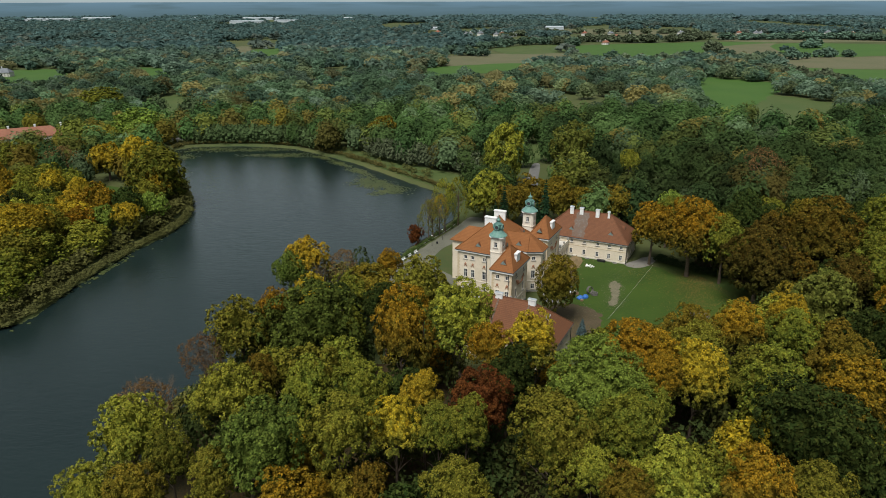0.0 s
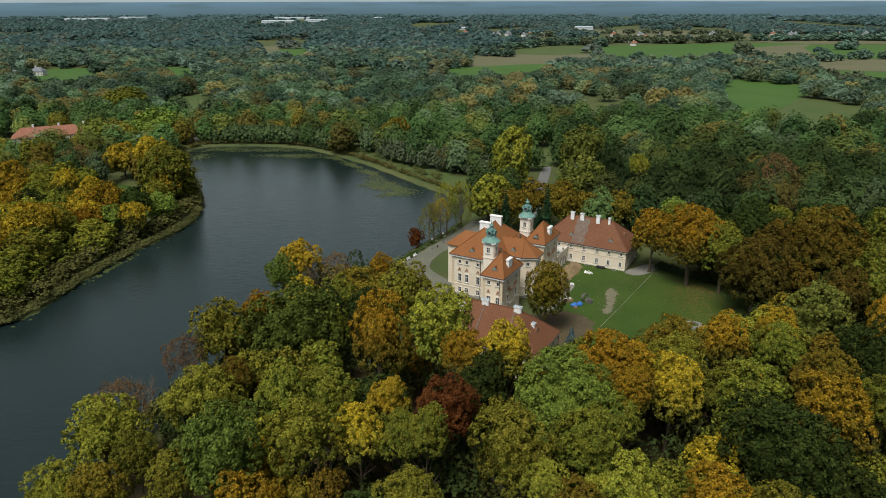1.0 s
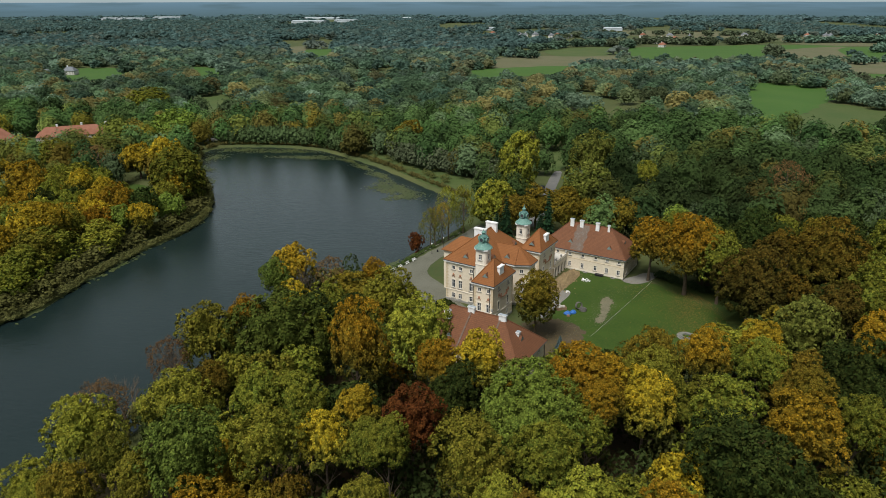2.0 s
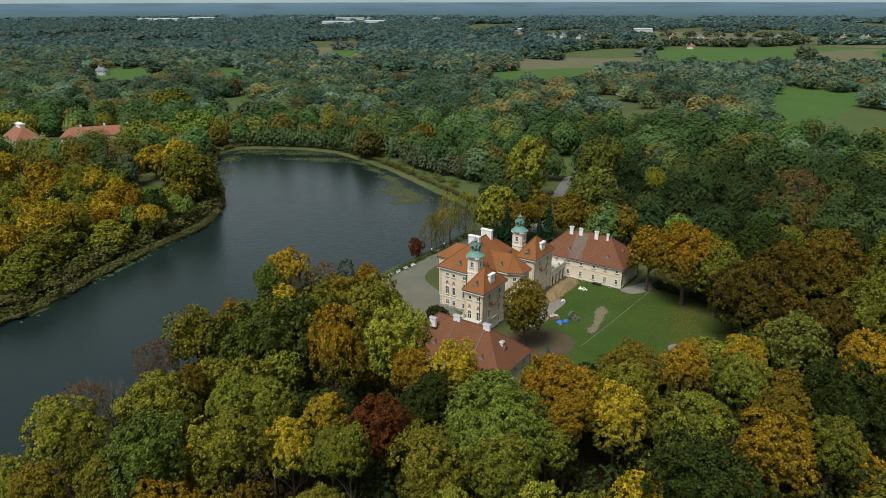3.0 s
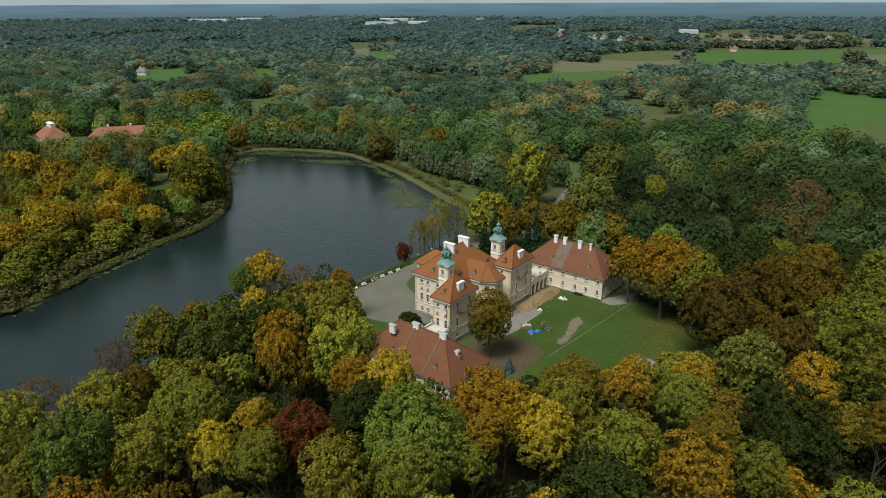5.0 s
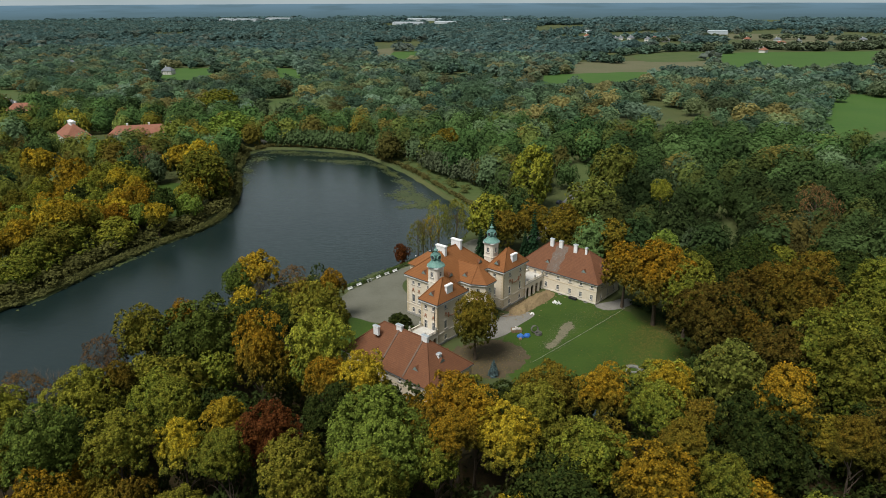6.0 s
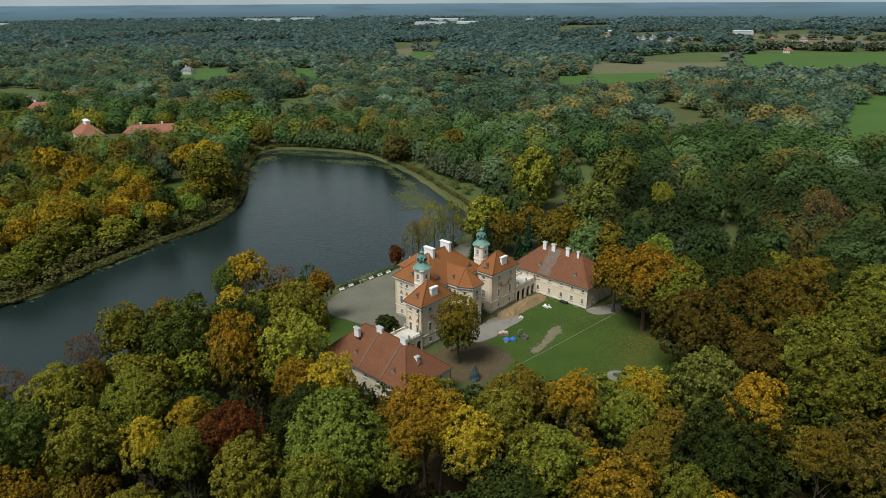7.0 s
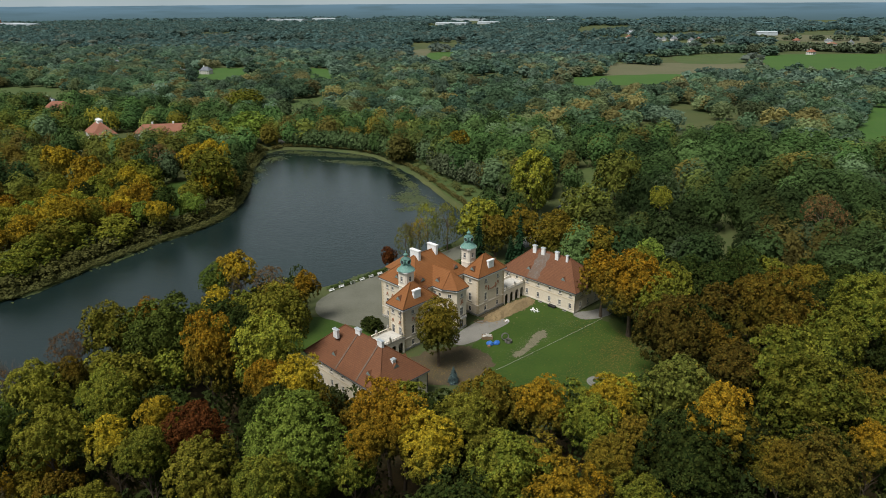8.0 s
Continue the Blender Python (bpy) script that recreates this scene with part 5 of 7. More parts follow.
def band(parent, name, loop, z0, z1, out, material, closed=True, label=""):
    """A moulding that runs round the block, standing out from the wall."""
    bm = bmesh.new()
    n = len(loop)
    pts = [Vector((*p, 0)) for p in loop]
    ring = []
    for k in range(n):
        d0 = (pts[k] - pts[k - 1]).normalized() if closed or k else (pts[1] - pts[0]).normalized()
        d1 = (pts[(k + 1) % n] - pts[k]).normalized() if closed or k < n - 1 else d0
        n0, n1 = Vector((d0.y, -d0.x, 0)), Vector((d1.y, -d1.x, 0))
        m = (n0 + n1)
        m = m / max(m.dot(n0), 0.2)
        ring.append((pts[k] - m * 0.05, pts[k] + m * out))
    rows = []
    for i, o in ring:
        rows.append([bm.verts.new((i.x, i.y, z0)), bm.verts.new((o.x, o.y, z0 + (z1 - z0) * 0.35)), bm.verts.new((o.x, o.y, z1)), bm.verts.new((i.x, i.y, z1))])
    for k in range(n if closed else n - 1):
        a, b = rows[k], rows[(k + 1) % n]
        for j in range(4):
            bm.faces.new((a[j], b[j], b[(j + 1) % 4], a[(j + 1) % 4]))
    bmesh.ops.recalc_face_normals(bm, faces=bm.faces)
    return part(name, bm, material, parent, label)


def solid_roof(parent, name, base, tops, faces, material, drop=0.22):
    """A roof from its eaves and ridge points, with a fascia and a closed underside."""
    bm = bmesh.new()
    vs = [bm.verts.new(p) for p in base + tops]
    for f in faces:
        bm.faces.new([vs[k] for k in f])
    low = [bm.verts.new((x, y, z - drop)) for x, y, z in base]
    n = len(base)
    for k in range(n):
        bm.faces.new((vs[k], low[k], low[(k + 1) % n], vs[(k + 1) % n]))
    bm.faces.new(low[::-1])
    bmesh.ops.recalc_face_normals(bm, faces=bm.faces)
    return part(name, bm, material, parent)


def ridge_line(bm, a, b, w=0.16):
    """Rounded ridge tiles along a hip or ridge."""
    a, b = Vector(a), Vector(b)
    n = max(2, int((b - a).length / 0.45))
    tube(bm, [a.lerp(b, k / n) + Vector((0, 0, 0.04)) for k in range(n + 1)], [w * (1.0 if k % 2 else 0.85) for k in range(n + 1)], 5)


def ridges(parent, lines, material):
    bm = bmesh.new()
    for a, b in lines:
        ridge_line(bm, a, b)
    return part("ridge_tiles", bm, material, parent)


def gutter(parent, loop, z):
    bm = bmesh.new()
    n = len(loop)
    for k in range(n):
        a, b = loop[k], loop[(k + 1) % n]
        tube(bm, [(a[0], a[1], z), ((a[0] + b[0]) / 2, (a[1] + b[1]) / 2, z), (b[0], b[1], z)], [0.11, 0.11, 0.11], 6)
    return part("gutter", bm, LEAD, parent, "dark sheet-metal gutter")


def downpipe(parent, x, y, top):
    bm = bmesh.new()
    tube(bm, [(x, y, top), (x, y, top * 0.5), (x, y, 0.1)], [0.09, 0.09, 0.09], 6)
    return part("downpipe", bm, LEAD, parent)


def chimney(parent, x, y, z0, z1, wx, wy, cap=WHITE):
    """A limewashed chimney stack with a projecting head and a sheet cover."""
    c = part("chimney", boxed((x - wx / 2, x + wx / 2, y - wy / 2, y + wy / 2, z0, z1 - 0.3), bevel=0.03), WHITE, parent, "white limewashed chimney stack")
    part("chimney_head", boxed((x - wx / 2 - 0.12, x + wx / 2 + 0.12, y - wy / 2 - 0.12, y + wy / 2 + 0.12, z1 - 0.3, z1)), WHITE, c)
    part("chimney_cover", boxed((x - wx / 2 - 0.06, x + wx / 2 + 0.06, y - wy / 2 - 0.06, y + wy / 2 + 0.06, z1, z1 + 0.08)), cap, c, "grey sheet-metal cover")
    return c


def vent(parent, x, y, z, way, rise=0.92, w=2.0, h=0.85):
    """A low three-cornered roof vent with a slatted front; way is the direction down the slope, in degrees."""
    bm = bmesh.new()
    back = h / rise + 0.25
    f = [bm.verts.new(p) for p in ((0.35, -w / 2, -0.32), (0.35, w / 2, -0.32), (0.35, 0, h), (-back, 0, h))]
    bm.faces.new((f[1], f[3], f[2]))
    bm.faces.new((f[0], f[2], f[3]))
    bm.faces.new((f[0], f[3], f[1]))
    bmesh.ops.recalc_face_normals(bm, faces=bm.faces)
    hood = part("roof_vent", bm, TILES_OLD, parent, "small three-cornered tiled roof vent")
    bm = bmesh.new()
    f = [bm.verts.new(p) for p in ((0.34, -w / 2 + 0.06, -0.3), (0.34, w / 2 - 0.06, -0.3), (0.34, 0, h - 0.06))]
    bm.faces.new(f)
    for q in f:
        q.co.x += 0.03
    part("slats", bm, VENT, hood)
    hood.matrix_basis = pose(x, y, z, 0, 0, way)
    return hood


def relief(parent, m, kind):
    """Terracotta ornament on the wall: an oval mask with scrolls, a trophy or a garland."""
    g = random.Random(kind)
    bm = bmesh.new()
    if kind == "oval":
        lathe(bm, [(0.42, 0), (0.40, 0.10), (0.22, 0.20), (0.02, 0.24)], 12, sx=0.8)
        bmesh.ops.transform(bm, matrix=Matrix.Rotation(radians(90), 4, "X"), verts=bm.verts)
        for s in (-1, 1):
            tube(bm, [(s * 0.3, -0.08, -0.35), (s * 0.45, -0.1, -0.6), (s * 0.2, -0.08, -0.8)], [0.12, 0.1, 0.05], 5)
    elif kind == "trophy":
        for k in range(16):
            a, q = g.uniform(0, 6.28), g.uniform(0.1, 0.8)
            x, z = q * math.cos(a), q * 1.2 * math.sin(a)
            tube(bm, [(x * 0.3, -0.06, z * 0.3), (x * 0.8, -0.16, z * 0.8), (x * 1.15, -0.08, z * 1.15)], [0.14, 0.12, 0.04], 5)
    else:
        pts = [(-1.7 + 3.4 * k / 10, -0.1, -0.55 * math.sin(math.pi * k / 10)) for k in range(11)]
        tube(bm, pts, [0.12 + 0.07 * (k % 2) for k in range(11)], 6)
        for s in (-1, 1):
            tube(bm, [(s * 1.7, -0.1, 0.9), (s * 1.75, -0.14, 0.2), (s * 1.7, -0.1, -0.7)], [0.2, 0.28, 0.1], 6)
    ob = part("relief", bm, RELIEF, parent, "terracotta relief ornament")
    ob.matrix_basis = m
    return ob


def facing(a, b, s, z, out=0.03):
    way = Vector((b[0] - a[0], b[1] - a[1], 0)).normalized()
    return Matrix.Translation((a[0] + way.x * s + way.y * out, a[1] + way.y * s - way.x * out, z)) @ Matrix.Rotation(math.atan2(way.y, way.x), 4, "Z")


def quoins(parent, x, y, top, sx, sy):
    """Rusticated corner blocks, standing slightly proud."""
    bm = bmesh.new()
    z, k = 0.9, 0
    while z + 0.5 < top:
        w = 0.85 if k % 2 else 0.55
        box(bm, x - sx * w if sx > 0 else x - 0.04, x + 0.04 if sx > 0 else x - sx * w, y - sy * (1.4 - w) if sy > 0 else y - 0.04, y + 0.04 if sy > 0 else y - sy * (1.4 - w), z, z + 0.44)
        z, k = z + 0.5, k + 1
    return tagged(part("corner_rustication", bm, OCHRE, parent, "ochre rusticated corner blocks"), kind="stuff")


palace = new("palace")
palace.matrix_basis = SITE
tagged(palace, "cream stuccoed baroque palace with red tiled roofs and two towers", "palace")
EAVE = 13.14
small = lambda s, z=10.85, w=1.05, h=1.15: (s, w, z - h / 2, z + h / 2)
tall = lambda s, z=5.75, w=1.15, h=2.5: (s, w, z - h / 2, z + h / 2, True)
foot = lambda s, z=1.9, w=1.1, h=1.6: (s, w, z - h / 2, z + h / 2)
column = lambda s, up=10.85: [small(s, up), tall(s), foot(s)]
U, W0, W1 = 10.85, 0.3, 15.55
A0, A1, P, Q = 9.2, 21.4, 5.9, 0.0
BW, BS, BF, BP = 4.1, 3.8, 2.0, 7.75
# main block, seen from above anticlockwise
runs = [
    ((-U, W1), (-U, W0), column(2.65) + column(5.0) + column(8.7)),
    ((U, W0), (U, W1), column(6.9) + column(10.6) + column(12.9)),
    ((U, W1), (-U, W1), [h for k in range(7) for h in column(1.9 + 3.0 * k)]),
    ((-U, W0), (-BW, W0), column(4.9)),
    ((BW, W0), (U, W0), column(1.9)),
]
walls(palace, "wall_main", runs, 0.0, 12.75, STUCCO)
# the bay in the middle of the courtyard front
bay = [((-BW, W0), (-BW, -BS), column(1.1) + column(3.0)), ((-BW, -BS), (-BF, -BP), column(2.2)),
       ((-BF, -BP), (BF, -BP), [small(2.0), (2.0, 1.3, 4.3, 7.0, True), (2.0, 1.5, 0.15, 3.0, True)]),
       ((BF, -BP), (BW, -BS), column(2.2)), ((BW, -BS), (BW, W0), column(1.1) + column(3.0))]
walls(palace, "wall_bay", bay, 0.0, 12.75, STUCCO)
relief(palace, facing((-BF, -BP), (BF, -BP), 2.0, 8.8), "trophy")
for a, b, s in ((bay[1][0], bay[1][1], 2.2), (bay[3][0], bay[3][1], 2.2)):
    relief(palace, facing(a, b, s, 8.4), "oval")
# little balcony over the door
balcony = part("balcony", boxed((-1.3, 1.3, -8.7, -7.7, 3.75, 3.98), (-1.1, -0.8, -8.4, -7.72, 3.35, 3.75), (0.8, 1.1, -8.4, -7.72, 3.35, 3.75)), STONE, palace, "small stone balcony")
bm = bmesh.new()
for k in range(11):
    box(bm, -1.22 + 0.244 * k - 0.02, -1.22 + 0.244 * k + 0.02, -8.62, -8.58, 3.98, 4.85)
box(bm, -1.25, 1.25, -8.64, -8.56, 4.85, 4.92)
part("balcony_rail", bm, IRON, balcony, "black iron balcony rail")
# two corner wings
for s in (-1, 1):
    loop = [(s * A1, -P), (s * A1, Q), (s * A0, Q), (s * A0, -P)]
    out = [small(1.35, 11.1), small(4.2, 11.1), (1.35, 1.2, 4.45, 7.1, True), (4.2, 1.2, 4.45, 7.1, True)]
    front = column(3.6, 11.1) + column(9.2, 11.1)
    inner = column(2.9, 11.1)
    if s < 0:
        rs = [((-A1, Q), (-A1, -P), [(5.9 - h[0],) + h[1:] for h in out]), ((-A1, -P), (-A0, -P), front), ((-A0, -P), (-A0, Q + 0.3), inner), ((-A0 - 1.6, Q), (-A1, Q), [])]
    else:
        rs = [((A1, -P), (A1, Q), out), ((A0, -P), (A1, -P), front), ((A0, Q + 0.3), (A0, -P), inner), ((A1, Q), (A0 + 1.6, Q), [])]
    walls(palace, "wall_wing", rs, 0.0, 12.75, STUCCO)
    for t in (1.35, 4.2):
        relief(palace, facing(rs[0][0], rs[0][1], t if s > 0 else 5.9 - t, 8.75), "oval")
    relief(palace, facing((min(s * A0, s * A1), -P), (max(s * A0, s * A1), -P), 6.4, 8.3), "garland")
    for t in (3.6, 9.2):
        relief(palace, facing((min(s * A0, s * A1), -P), (max(s * A0, s * A1), -P), t, 9.2), "oval")
    quoins(palace, s * A1, -P, 12.4, s, -1)
    quoins(palace, s * A0, -P, 12.4, -s, -1)
    quoins(palace, s * A1, Q, 12.4, s, 1)
    quoins(palace, s * U, W1, 12.4, s, 1)
    downpipe(palace, s * (A0 - 0.15), -0.1, 12.6)
    downpipe(palace, s * (U + 0.15), 6.0, 12.6)
    downpipe(palace, s * (A1 + 0.12), -P + 0.9, 12.6)
for t in (2.65, 5.0, 8.7):
    relief(palace, facing((-U, W1), (-U, W0), t, 8.7), "oval")
    relief(palace, facing((U, W0), (U, W1), 15.25 - t, 8.7), "oval")
# plan outline of the whole, for plinth, string course and cornice
outline = [(-U, W1), (-U, Q), (-A1, Q), (-A1, -P), (-A0, -P), (-A0, W0), (-BW, W0), (-BW, -BS), (-BF, -BP), (BF, -BP), (BW, -BS), (BW, W0), (A0, W0), (A0, -P), (A1, -P), (A1, Q), (U, Q), (U, W1)]
band(palace, "plinth", outline, 0.0, 0.75, 0.12, STONE, label="grey stone plinth")
band(palace, "string_course", outline, 3.55, 3.85, 0.12, PALE)
band(palace, "frieze", outline, 12.2, 12.55, 0.14, PALE)
band(palace, "cornice", outline, 12.35, 12.98, 0.58, WHITE, label="white moulded cornice")
# roofs
E0 = 0.62
m0, m1, mv0, mv1 = -U - E0, U + E0, W0 - E0, W1 + E0
half = (mv1 - mv0) / 2
R = 20.5
solid_roof(palace, "roof_main", [(m0, mv0, EAVE), (m1, mv0, EAVE), (m1, mv1, EAVE), (m0, mv1, EAVE)], [(m0 + half * 0.93, mv0 + half, R), (m1 - half * 0.93, mv0 + half, R)],
           [(0, 1, 5, 4), (1, 2, 5), (2, 3, 4, 5), (3, 0, 4)], TILES)
hips = [((m0, mv0, EAVE), (m0 + half * 0.93, mv0 + half, R)), ((m1, mv0, EAVE), (m1 - half * 0.93, mv0 + half, R)), ((m0, mv1, EAVE), (m0 + half * 0.93, mv0 + half, R)),
        ((m1, mv1, EAVE), (m1 - half * 0.93, mv0 + half, R)), ((m0 + half * 0.93, mv0 + half, R), (m1 - half * 0.93, mv0 + half, R))]
b0, bs, bf, bp = BW + 0.55, BS + 0.45, BF + 0.4, BP + 0.6
solid_roof(palace, "roof_bay", [(-b0, 6.0, EAVE + 0.02), (-b0, -bs, EAVE + 0.02), (-bf, -bp, EAVE + 0.02), (bf, -bp, EAVE + 0.02), (b0, -bs, EAVE + 0.02), (b0, 6.0, EAVE + 0.02)],
           [(0, -3.2, 17.3), (0, 6.0, 17.3)], [(0, 1, 6, 7), (1, 2, 6), (2, 3, 6), (3, 4, 6), (4, 5, 7, 6), (5, 0, 7)], TILES)
hips += [((-b0, -bs, EAVE), (0, -3.2, 17.3)), ((-bf, -bp, EAVE), (0, -3.2, 17.3)), ((bf, -bp, EAVE), (0, -3.2, 17.3)), ((b0, -bs, EAVE), (0, -3.2, 17.3)), ((0, -3.2, 17.3), (0, 4.4, 17.3))]
solid_roof(palace, "roof_lake_bay", [(-4.6, 11.0, EAVE + 0.03), (4.6, 11.0, EAVE + 0.03), (4.6, 21.2, EAVE + 0.03), (-4.6, 21.2, EAVE + 0.03)], [(0, 11.0, 16.9), (0, 16.8, 16.9)],
           [(0, 1, 4), (1, 2, 5, 4), (2, 3, 5), (3, 0, 4, 5)], TILES)
walls(palace, "wall_lake_bay", [((-4.0, 20.6), (-4.0, W1), column(2.5)), ((4.0, W1), (4.0, 20.6), column(2.5)), ((4.0, 20.6), (-4.0, 20.6), column(2.0) + column(6.0))], 0.0, 13.0, STUCCO)
for s in (-1, 1):
    i0, i1, j0, j1 = s * (A0 - 0.55), s * (A1 + 0.55), -P - 0.55, Q + 0.55
    base = [(i0, j0, EAVE + 0.01), (i1, j0, EAVE + 0.01), (i1, j1, EAVE + 0.01), (i0, j1, EAVE + 0.01)]
    solid_roof(palace, "roof_wing", base, [(s * 14.9, -2.9, 18.5), (s * 15.7, -2.9, 18.5)], [(0, 1, 5, 4), (1, 2, 5), (2, 3, 4, 5), (3, 0, 4)], TILES)
    hips += [(base[0], (s * 14.9, -2.9, 18.5)), (base[1], (s * 15.7, -2.9, 18.5)), (base[2], (s * 15.7, -2.9, 18.5)), (base[3], (s * 14.9, -2.9, 18.5))]
    chimney(palace, s * 15.6, -5.15, 13.3, 16.95, 2.5, 0.8)
    chimney(palace, s * 3.6, 8.0, 18.0, 22.0, 0.95, 3.7)
    vent(palace, s * 20.1, -2.9, 14.9, 0 if s > 0 else 180)
    vent(palace, s * 10.0, -2.9, 14.9, 180 if s > 0 else 0)
    vent(palace, s * 3.1, -1.0, 14.6, 0 if s > 0 else 180)
    vent(palace, s * 7.0, 1.6, 15.2, -90)
    vent(palace, s * 9.9, 9.2, 14.8, 0 if s > 0 else 180)
ridges(palace, hips, TILES)
eaves = [(m0, mv1), (m0, Q + 0.5), (-A1 - 0.6, Q + 0.5), (-A1 - 0.6, -P - 0.6), (-A0 + 0.6, -P - 0.6), (-A0 + 0.6, mv0), (-b0, mv0), (-b0, -bs), (-bf, -bp), (bf, -bp), (b0, -bs), (b0, mv0),
         (A0 - 0.6, mv0), (A0 - 0.6, -P - 0.6), (A1 + 0.6, -P - 0.6), (A1 + 0.6, Q + 0.5), (m1, Q + 0.5), (m1, mv1)]
gutter(palace, eaves, EAVE - 0.1)


def tower(parent, x, y):
    """A stair tower with chamfered corners under a bell-shaped copper roof, lantern and spire."""
    h = 1.75
    c = 0.42
    plan = [(x - h + c, y - h), (x + h - c, y - h), (x + h, y - h + c), (x + h, y + h - c), (x + h - c, y + h), (x - h + c, y + h), (x - h, y + h - c), (x - h, y - h + c)]
    runs = []
    for k in range(8):
        a, b = plan[k], plan[(k + 1) % 8]
        runs.append((a, b, [(math.dist(a, b) / 2, 0.95, 16.9, 18.5, True)] if k % 2 == 0 else []))
    t = new("tower")
    t.parent = parent
    walls(t, "shaft", runs, 0.0, 20.1, PALE)
    band(t, "tower_string", plan, 15.3, 15.6, 0.14, PALE)
    band(t, "tower_cornice", plan, 19.6, 20.2, 0.42, WHITE)
    bm = lathe(bmesh.new(), [(2.62, 20.2), (2.55, 20.35), (2.05, 20.75), (1.6, 21.25), (1.32, 21.7), (1.25, 21.85)], 16, x, y)
    roof = part("bell_roof", bm, COPPER, t, "flared verdigris copper roof")
    bm = lathe(bmesh.new(), [(1.28, 21.85), (1.28, 22.0), (1.12, 22.05), (1.22, 22.4), (1.22, 23.0), (1.12, 23.3), (1.3, 23.4), (1.3, 23.55), (1.0, 23.8), (0.55, 24.1), (0.42, 24.35)], 8, x, y, turn=math.pi / 8)
    part("lantern", bm, COPPER_DARK, roof, "dark copper lantern")
    for k in range(4):
        a = k * math.pi / 2 + math.radians(0)
        bm = lathe(bmesh.new(), [(0.80, 0), (0.80, 0.34), (0.72, 0.42), (0.56, 0.40), (0.54, 0.30)], 14)
        bmesh.ops.transform(bm, matrix=Matrix.Translation((x + 1.02 * math.cos(a), y + 1.02 * math.sin(a), 22.75)) @ Matrix.Rotation(a, 4, "Z") @ Matrix.Rotation(radians(90), 4, "Y"), verts=bm.verts)
        part("oculus", bm, COPPER, roof, "round copper window of the lantern")
        # a dark disc fills the ring in place of the opening's shade
        bm = lathe(bmesh.new(), [(0.53, 0.345), (0.53, 0.36)], 14)
        bmesh.ops.transform(bm, matrix=Matrix.Translation((x + 1.02 * math.cos(a), y + 1.02 * math.sin(a), 22.75)) @ Matrix.Rotation(a, 4, "Z") @ Matrix.Rotation(radians(90), 4, "Y"), verts=bm.verts)
        part("oculus_pane", bm, GLASS, roof, "dark disc standing for the shaded round opening")
    bm = lathe(bmesh.new(), [(0.42, 24.3), (0.62, 24.55), (0.66, 24.75), (0.45, 25.0), (0.2, 25.2), (0.12, 25.5), (0.2, 25.6), (0.06, 25.7), (0.03, 26.3)], 10, x, y)
    part("spire", bm, COPPER, roof)
    return t


tower(palace, -13.1, 1.75)
tower(palace, 13.1, 1.75)


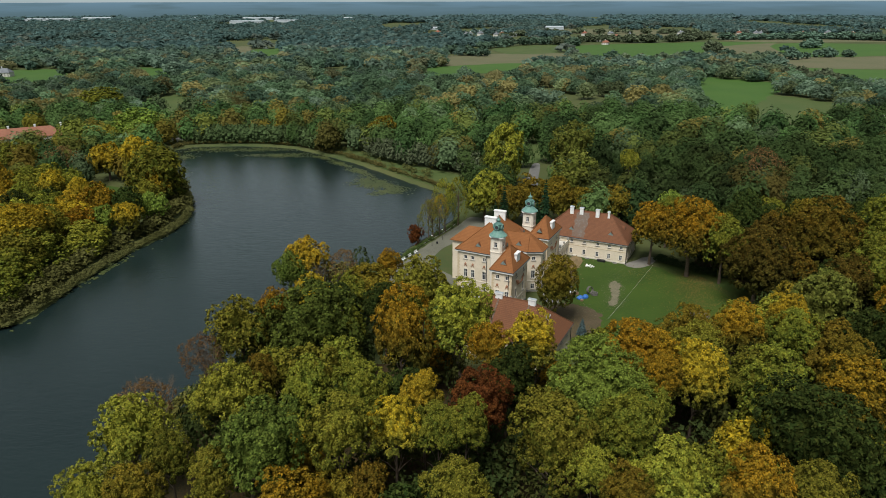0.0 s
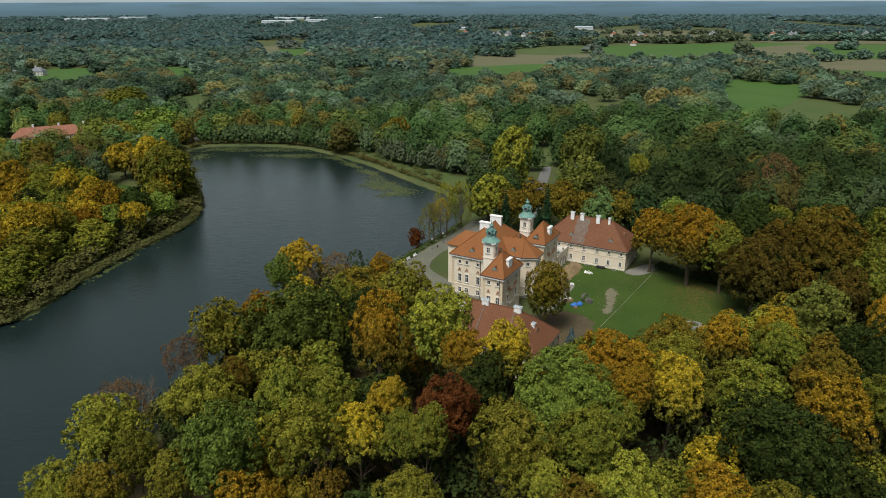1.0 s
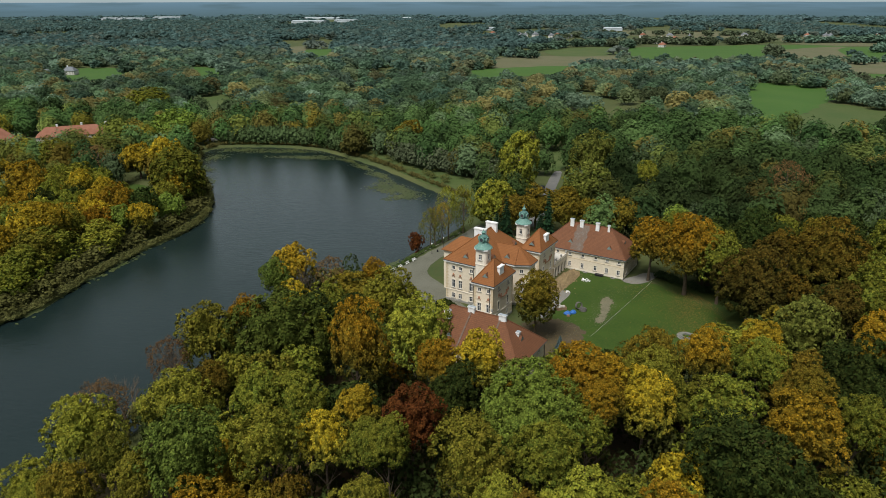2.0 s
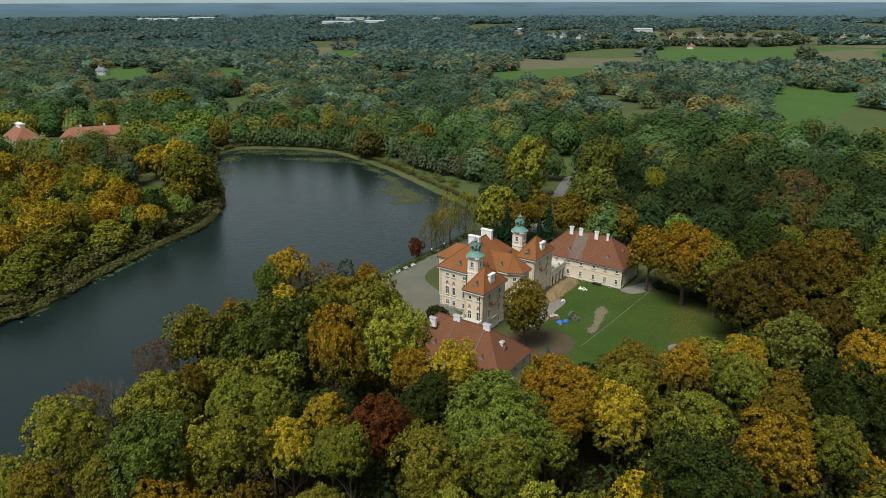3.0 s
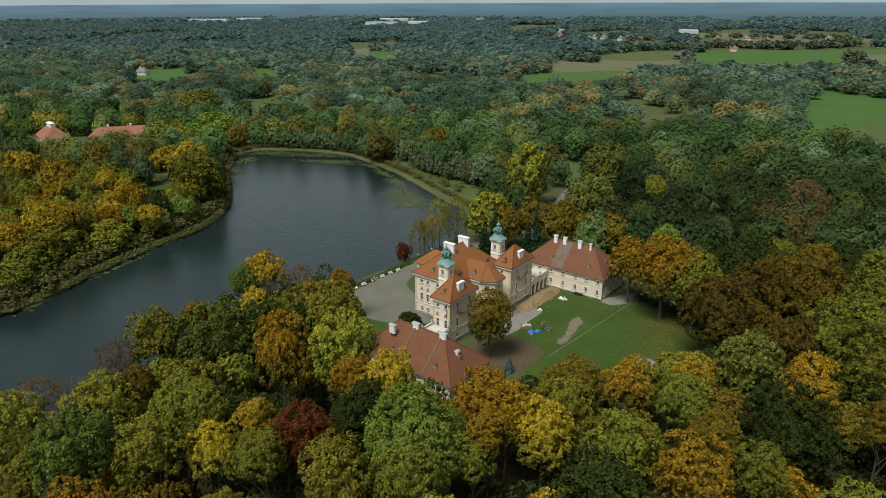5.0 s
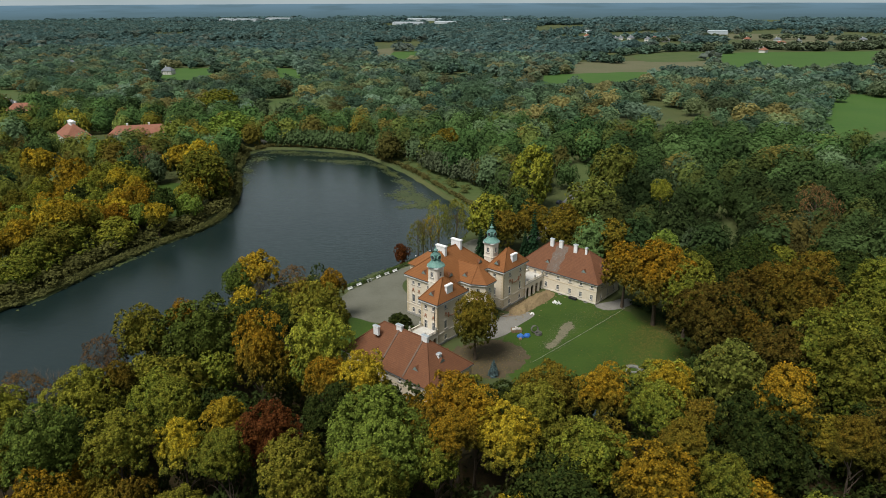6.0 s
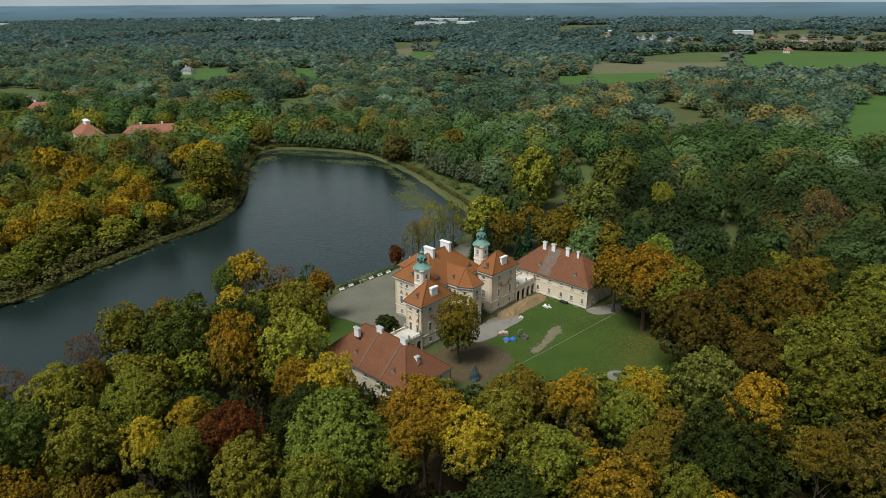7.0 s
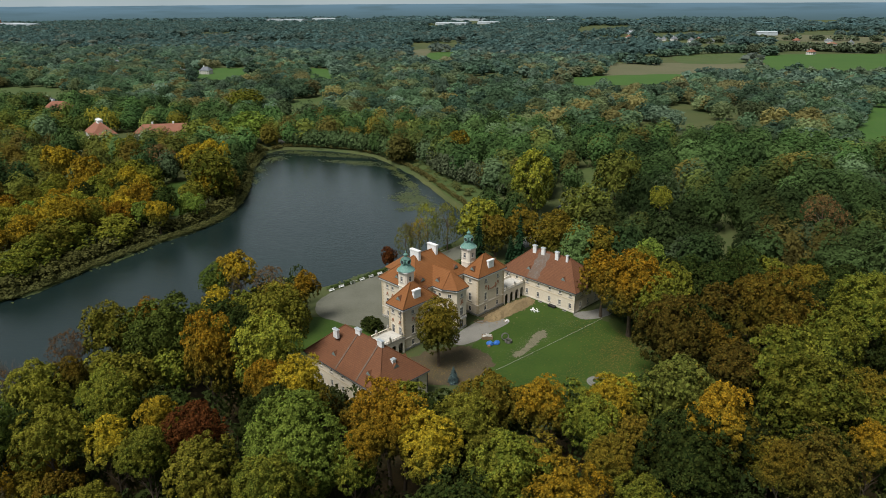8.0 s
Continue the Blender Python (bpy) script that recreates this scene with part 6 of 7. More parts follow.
# ---- side pavilions and arcaded galleries ----
def pavilion(s, label, tiles, chimneys, patch):
    p = new("pavilion")
    p.matrix_basis = SITE
    tagged(p, label, "house", "side pavilions")
    u0, u1, v0, v1 = s * 31.8, s * 46.9, -25.9, 3.4
    cols = (-7.3, -11.8, -16.3, -20.25, -24.2, -2.9, 1.0)
    low = lambda c: [(c, 0.95, 1.2, 2.9), (c, 0.9, 5.1, 6.0)]

    def holes(a, b, at):
        d = math.dist(a, b)
        return [h for t in at for h in low(abs(t - (a[1] if abs(a[0] - b[0]) < 0.01 else a[0]))) if 0.8 < h[0] < d - 0.8]

    ends = [s * 35.0, s * 39.3, s * 43.6]
    corners = [(min(u0, u1), v0), (max(u0, u1), v0), (max(u0, u1), v1), (min(u0, u1), v1)]
    runs = []
    for k in range(4):
        a, b = corners[k], corners[(k + 1) % 4]
        runs.append((a, b, holes(a, b, ends if k % 2 == 0 else cols)))
    walls(p, "wall", runs, 0.0, 6.75, STUCCO)
    band(p, "plinth", corners, 0.0, 0.7, 0.1, PALE)
    band(p, "string_course", corners, 4.0, 4.2, 0.08, OCHRE)
    band(p, "cornice", corners, 6.3, 6.84, 0.5, WHITE, label="white eaves cornice")
    e = 0.55
    lo, hi = min(u0, u1) - e, max(u0, u1) + e
    base = [(lo, v0 - e, 6.9), (hi, v0 - e, 6.9), (hi, v1 + e, 6.9), (lo, v1 + e, 6.9)]
    mid, z = (lo + hi) / 2, 14.3
    r0, r1 = (mid, -18.4, z), (mid, -3.9, z)
    solid_roof(p, "roof", base, [r0, r1], [(0, 1, 4), (1, 2, 5, 4), (2, 3, 5), (3, 0, 4, 5)], tiles)
    ridges(p, [(base[0], r0), (base[1], r0), (base[2], r1), (base[3], r1), (r0, r1)], tiles)
    gutter(p, [q[:2] for q in base], 6.85)
    for c in ((u0, v0), (u1, v0)):
        downpipe(p, c[0] + (0.12 if c[0] == max(u0, u1) else -0.12), c[1] - 0.12, 6.6)
    for x, y, z1, wx, wy in chimneys:
        chimney(p, x, y, 12.2 if z1 > 14 else 10.5, z1 - 0.25, wx * 0.78, wy * 0.78, ZINC)
    slope = 7.4 / ((hi - lo) / 2)
    for y in (-6.5, -20.0):
        for side in (-1, 1):
            x = mid + side * 5.6
            vent(p, x, y, 14.3 - 5.6 * slope, 0 if side > 0 else 180, slope)
    vent(p, mid, -23.0, 6.9 + (26.45 - 23.0) * 0.92, -90)
    if not patch:
        for y in (-9.6, -17.6):
            for edge in (lo, hi):
                bm = bmesh.new()
                way = Vector((edge - mid, 0, -7.4))
                up = Vector((way.z, 0, -way.x)).normalized() * (-1 if edge > mid else 1)
                up = up if up.z > 0 else -up
                v = [bm.verts.new(Vector((mid, y + dy, 14.3)) + way * f + up * h) for f in (0.04, 0.97) for dy, h in ((-0.22, -0.1), (-0.22, 0.14), (0.22, 0.14), (0.22, -0.1))]
                for q in ((0, 1, 5, 4), (1, 2, 6, 5), (2, 3, 7, 6), (0, 3, 2, 1), (4, 5, 6, 7)):
                    bm.faces.new([v[j] for j in q])
                bmesh.ops.recalc_face_normals(bm, faces=bm.faces)
                part("fire_wall", bm, TILES_GREY, p, "low mortared fire wall crossing the roof")
    if patch:
        x0, x1 = lo if s > 0 else hi, mid
        bm = bmesh.new()
        n = 12
        g = random.Random(4)
        rows = []
        for k in range(n + 1):
            f = 0.04 + 0.9 * k / n
            x = x0 + (x1 - x0) * f
            zz = 6.9 + 7.4 * f + 0.035
            rows.append((bm.verts.new((x, -11.3 + g.uniform(-0.35, 0.35), zz)), bm.verts.new((x, -6.9 + g.uniform(-0.35, 0.35), zz))))
        for a, b in zip(rows, rows[1:]):
            bm.faces.new((a[0], b[0], b[1], a[1]))
        part("roof_patch", bm, TILES_GREY, p, "strip of grey lichened older tiles")
    return p


pavilion(1, "long two-storey cream pavilion with red hipped roof and chimneys", TILES_OLD,
         [(38.3, -5.0, 16.0, 0.9, 1.6), (38.4, -8.4, 15.9, 0.9, 1.6), (38.2, -14.0, 16.0, 0.9, 1.6), (38.4, -17.8, 15.7, 0.8, 0.9)], True)
pavilion(-1, "long cream pavilion with weathered red hipped roof among trees", TILES_OLD,
         [(-42.8, -4.6, 14.9, 0.9, 2.2), (-39.6, -9.6, 15.6, 0.9, 2.4), (-39.7, -18.2, 15.6, 0.9, 2.4), (-39.3, -22.2, 12.0, 1.2, 1.0)], False)


def gallery(s):
    """An open arcade between palace and pavilion with a balustraded terrace on top."""
    g = new("gallery")
    g.matrix_basis = SITE
    tagged(g, "pale arcaded gallery with balustraded roof terrace beside the palace", "gallery", "side galleries")
    u0, u1 = s * 21.45, s * 31.75
    lo, hi = min(u0, u1), max(u0, u1)
    for v, nm in ((-6.0, "arcade_front"), (-0.6, "arcade_back")):
        bm = bmesh.new()
        n, w = 4, (hi - lo) / 4
        for k in range(n):
            x0, x1 = lo + k * w, lo + (k + 1) * w
            r = w / 2 - 0.42
            cx = (x0 + x1) / 2
            arch = [(cx - r, 0.0)] + [(cx - r * math.cos(math.pi * j / 8), 2.6 + r * math.sin(math.pi * j / 8)) for j in range(9)] + [(cx + r, 0.0)]
            for y in (v - 0.25, v + 0.25):
                left = [bm.verts.new((x, y, z)) for x, z in [(x0, 0), (x0, 4.6)]]
                right = [bm.verts.new((x, y, z)) for x, z in [(x1, 0), (x1, 4.6)]]
                av = [bm.verts.new((x, y, z)) for x, z in arch]
                top = bm.verts.new((cx, y, 4.6))
                bm.faces.new([left[0], av[0], av[1], av[2], av[3], av[4], av[5], top, left[1]])
                bm.faces.new([top, av[5], av[6], av[7], av[8], av[9], av[10], right[0], right[1]])
            for (xa, za), (xb, zb) in zip(arch, arch[1:]):
                bm.faces.new([bm.verts.new(q) for q in ((xa, v - 0.25, za), (xb, v - 0.25, zb), (xb, v + 0.25, zb), (xa, v + 0.25, za))])
        bmesh.ops.remove_doubles(bm, verts=bm.verts, dist=0.001)
        part(nm, bm, PALE, g)
    part("terrace", boxed((lo + 0.02, hi - 0.02, -6.35, -0.25, 4.6, 4.9)), TERRACE, g, "pale plastered terrace floor")
    part("inner_wall", boxed((lo + 0.05, hi - 0.05, -0.32, -0.2, 0.0, 4.6)), STUCCO, g)
    for v in (-6.2, -0.4):
        rail = part("balustrade", boxed((lo + 0.05, hi - 0.05, v - 0.14, v + 0.14, 5.55, 5.72), (lo + 0.05, hi - 0.05, v - 0.12, v + 0.12, 4.9, 5.02)), PALE, g)
        me = None
        for k in range(17):
            x = lo + 0.5 + (hi - lo - 1.0) * k / 16
            if me is None:
                bm = lathe(bmesh.new(), [(0.06, 5.02), (0.12, 5.15), (0.06, 5.38), (0.09, 5.55)], 6)
                b = part("baluster", bm, PALE, rail)
                b.matrix_basis = Matrix.Translation((x, v, 0))
                me = b.data
            else:
                shared("baluster", me, rail, Matrix.Translation((x, v, 0)))
        for k in range(3):
            x = lo + 0.9 + (hi - lo - 1.8) * k / 2
            pier = part("pier", boxed((x - 0.3, x + 0.3, v - 0.22, v + 0.22, 4.9, 5.9)), PALE, rail)
            part("finial", lathe(bmesh.new(), [(0.26, 5.9), (0.3, 6.0), (0.16, 6.08), (0.34, 6.3), (0.3, 6.5), (0.1, 6.7), (0.03, 6.85)], 10, x, v), STONE, pier)
    return g


gallery(1)
gallery(-1)


# ---- the courtyard's building works ----
def heap(name, x, y, lx, ly, h, turn, material, label, category, seed):
    """A heap of dug earth with slumped, lumpy sides."""
    bm = bmesh.new()
    n, m = 34, 20
    grid = []
    for i in range(n + 1):
        row = []
        for j in range(m + 1):
            a, b = 2 * i / n - 1, 2 * j / m - 1
            q = max(0.0, 1 - (a * a) ** 1.3 - (b * b) ** 1.1)
            z = h * q ** 0.75 * (0.75 + 0.5 * noise.noise(Vector((a * 3 + seed, b * 2, 0)))) + 0.5 * noise.noise(Vector((a * 13, b * 7, seed))) * (q > 0) + 0.34 * noise.noise(Vector((a * 27, b * 13, seed))) * (q > 0) - 0.05
            row.append(bm.verts.new((a * lx, b * ly, max(z, -0.05) if q > 0 else -0.06)))
        grid.append(row)
    for i in range(n):
        for j in range(m):
            bm.faces.new((grid[i][j], grid[i + 1][j], grid[i + 1][j + 1], grid[i][j + 1]))
    for f in bm.faces:
        f.smooth = True
    ob = linked(name, bm, material)
    ob.matrix_basis = pose(x, y, 0.02, 0, 0, turn)
    return tagged(ob, label, category)


heap("earth_mound", 41.5, 205.0, 9.4, 2.9, 2.0, 62, SAND, "long mound of dug sandy earth beside the palace wall", "mound", 3)
heap("earth_mound", 37.5, 197.0, 4.4, 2.6, 1.3, 62, SAND, "low mound of yellow sand beside the trench", "mound", 8)
# the open trench by the wall
bm = bmesh.new()
box(bm, 9.6, 20.8, -7.6, -6.15, 0.075, 0.10)
trench = linked("trench", bm, SOIL)
trench.matrix_basis = SITE
tagged(trench, "dark freshly dug trench along the palace wall", "trench")


def plank(x, y, z, length, turn, tilt, label="loose weathered plank lying over the trench"):
    ob = linked("plank", boxed((-length / 2, length / 2, -0.12, 0.12, 0, 0.05), bevel=0.01), WOOD)
    ob.matrix_basis = pose(x, y, z, 0, tilt, turn)
    return tagged(ob, label, "plank", "loose planks")


for x, y, ln, tu in [(34.2, 193.0, 4.6, 15), (35.4, 192.2, 4.0, 25), (33.6, 191.2, 3.2, -5), (35.8, 193.6, 3.0, 50)]:
    plank(x, y, 0.12, ln, tu, 1.5)


def rubble(x, y, n, spread, seed, label):
    g = random.Random(seed)
    bm = bmesh.new()
    for _ in range(n):
        a, q = g.uniform(0, 6.28), spread * math.sqrt(g.random())
        s = g.uniform(0.12, 0.3)
        m = pose(q * math.cos(a), q * math.sin(a), s * 0.4, g.uniform(0, 90), g.uniform(0, 90), g.uniform(0, 360))
        box(bm, -s, s, -s * 0.7, s * 0.7, -s * 0.4, s * 0.4, m=m)
    ob = linked("rubble", bm, WHITE)
    ob.matrix_basis = pose(x, y, 0.04)
    return tagged(ob, label, "rubble", kind="stuff")


rubble(48.2, 205.0, 26, 1.4, 2, "pale broken stones dumped on the lawn")
rubble(41.5, 195.0, 10, 0.6, 5, "small pile of white stones on the paving")


def brick_pallet(x, y, turn):
    """Logs and rubble stacked in a wooden crate."""
    p = new("timber_crate")
    p.matrix_basis = pose(x, y, 0.05, 0, 0, turn)
    tagged(p, "wooden crate heaped with pale rubble on the lawn", "crate")
    part("crate_floor", boxed((-1.5, 1.5, -0.9, 0.9, 0.0, 0.14)), WOOD, p)
    for a in ((-1.5, 1.5, -0.9, -0.82), (-1.5, 1.5, 0.82, 0.9), (-1.5, -1.42, -0.82, 0.82), (1.42, 1.5, -0.82, 0.82)):
        for z in (0.18, 0.42, 0.66):
            part("board", boxed((a[0], a[1], a[2], a[3], z, z + 0.19)), WOOD, p)
    g = random.Random(9)
    bm = bmesh.new()
    for _ in range(60):
        s = g.uniform(0.12, 0.26)
        x0, y0 = g.uniform(-1.2, 1.2), g.uniform(-0.6, 0.6)
        box(bm, -s, s, -s * 0.7, s * 0.7, -s * 0.5, s * 0.5, m=pose(x0, y0, 0.5 + 0.75 * (1 - abs(x0) / 1.6) * g.random(), g.uniform(0, 90), g.uniform(0, 90), 0))
    part("rubble_load", bm, TERRACE, p, "pale rubble")
    return p


brick_pallet(38.6, 182.6, 20)


def tarpaulin(x, y, r, h, seed, turn):
    """A sack of material under a crumpled blue sheet."""
    bm = bmesh.new()
    bmesh.ops.create_icosphere(bm, subdivisions=3, radius=1.0)
    for v in bm.verts:
        c = v.co
        k = 1 + 0.16 * noise.noise(c * 2.1 + Vector((seed, 0, 0))) + 0.07 * noise.noise(c * 5)
        flat = 0.65 + 0.35 * max(abs(c.x), abs(c.y))
        v.co = Vector((c.x * r * k * flat * 1.2, c.y * r * k * flat, max(c.z, -0.25) * h * k + 0.25 * h))
    ob = linked("tarpaulin_bundle", bm, TARP)
    ob.matrix_basis = pose(x, y, 0.03, 0, 0, turn)
    return tagged(ob, "bundle under a crumpled bright blue tarpaulin on the lawn", "bundle", "blue bundles")


tarpaulin(40.3, 179.3, 0.95, 0.9, 1, 10)
tarpaulin(42.0, 180.4, 0.9, 0.75, 4, 60)
ob = linked("cardboard_box", boxed((-0.4, 0.4, -0.35, 0.35, 0, 0.55), bevel=0.03), WOOD)
ob.matrix_basis = pose(40.4, 177.8, 0.03, 0, 0, 24)
tagged(ob, "brown box beside the blue bundles", "box")


def hose_coil(x, y, z, r, tilt, turn, label):
    bm = bmesh.new()
    for k in range(5):
        pts = [((r - 0.05 * (k % 2)) * math.cos(2 * math.pi * j / 20), (r - 0.05 * (k % 2)) * math.sin(2 * math.pi * j / 20), 0.1 + 0.15 * k) for j in range(21)]
        tube(bm, pts, [0.11] * 21, 6)
    ob = linked("pipe_coil", bm, RUBBER)
    ob.matrix_basis = pose(x, y, z, tilt, 0, turn)
    return tagged(ob, label, "coil", "pipe coils")


hose_coil(43.6, 183.4, 1.15, 1.0, 78, 30, "upright coil of grey-brown ribbed pipe on the lawn")
hose_coil(45.0, 182.2, 0.05, 0.95, 0, 0, "flat coil of grey-brown ribbed pipe on the lawn")

# rope drawn across the lawn
bm = bmesh.new()
a, b = Vector((69, 205, 0.6)), Vector((45.5, 166, 0.22))
tube(bm, [a.lerp(b, k / 12) - Vector((0, 0, 0.16 * math.sin(math.pi * k / 12))) + Vector((0.1 * (k % 2), 0, 0)) for k in range(13)], [0.024] * 13, 5)
tagged(linked("cable", bm, TERRACE), "pale cable stretched across the lawn", "cable")


def fountain(x, y):
    """A low ring of stone steps round a basin."""
    f = new("stone_ring")
    f.matrix_basis = pose(x, y, 0.0)
    tagged(f, "low round stone basin with stepped rim on the lawn", "basin")
    for r, z in ((2.7, 0.15), (2.2, 0.3), (1.7, 0.45)):
        bm = bmesh.new()
        n = 36
        rings = [[bm.verts.new((q * math.cos(2 * math.pi * k / n), q * math.sin(2 * math.pi * k / n), h)) for k in range(n)] for q, h in ((r, 0.0), (r, z), (r - 0.5, z), (r - 0.5, 0.0))]
        for p, q in zip(rings, rings[1:]):
            for k in range(n):
                bm.faces.new((p[k], p[(k + 1) % n], q[(k + 1) % n], q[k]))
        part("step", bm, WORN_STONE, f)
    return f


fountain(71.5, 168.5)


def bench(x, y, turn):
    """A white garden bench: slatted seat and back on cast legs."""
    b = new("bench")
    b.matrix_basis = pose(x, y, 0.03, 0, 0, turn)
    tagged(b, "white slatted garden bench facing the drive by the lake", "bench", "benches along the drive")
    for k in range(3):
        part("seat_slat", boxed((-1.0, 1.0, -0.26 + 0.17 * k, -0.12 + 0.17 * k, 0.42, 0.46)), WHITE, b)
    for k in range(3):
        part("back_slat", boxed((-1.0, 1.0, 0.27 + 0.03 * k, 0.31 + 0.03 * k, 0.52 + 0.16 * k, 0.65 + 0.16 * k)), WHITE, b)
    for sx in (-0.8, 0.8):
        part("leg", boxed((sx - 0.05, sx + 0.05, -0.26, -0.18, 0, 0.42), (sx - 0.05, sx + 0.05, 0.2, 0.28, 0, 0.95), (sx - 0.05, sx + 0.05, -0.18, 0.2, 0.34, 0.42)), WHITE, b)
    return b


first = None
for x, y in [(-10.0, 217.0), (-11.9, 213.6), (-13.8, 210.2), (-15.8, 206.6), (-17.9, 202.4), (-19.6, 198.6)]:
    if first is None:
        first = bench(x, y, 62)
    else:
        copy_thing(first, pose(x, y, 0.03, 0, 0, 62 + rng.uniform(-4, 4)))


def lamp_post(x, y):
    p = new("lamp_post")
    p.matrix_basis = pose(x, y, 0.0)
    tagged(p, "slender dark lamp post with round globe on the bank", "lamp post", "lamp posts")
    part("post", lathe(bmesh.new(), [(0.14, 0), (0.14, 0.3), (0.06, 0.45), (0.05, 3.6)], 8), IRON, p)
    part("globe", lathe(bmesh.new(), [(0.06, 3.6), (0.2, 3.7), (0.24, 3.9), (0.16, 4.1), (0.02, 4.15)], 10), WHITE, p)
    return p


lamp_post(-4.6, 224.5)
lamp_post(-1.0, 231.0)
ob = linked("litter_bin", lathe(bmesh.new(), [(0.26, 0.03), (0.3, 0.7), (0.32, 0.72), (0.3, 0.78), (0.2, 0.85)], 10), IRON)
ob.matrix_basis = pose(-2.8, 226.6, 0.0)
tagged(ob, "small dark litter bin beside the drive", "litter bin")

# low border wall between drive and lake
bm = bmesh.new()
line = smooth_loop([(-20.6, 198.5), (-16.6, 207.5), (-11.8, 217.0), (-7.6, 226.5), (0.5, 241), (4.8, 251)], 4, closed=False)
for (xa, ya), (xb, yb) in zip(line, line[1:]):
    d = Vector((xb - xa, yb - ya, 0))
    box(bm, 0, d.length - 0.02, -0.12, 0.12, 0, 0.14, m=Matrix.Translation((xa, ya, 0.0)) @ Matrix.Rotation(math.atan2(d.y, d.x), 4, "Z"))
tagged(linked("kerb", bm, STONE), "low pale kerb along the drive", "kerb", kind="structure")

# table and well covers along the pavilion's foot
for v in (-4.0, -8.6, -13.2, -22.6):
    ob = linked("light_well", boxed((31.0, 31.68, v - 0.7, v + 0.7, 0.0, 0.22), bevel=0.02), STONE)
    ob.matrix_basis = SITE
    tagged(ob, "low stone cellar light well at the pavilion wall", "light well", "light wells")
    linked("grate", boxed((31.08, 31.62, v - 0.6, v + 0.6, 0.22, 0.24)), IRON, ob, "black iron grate")
cover = linked("garden_table", boxed((30.2, 31.4, -19.6, -16.8, 0.62, 0.7), (30.3, 30.4, -19.5, -16.9, 0.05, 0.62), (31.2, 31.3, -19.5, -16.9, 0.05, 0.62)), IRON)
cover.matrix_basis = SITE
tagged(cover, "dark low table standing at the pavilion wall", "table")


def car(x, y, turn, paint, label):
    """A small parked hatchback."""
    c = new("car")
    c.matrix_basis = pose(x, y, 0.05, 0, 0, turn)
    tagged(c, label, "car", "parked cars")
    bm = bmesh.new()
    side = [(-2.0, 0.35), (2.0, 0.35), (2.05, 0.62), (1.75, 0.86), (0.95, 0.95), (-1.95, 0.98), (-2.05, 0.7)]
    for prof, w in ((side, 0.84),):
        l = [bm.verts.new((px, -w, pz)) for px, pz in prof]
        r = [bm.verts.new((px, w, pz)) for px, pz in prof]
        bm.faces.new(l)
        bm.faces.new(r[::-1])
        for k in range(len(prof)):
            bm.faces.new((l[k], r[k], r[(k + 1) % len(prof)], l[(k + 1) % len(prof)]))
    bmesh.ops.recalc_face_normals(bm, faces=bm.faces)
    part("body", bm, paint, c)
    bm = bmesh.new()
    lo = [(1.0, 0.95, 0.78), (-1.85, 0.98, 0.78)]
    v = [bm.verts.new(q) for q in ((1.0, -0.78, 0.95), (1.0, 0.78, 0.95), (-1.85, 0.78, 0.98), (-1.85, -0.78, 0.98), (0.3, -0.62, 1.42), (0.3, 0.62, 1.42), (-1.35, 0.62, 1.44), (-1.35, -0.62, 1.44))]
    for f in ((0, 1, 5, 4), (1, 2, 6, 5), (2, 3, 7, 6), (3, 0, 4, 7), (4, 5, 6, 7)):
        bm.faces.new([v[k] for k in f])
    part("cabin", bm, GLASS, c, "dark glazed cabin")
    part("car_roof", boxed((-1.36, 0.32, -0.63, 0.63, 1.43, 1.48), bevel=0.02), paint, c)
    for wx in (-1.25, 1.3):
        for wy in (-0.8, 0.8):
            bm = lathe(bmesh.new(), [(0.31, -0.1), (0.31, 0.1)], 14)
            bmesh.ops.transform(bm, matrix=Matrix.Translation((wx, wy, 0.31)) @ Matrix.Rotation(radians(90), 4, "X"), verts=bm.verts)
            wheel = part("wheel", bm, RUBBER, c)
            bm = lathe(bmesh.new(), [(0.18, -0.11), (0.18, 0.11)], 10)
            bmesh.ops.transform(bm, matrix=Matrix.Translation((wx, wy, 0.31)) @ Matrix.Rotation(radians(90), 4, "X"), verts=bm.verts)
            part("rim", bm, ZINC, wheel)
    return c


RED_PAINT = surface("red_car_paint", (0.42, 0.03, 0.02), (0.46, 0.035, 0.025), big=1, fine=8, rough=0.3, bump=0.0, spec=0.5)
BLUE_PAINT = surface("dark_car_paint", (0.03, 0.035, 0.05), (0.035, 0.04, 0.055), big=1, fine=8, rough=0.3, bump=0.0, spec=0.5)
SILVER_PAINT = surface("silver_car_paint", (0.42, 0.43, 0.44), (0.46, 0.47, 0.48), big=1, fine=8, rough=0.35, metal=0.5, bump=0.0, spec=0.5)
car(95.5, 285.5, 20, RED_PAINT, "red hatchback parked among the trees")
car(91, 281, 100, BLUE_PAINT, "dark hatchback parked among the trees")
car(38.5, 317, 70, BLUE_PAINT, "dark hatchback on the narrow road")
car(90, 284, 20, SILVER_PAINT, "silver hatchback parked among the trees")


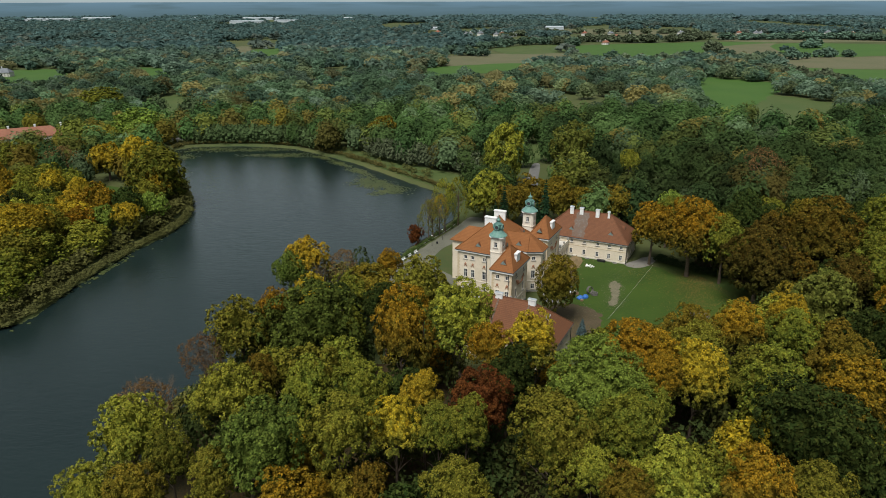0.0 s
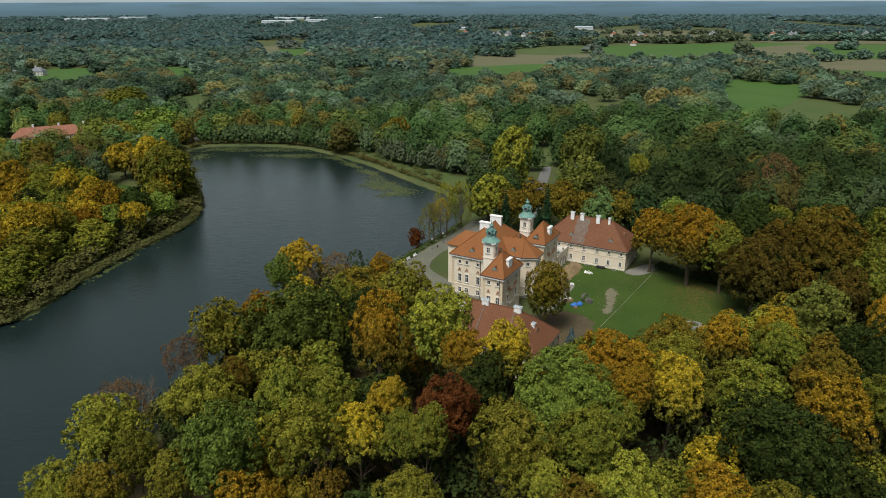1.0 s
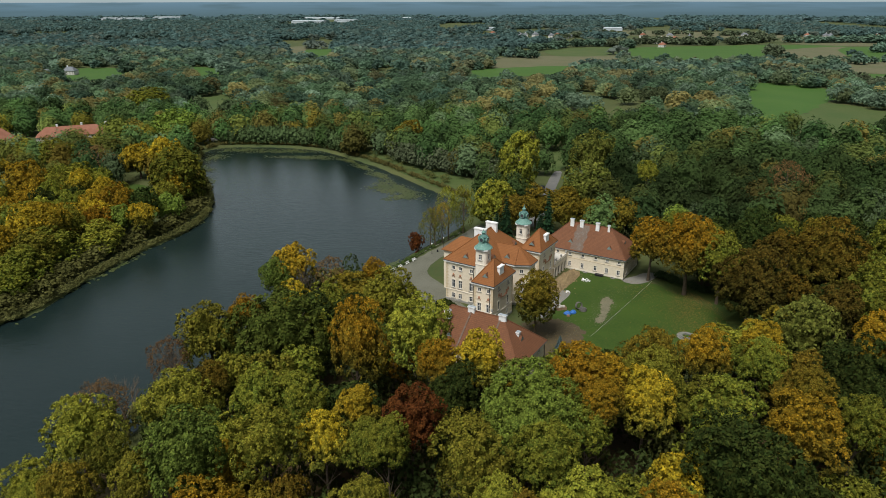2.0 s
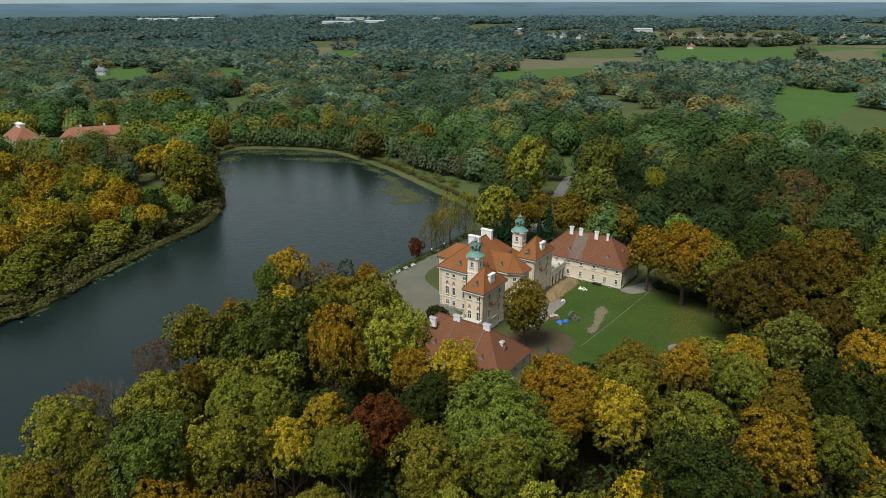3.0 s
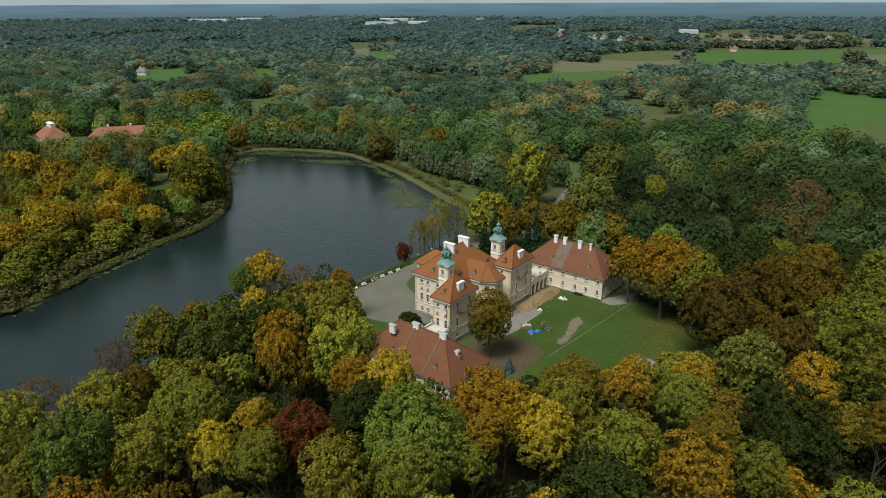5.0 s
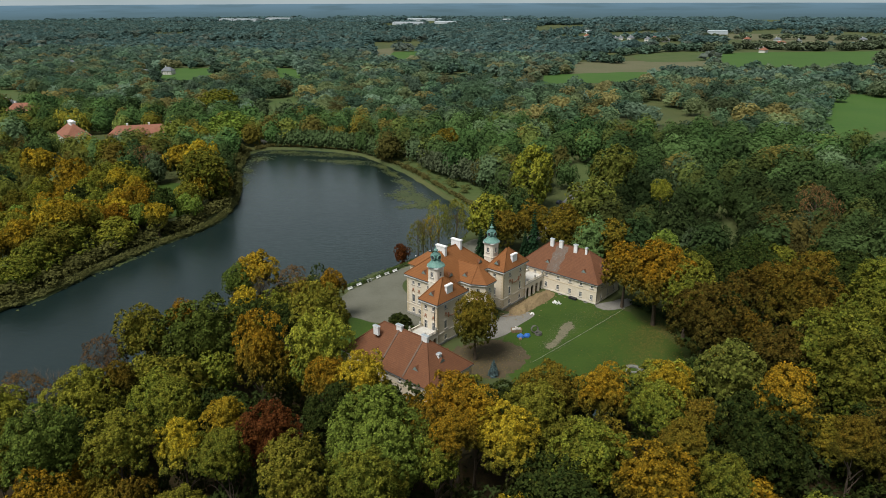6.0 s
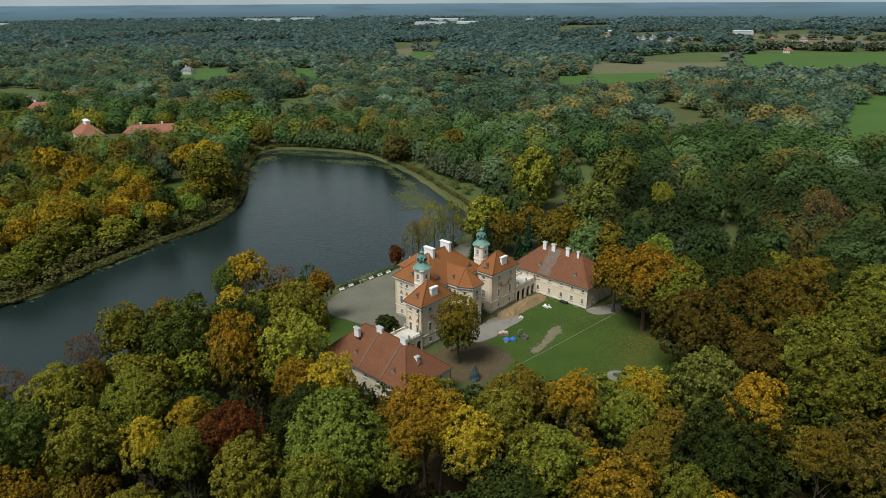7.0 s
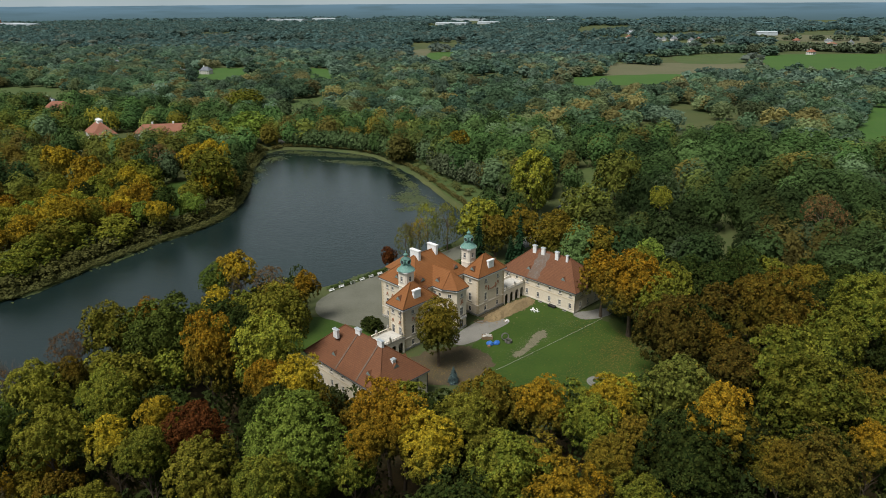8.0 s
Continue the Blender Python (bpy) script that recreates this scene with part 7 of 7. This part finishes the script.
# ---- houses across the lake and in the village ----
def house(x, y, turn, lx, ly, h, roof, label, rise=0.8, wing=0.0, stacks=1):
    p = new("house")
    p.matrix_basis = pose(x, y, 0, 0, 0, turn)
    tagged(p, label, "house")
    c = [(-lx / 2, -ly / 2), (lx / 2, -ly / 2), (lx / 2, ly / 2), (-lx / 2, ly / 2)]
    runs = []
    for k in range(4):
        a, b = c[k], c[(k + 1) % 4]
        d = math.dist(a, b)
        n = max(1, int(d / 3.2))
        runs.append((a, b, [(d * (j + 0.5) / n, 1.0, z, z + 1.3) for j in range(n) for z in ([1.0] if h < 4.6 else [1.0, h - 1.9])]))
    far_off = y > 800
    walls(p, "wall", runs, 0, h, RENDERED, plain=far_off)
    for a, b, holes in runs if far_off else ():
        for q in holes:
            way = Vector((b[0] - a[0], b[1] - a[1], 0)).normalized()
            m = Matrix.Translation((a[0] + way.x * q[0], a[1] + way.y * q[0], q[2])) @ Matrix.Rotation(math.atan2(way.y, way.x), 4, "Z")
            shared("window", window_meshes(1.0, 1.3, False)[1], p, m)
    e = 0.5
    top = h + rise * (ly / 2 + e)
    base = [(-lx / 2 - e, -ly / 2 - e, h), (lx / 2 + e, -ly / 2 - e, h), (lx / 2 + e, ly / 2 + e, h), (-lx / 2 - e, ly / 2 + e, h)]
    q = min(lx * 0.3, ly * 0.5)
    solid_roof(p, "roof", base, [(-lx / 2 - e + q, 0, top), (lx / 2 + e - q, 0, top)], [(0, 1, 5, 4), (1, 2, 5), (2, 3, 4, 5), (3, 0, 4)], roof)
    for k in range(stacks):
        chimney(p, -lx * 0.2 + k * lx * 0.35, 0.4, top - 1.2, top + 1.3, 1.1, 1.1)
    return p


house(-288, 376, -35, 25, 15, 7.5, REDROOF, "old cream house with red roof and white gable", 0.95, stacks=2)
linked("gable_stack", boxed((-4.2, 4.2, -1.4, 1.4, 9.0, 15.6), (-4.5, 4.5, -1.7, 1.7, 15.6, 16.2), bevel=0.05), WHITE, bpy.data.objects["house"], "broad white gable stack")
house(-258, 404, 30, 40, 12, 5.0, REDROOF, "long low white house with red roof across the lake", 0.8, stacks=3)
house(-402, 448, 20, 22, 16, 7.5, REDROOF, "two-storey house with faded red roof in the woods", 0.8)
house(-424, 590, 30, 16, 12, 5.0, GREYROOF, "house with dark grey roof in the woods", 0.9)
house(-520, 755, 10, 26, 14, 4.0, GREYROOF, "long house with grey roof by the field", 0.7)
house(352, 588, 25, 14, 11, 4.5, GREYROOF, "house with grey roof at the wood's edge", 0.8)
house(284, 434, 35, 15, 11, 6.0, GREYROOF, "white house with dark roof among trees", 0.9)
house(-470, 500, 0, 14, 10, 4.0, GREYROOF, "low house with brown-grey roof in the woods", 0.7)
g = random.Random(77)
VILLAGE = [(-716, 842), (-680, 848), (-740, 880), (-505, 790), (49, 1680), (83, 1679), (115, 1653), (133, 1678), (146, 1627), (161, 1652), (319, 1674), (323, 1447), (392, 1672), (305, 1339), (376, 1574), (713, 1718),
           (747, 1717), (745, 1664), (924, 1713), (942, 1659), (-857, 782), (-900, 980), (-870, 1020), (350, 1500), (341, 1562), (410, 1600), (60, 1720), (200, 1700), (265, 1690), (-30, 1760), (560, 1700), (860, 1690)]
for x, y in VILLAGE:
    far = house(x + g.uniform(-8, 8), y + g.uniform(-8, 8), g.uniform(0, 90), g.uniform(12, 20), g.uniform(9, 13), g.uniform(4, 6.5), g.choice([REDROOF, GREYROOF, GREYROOF]),
                "village house with pitched roof beyond the fields", g.uniform(0.6, 0.9))
    far["group"] = "village houses"


def shed(x, y, turn, lx, ly, h, label):
    p = new("warehouse")
    p.matrix_basis = pose(x, y, 0, 0, 0, turn)
    tagged(p, label, "warehouse", "warehouses")
    part("wall", boxed((-lx / 2, lx / 2, -ly / 2, ly / 2, 0, h), bevel=0.3), SHED, p)
    bm = bmesh.new()
    n = max(2, int(lx / 40))
    for k in range(n):
        x0, x1 = -lx / 2 + k * lx / n, -lx / 2 + (k + 1) * lx / n
        v = [bm.verts.new(q) for q in ((x0, -ly / 2 - 0.5, h + 0.01), (x1 - 0.4, -ly / 2 - 0.5, h + 0.01), (x1 - 0.4, 0, h + 2.2), (x0, 0, h + 2.2), (x0, ly / 2 + 0.5, h + 0.01), (x1 - 0.4, ly / 2 + 0.5, h + 0.01))]
        for f in ((0, 1, 2, 3), (3, 2, 5, 4), (0, 3, 4), (1, 5, 2)):
            bm.faces.new([v[j] for j in f])
    part("roof", bm, SHED, p, "pale sheet-metal roof")
    return p


for x, y, lx, ly, h in HALLS:
    shed(x, y, g.uniform(-6, 6), lx, ly, h, "long white warehouse far beyond the woods")
# small footbridge where the stream leaves the lake
ob = linked("footbridge", boxed((-8, 8, -1.2, 1.2, 1.0, 1.3), (-8, 8, -1.25, -1.15, 1.3, 2.2), (-8, 8, 1.15, 1.25, 1.3, 2.2), (-5, -4.5, -1, 1, -1.4, 1.0), (4.5, 5, -1, 1, -1.4, 1.0)), STONE)
ob.matrix_basis = pose(-163, 412, 0, 0, 0, 10)
tagged(ob, "low grey footbridge at the far end of the lake", "bridge")


def mast(x, y, h):
    """A tall chimney banded in red and white, far off."""
    p = new("factory_chimney")
    p.matrix_basis = pose(x, y, 0)
    tagged(p, "tall red and white banded factory chimney far away", "chimney")
    for k in range(6):
        part("band", lathe(bmesh.new(), [(6.5 - 0.6 * k, h * k / 6), (5.9 - 0.6 * k, h * (k + 1) / 6)], 14), REDROOF if k % 2 else SHED, p)
    return p


mast(-2330, 1990, 84)
for x, y, lx in [(-2270, 2000, 130), (-2150, 1950, 105)]:
    shed(x, y, 0, lx, 60, 16, "long white factory hall beside a far chimney")


# ---- fallen leaves and loose soil ----
def scatter(name, spots, seed, size, z, material, label, category):
    """Small flakes strewn in soft-edged patches: centre, spread both ways, turn and number."""
    g = np.random.default_rng(seed)
    v = []
    for x, y, sx, sy, turn, count in spots:
        d = g.normal(size=(count, 2)) * np.array([sx, sy])
        c, s = math.cos(turn), math.sin(turn)
        p = np.stack([x + d[:, 0] * c - d[:, 1] * s, y + d[:, 0] * s + d[:, 1] * c], -1)
        a, r = g.uniform(0, 6.28, count), size * g.uniform(0.5, 1.4, count)
        for k in range(4):
            v.append(np.stack([p[:, 0] + r * np.cos(a + k * 1.57), p[:, 1] + r * np.sin(a + k * 1.57) * 0.7, z + g.uniform(0, 0.04, count)], -1))
    v = np.concatenate([np.stack(v[k:k + 4], 1).reshape(-1, 3) for k in range(0, len(v), 4)])
    on = inside(GROUNDS + [], v[::4, 0], v[::4, 1])
    v = v.reshape(-1, 4, 3)[on].reshape(-1, 3)
    return tagged(new(name, mesh_of(name, v, quads(len(v) // 4), material)), label, category, kind="stuff")


FALLEN = surface("fallen_leaves", (0.122, 0.084, 0.020), (0.173, 0.119, 0.027), (0.079, 0.062, 0.018), big=0.5, fine=3, bump=0.2)
scatter("fallen_leaves", [(80, 192, 7, 4, 0.9, 2200), (76, 178, 6, 8, 0.0, 1600), (72, 164, 7, 6, 0.4, 900), (64, 198, 6, 4, -0.6, 350), (31, 162, 5, 4, 0, 500)], 611, 0.15, 0.075, FALLEN, "brown fallen leaves strewn over the lawn", "leaves")
scatter("dug_clods", [(41.5, 205, 1.9, 5.6, -0.5, 260), (37.5, 196, 1.8, 2.6, -0.5, 120)], 613, 0.3, 0.07, SAND, "clods of dug sand fallen round the earth heaps", "soil")
scatter("loose_soil", [(52.2, 187, 1.8, 4.0, -0.3, 420), (49.5, 177, 1.6, 2.2, -0.5, 260), (38, 170, 3.5, 3.0, 0.3, 300), (57, 198, 2.5, 4.5, -0.9, 160)], 612, 0.12, 0.068, BARE, "crumbs of sandy soil trodden into the grass", "soil")
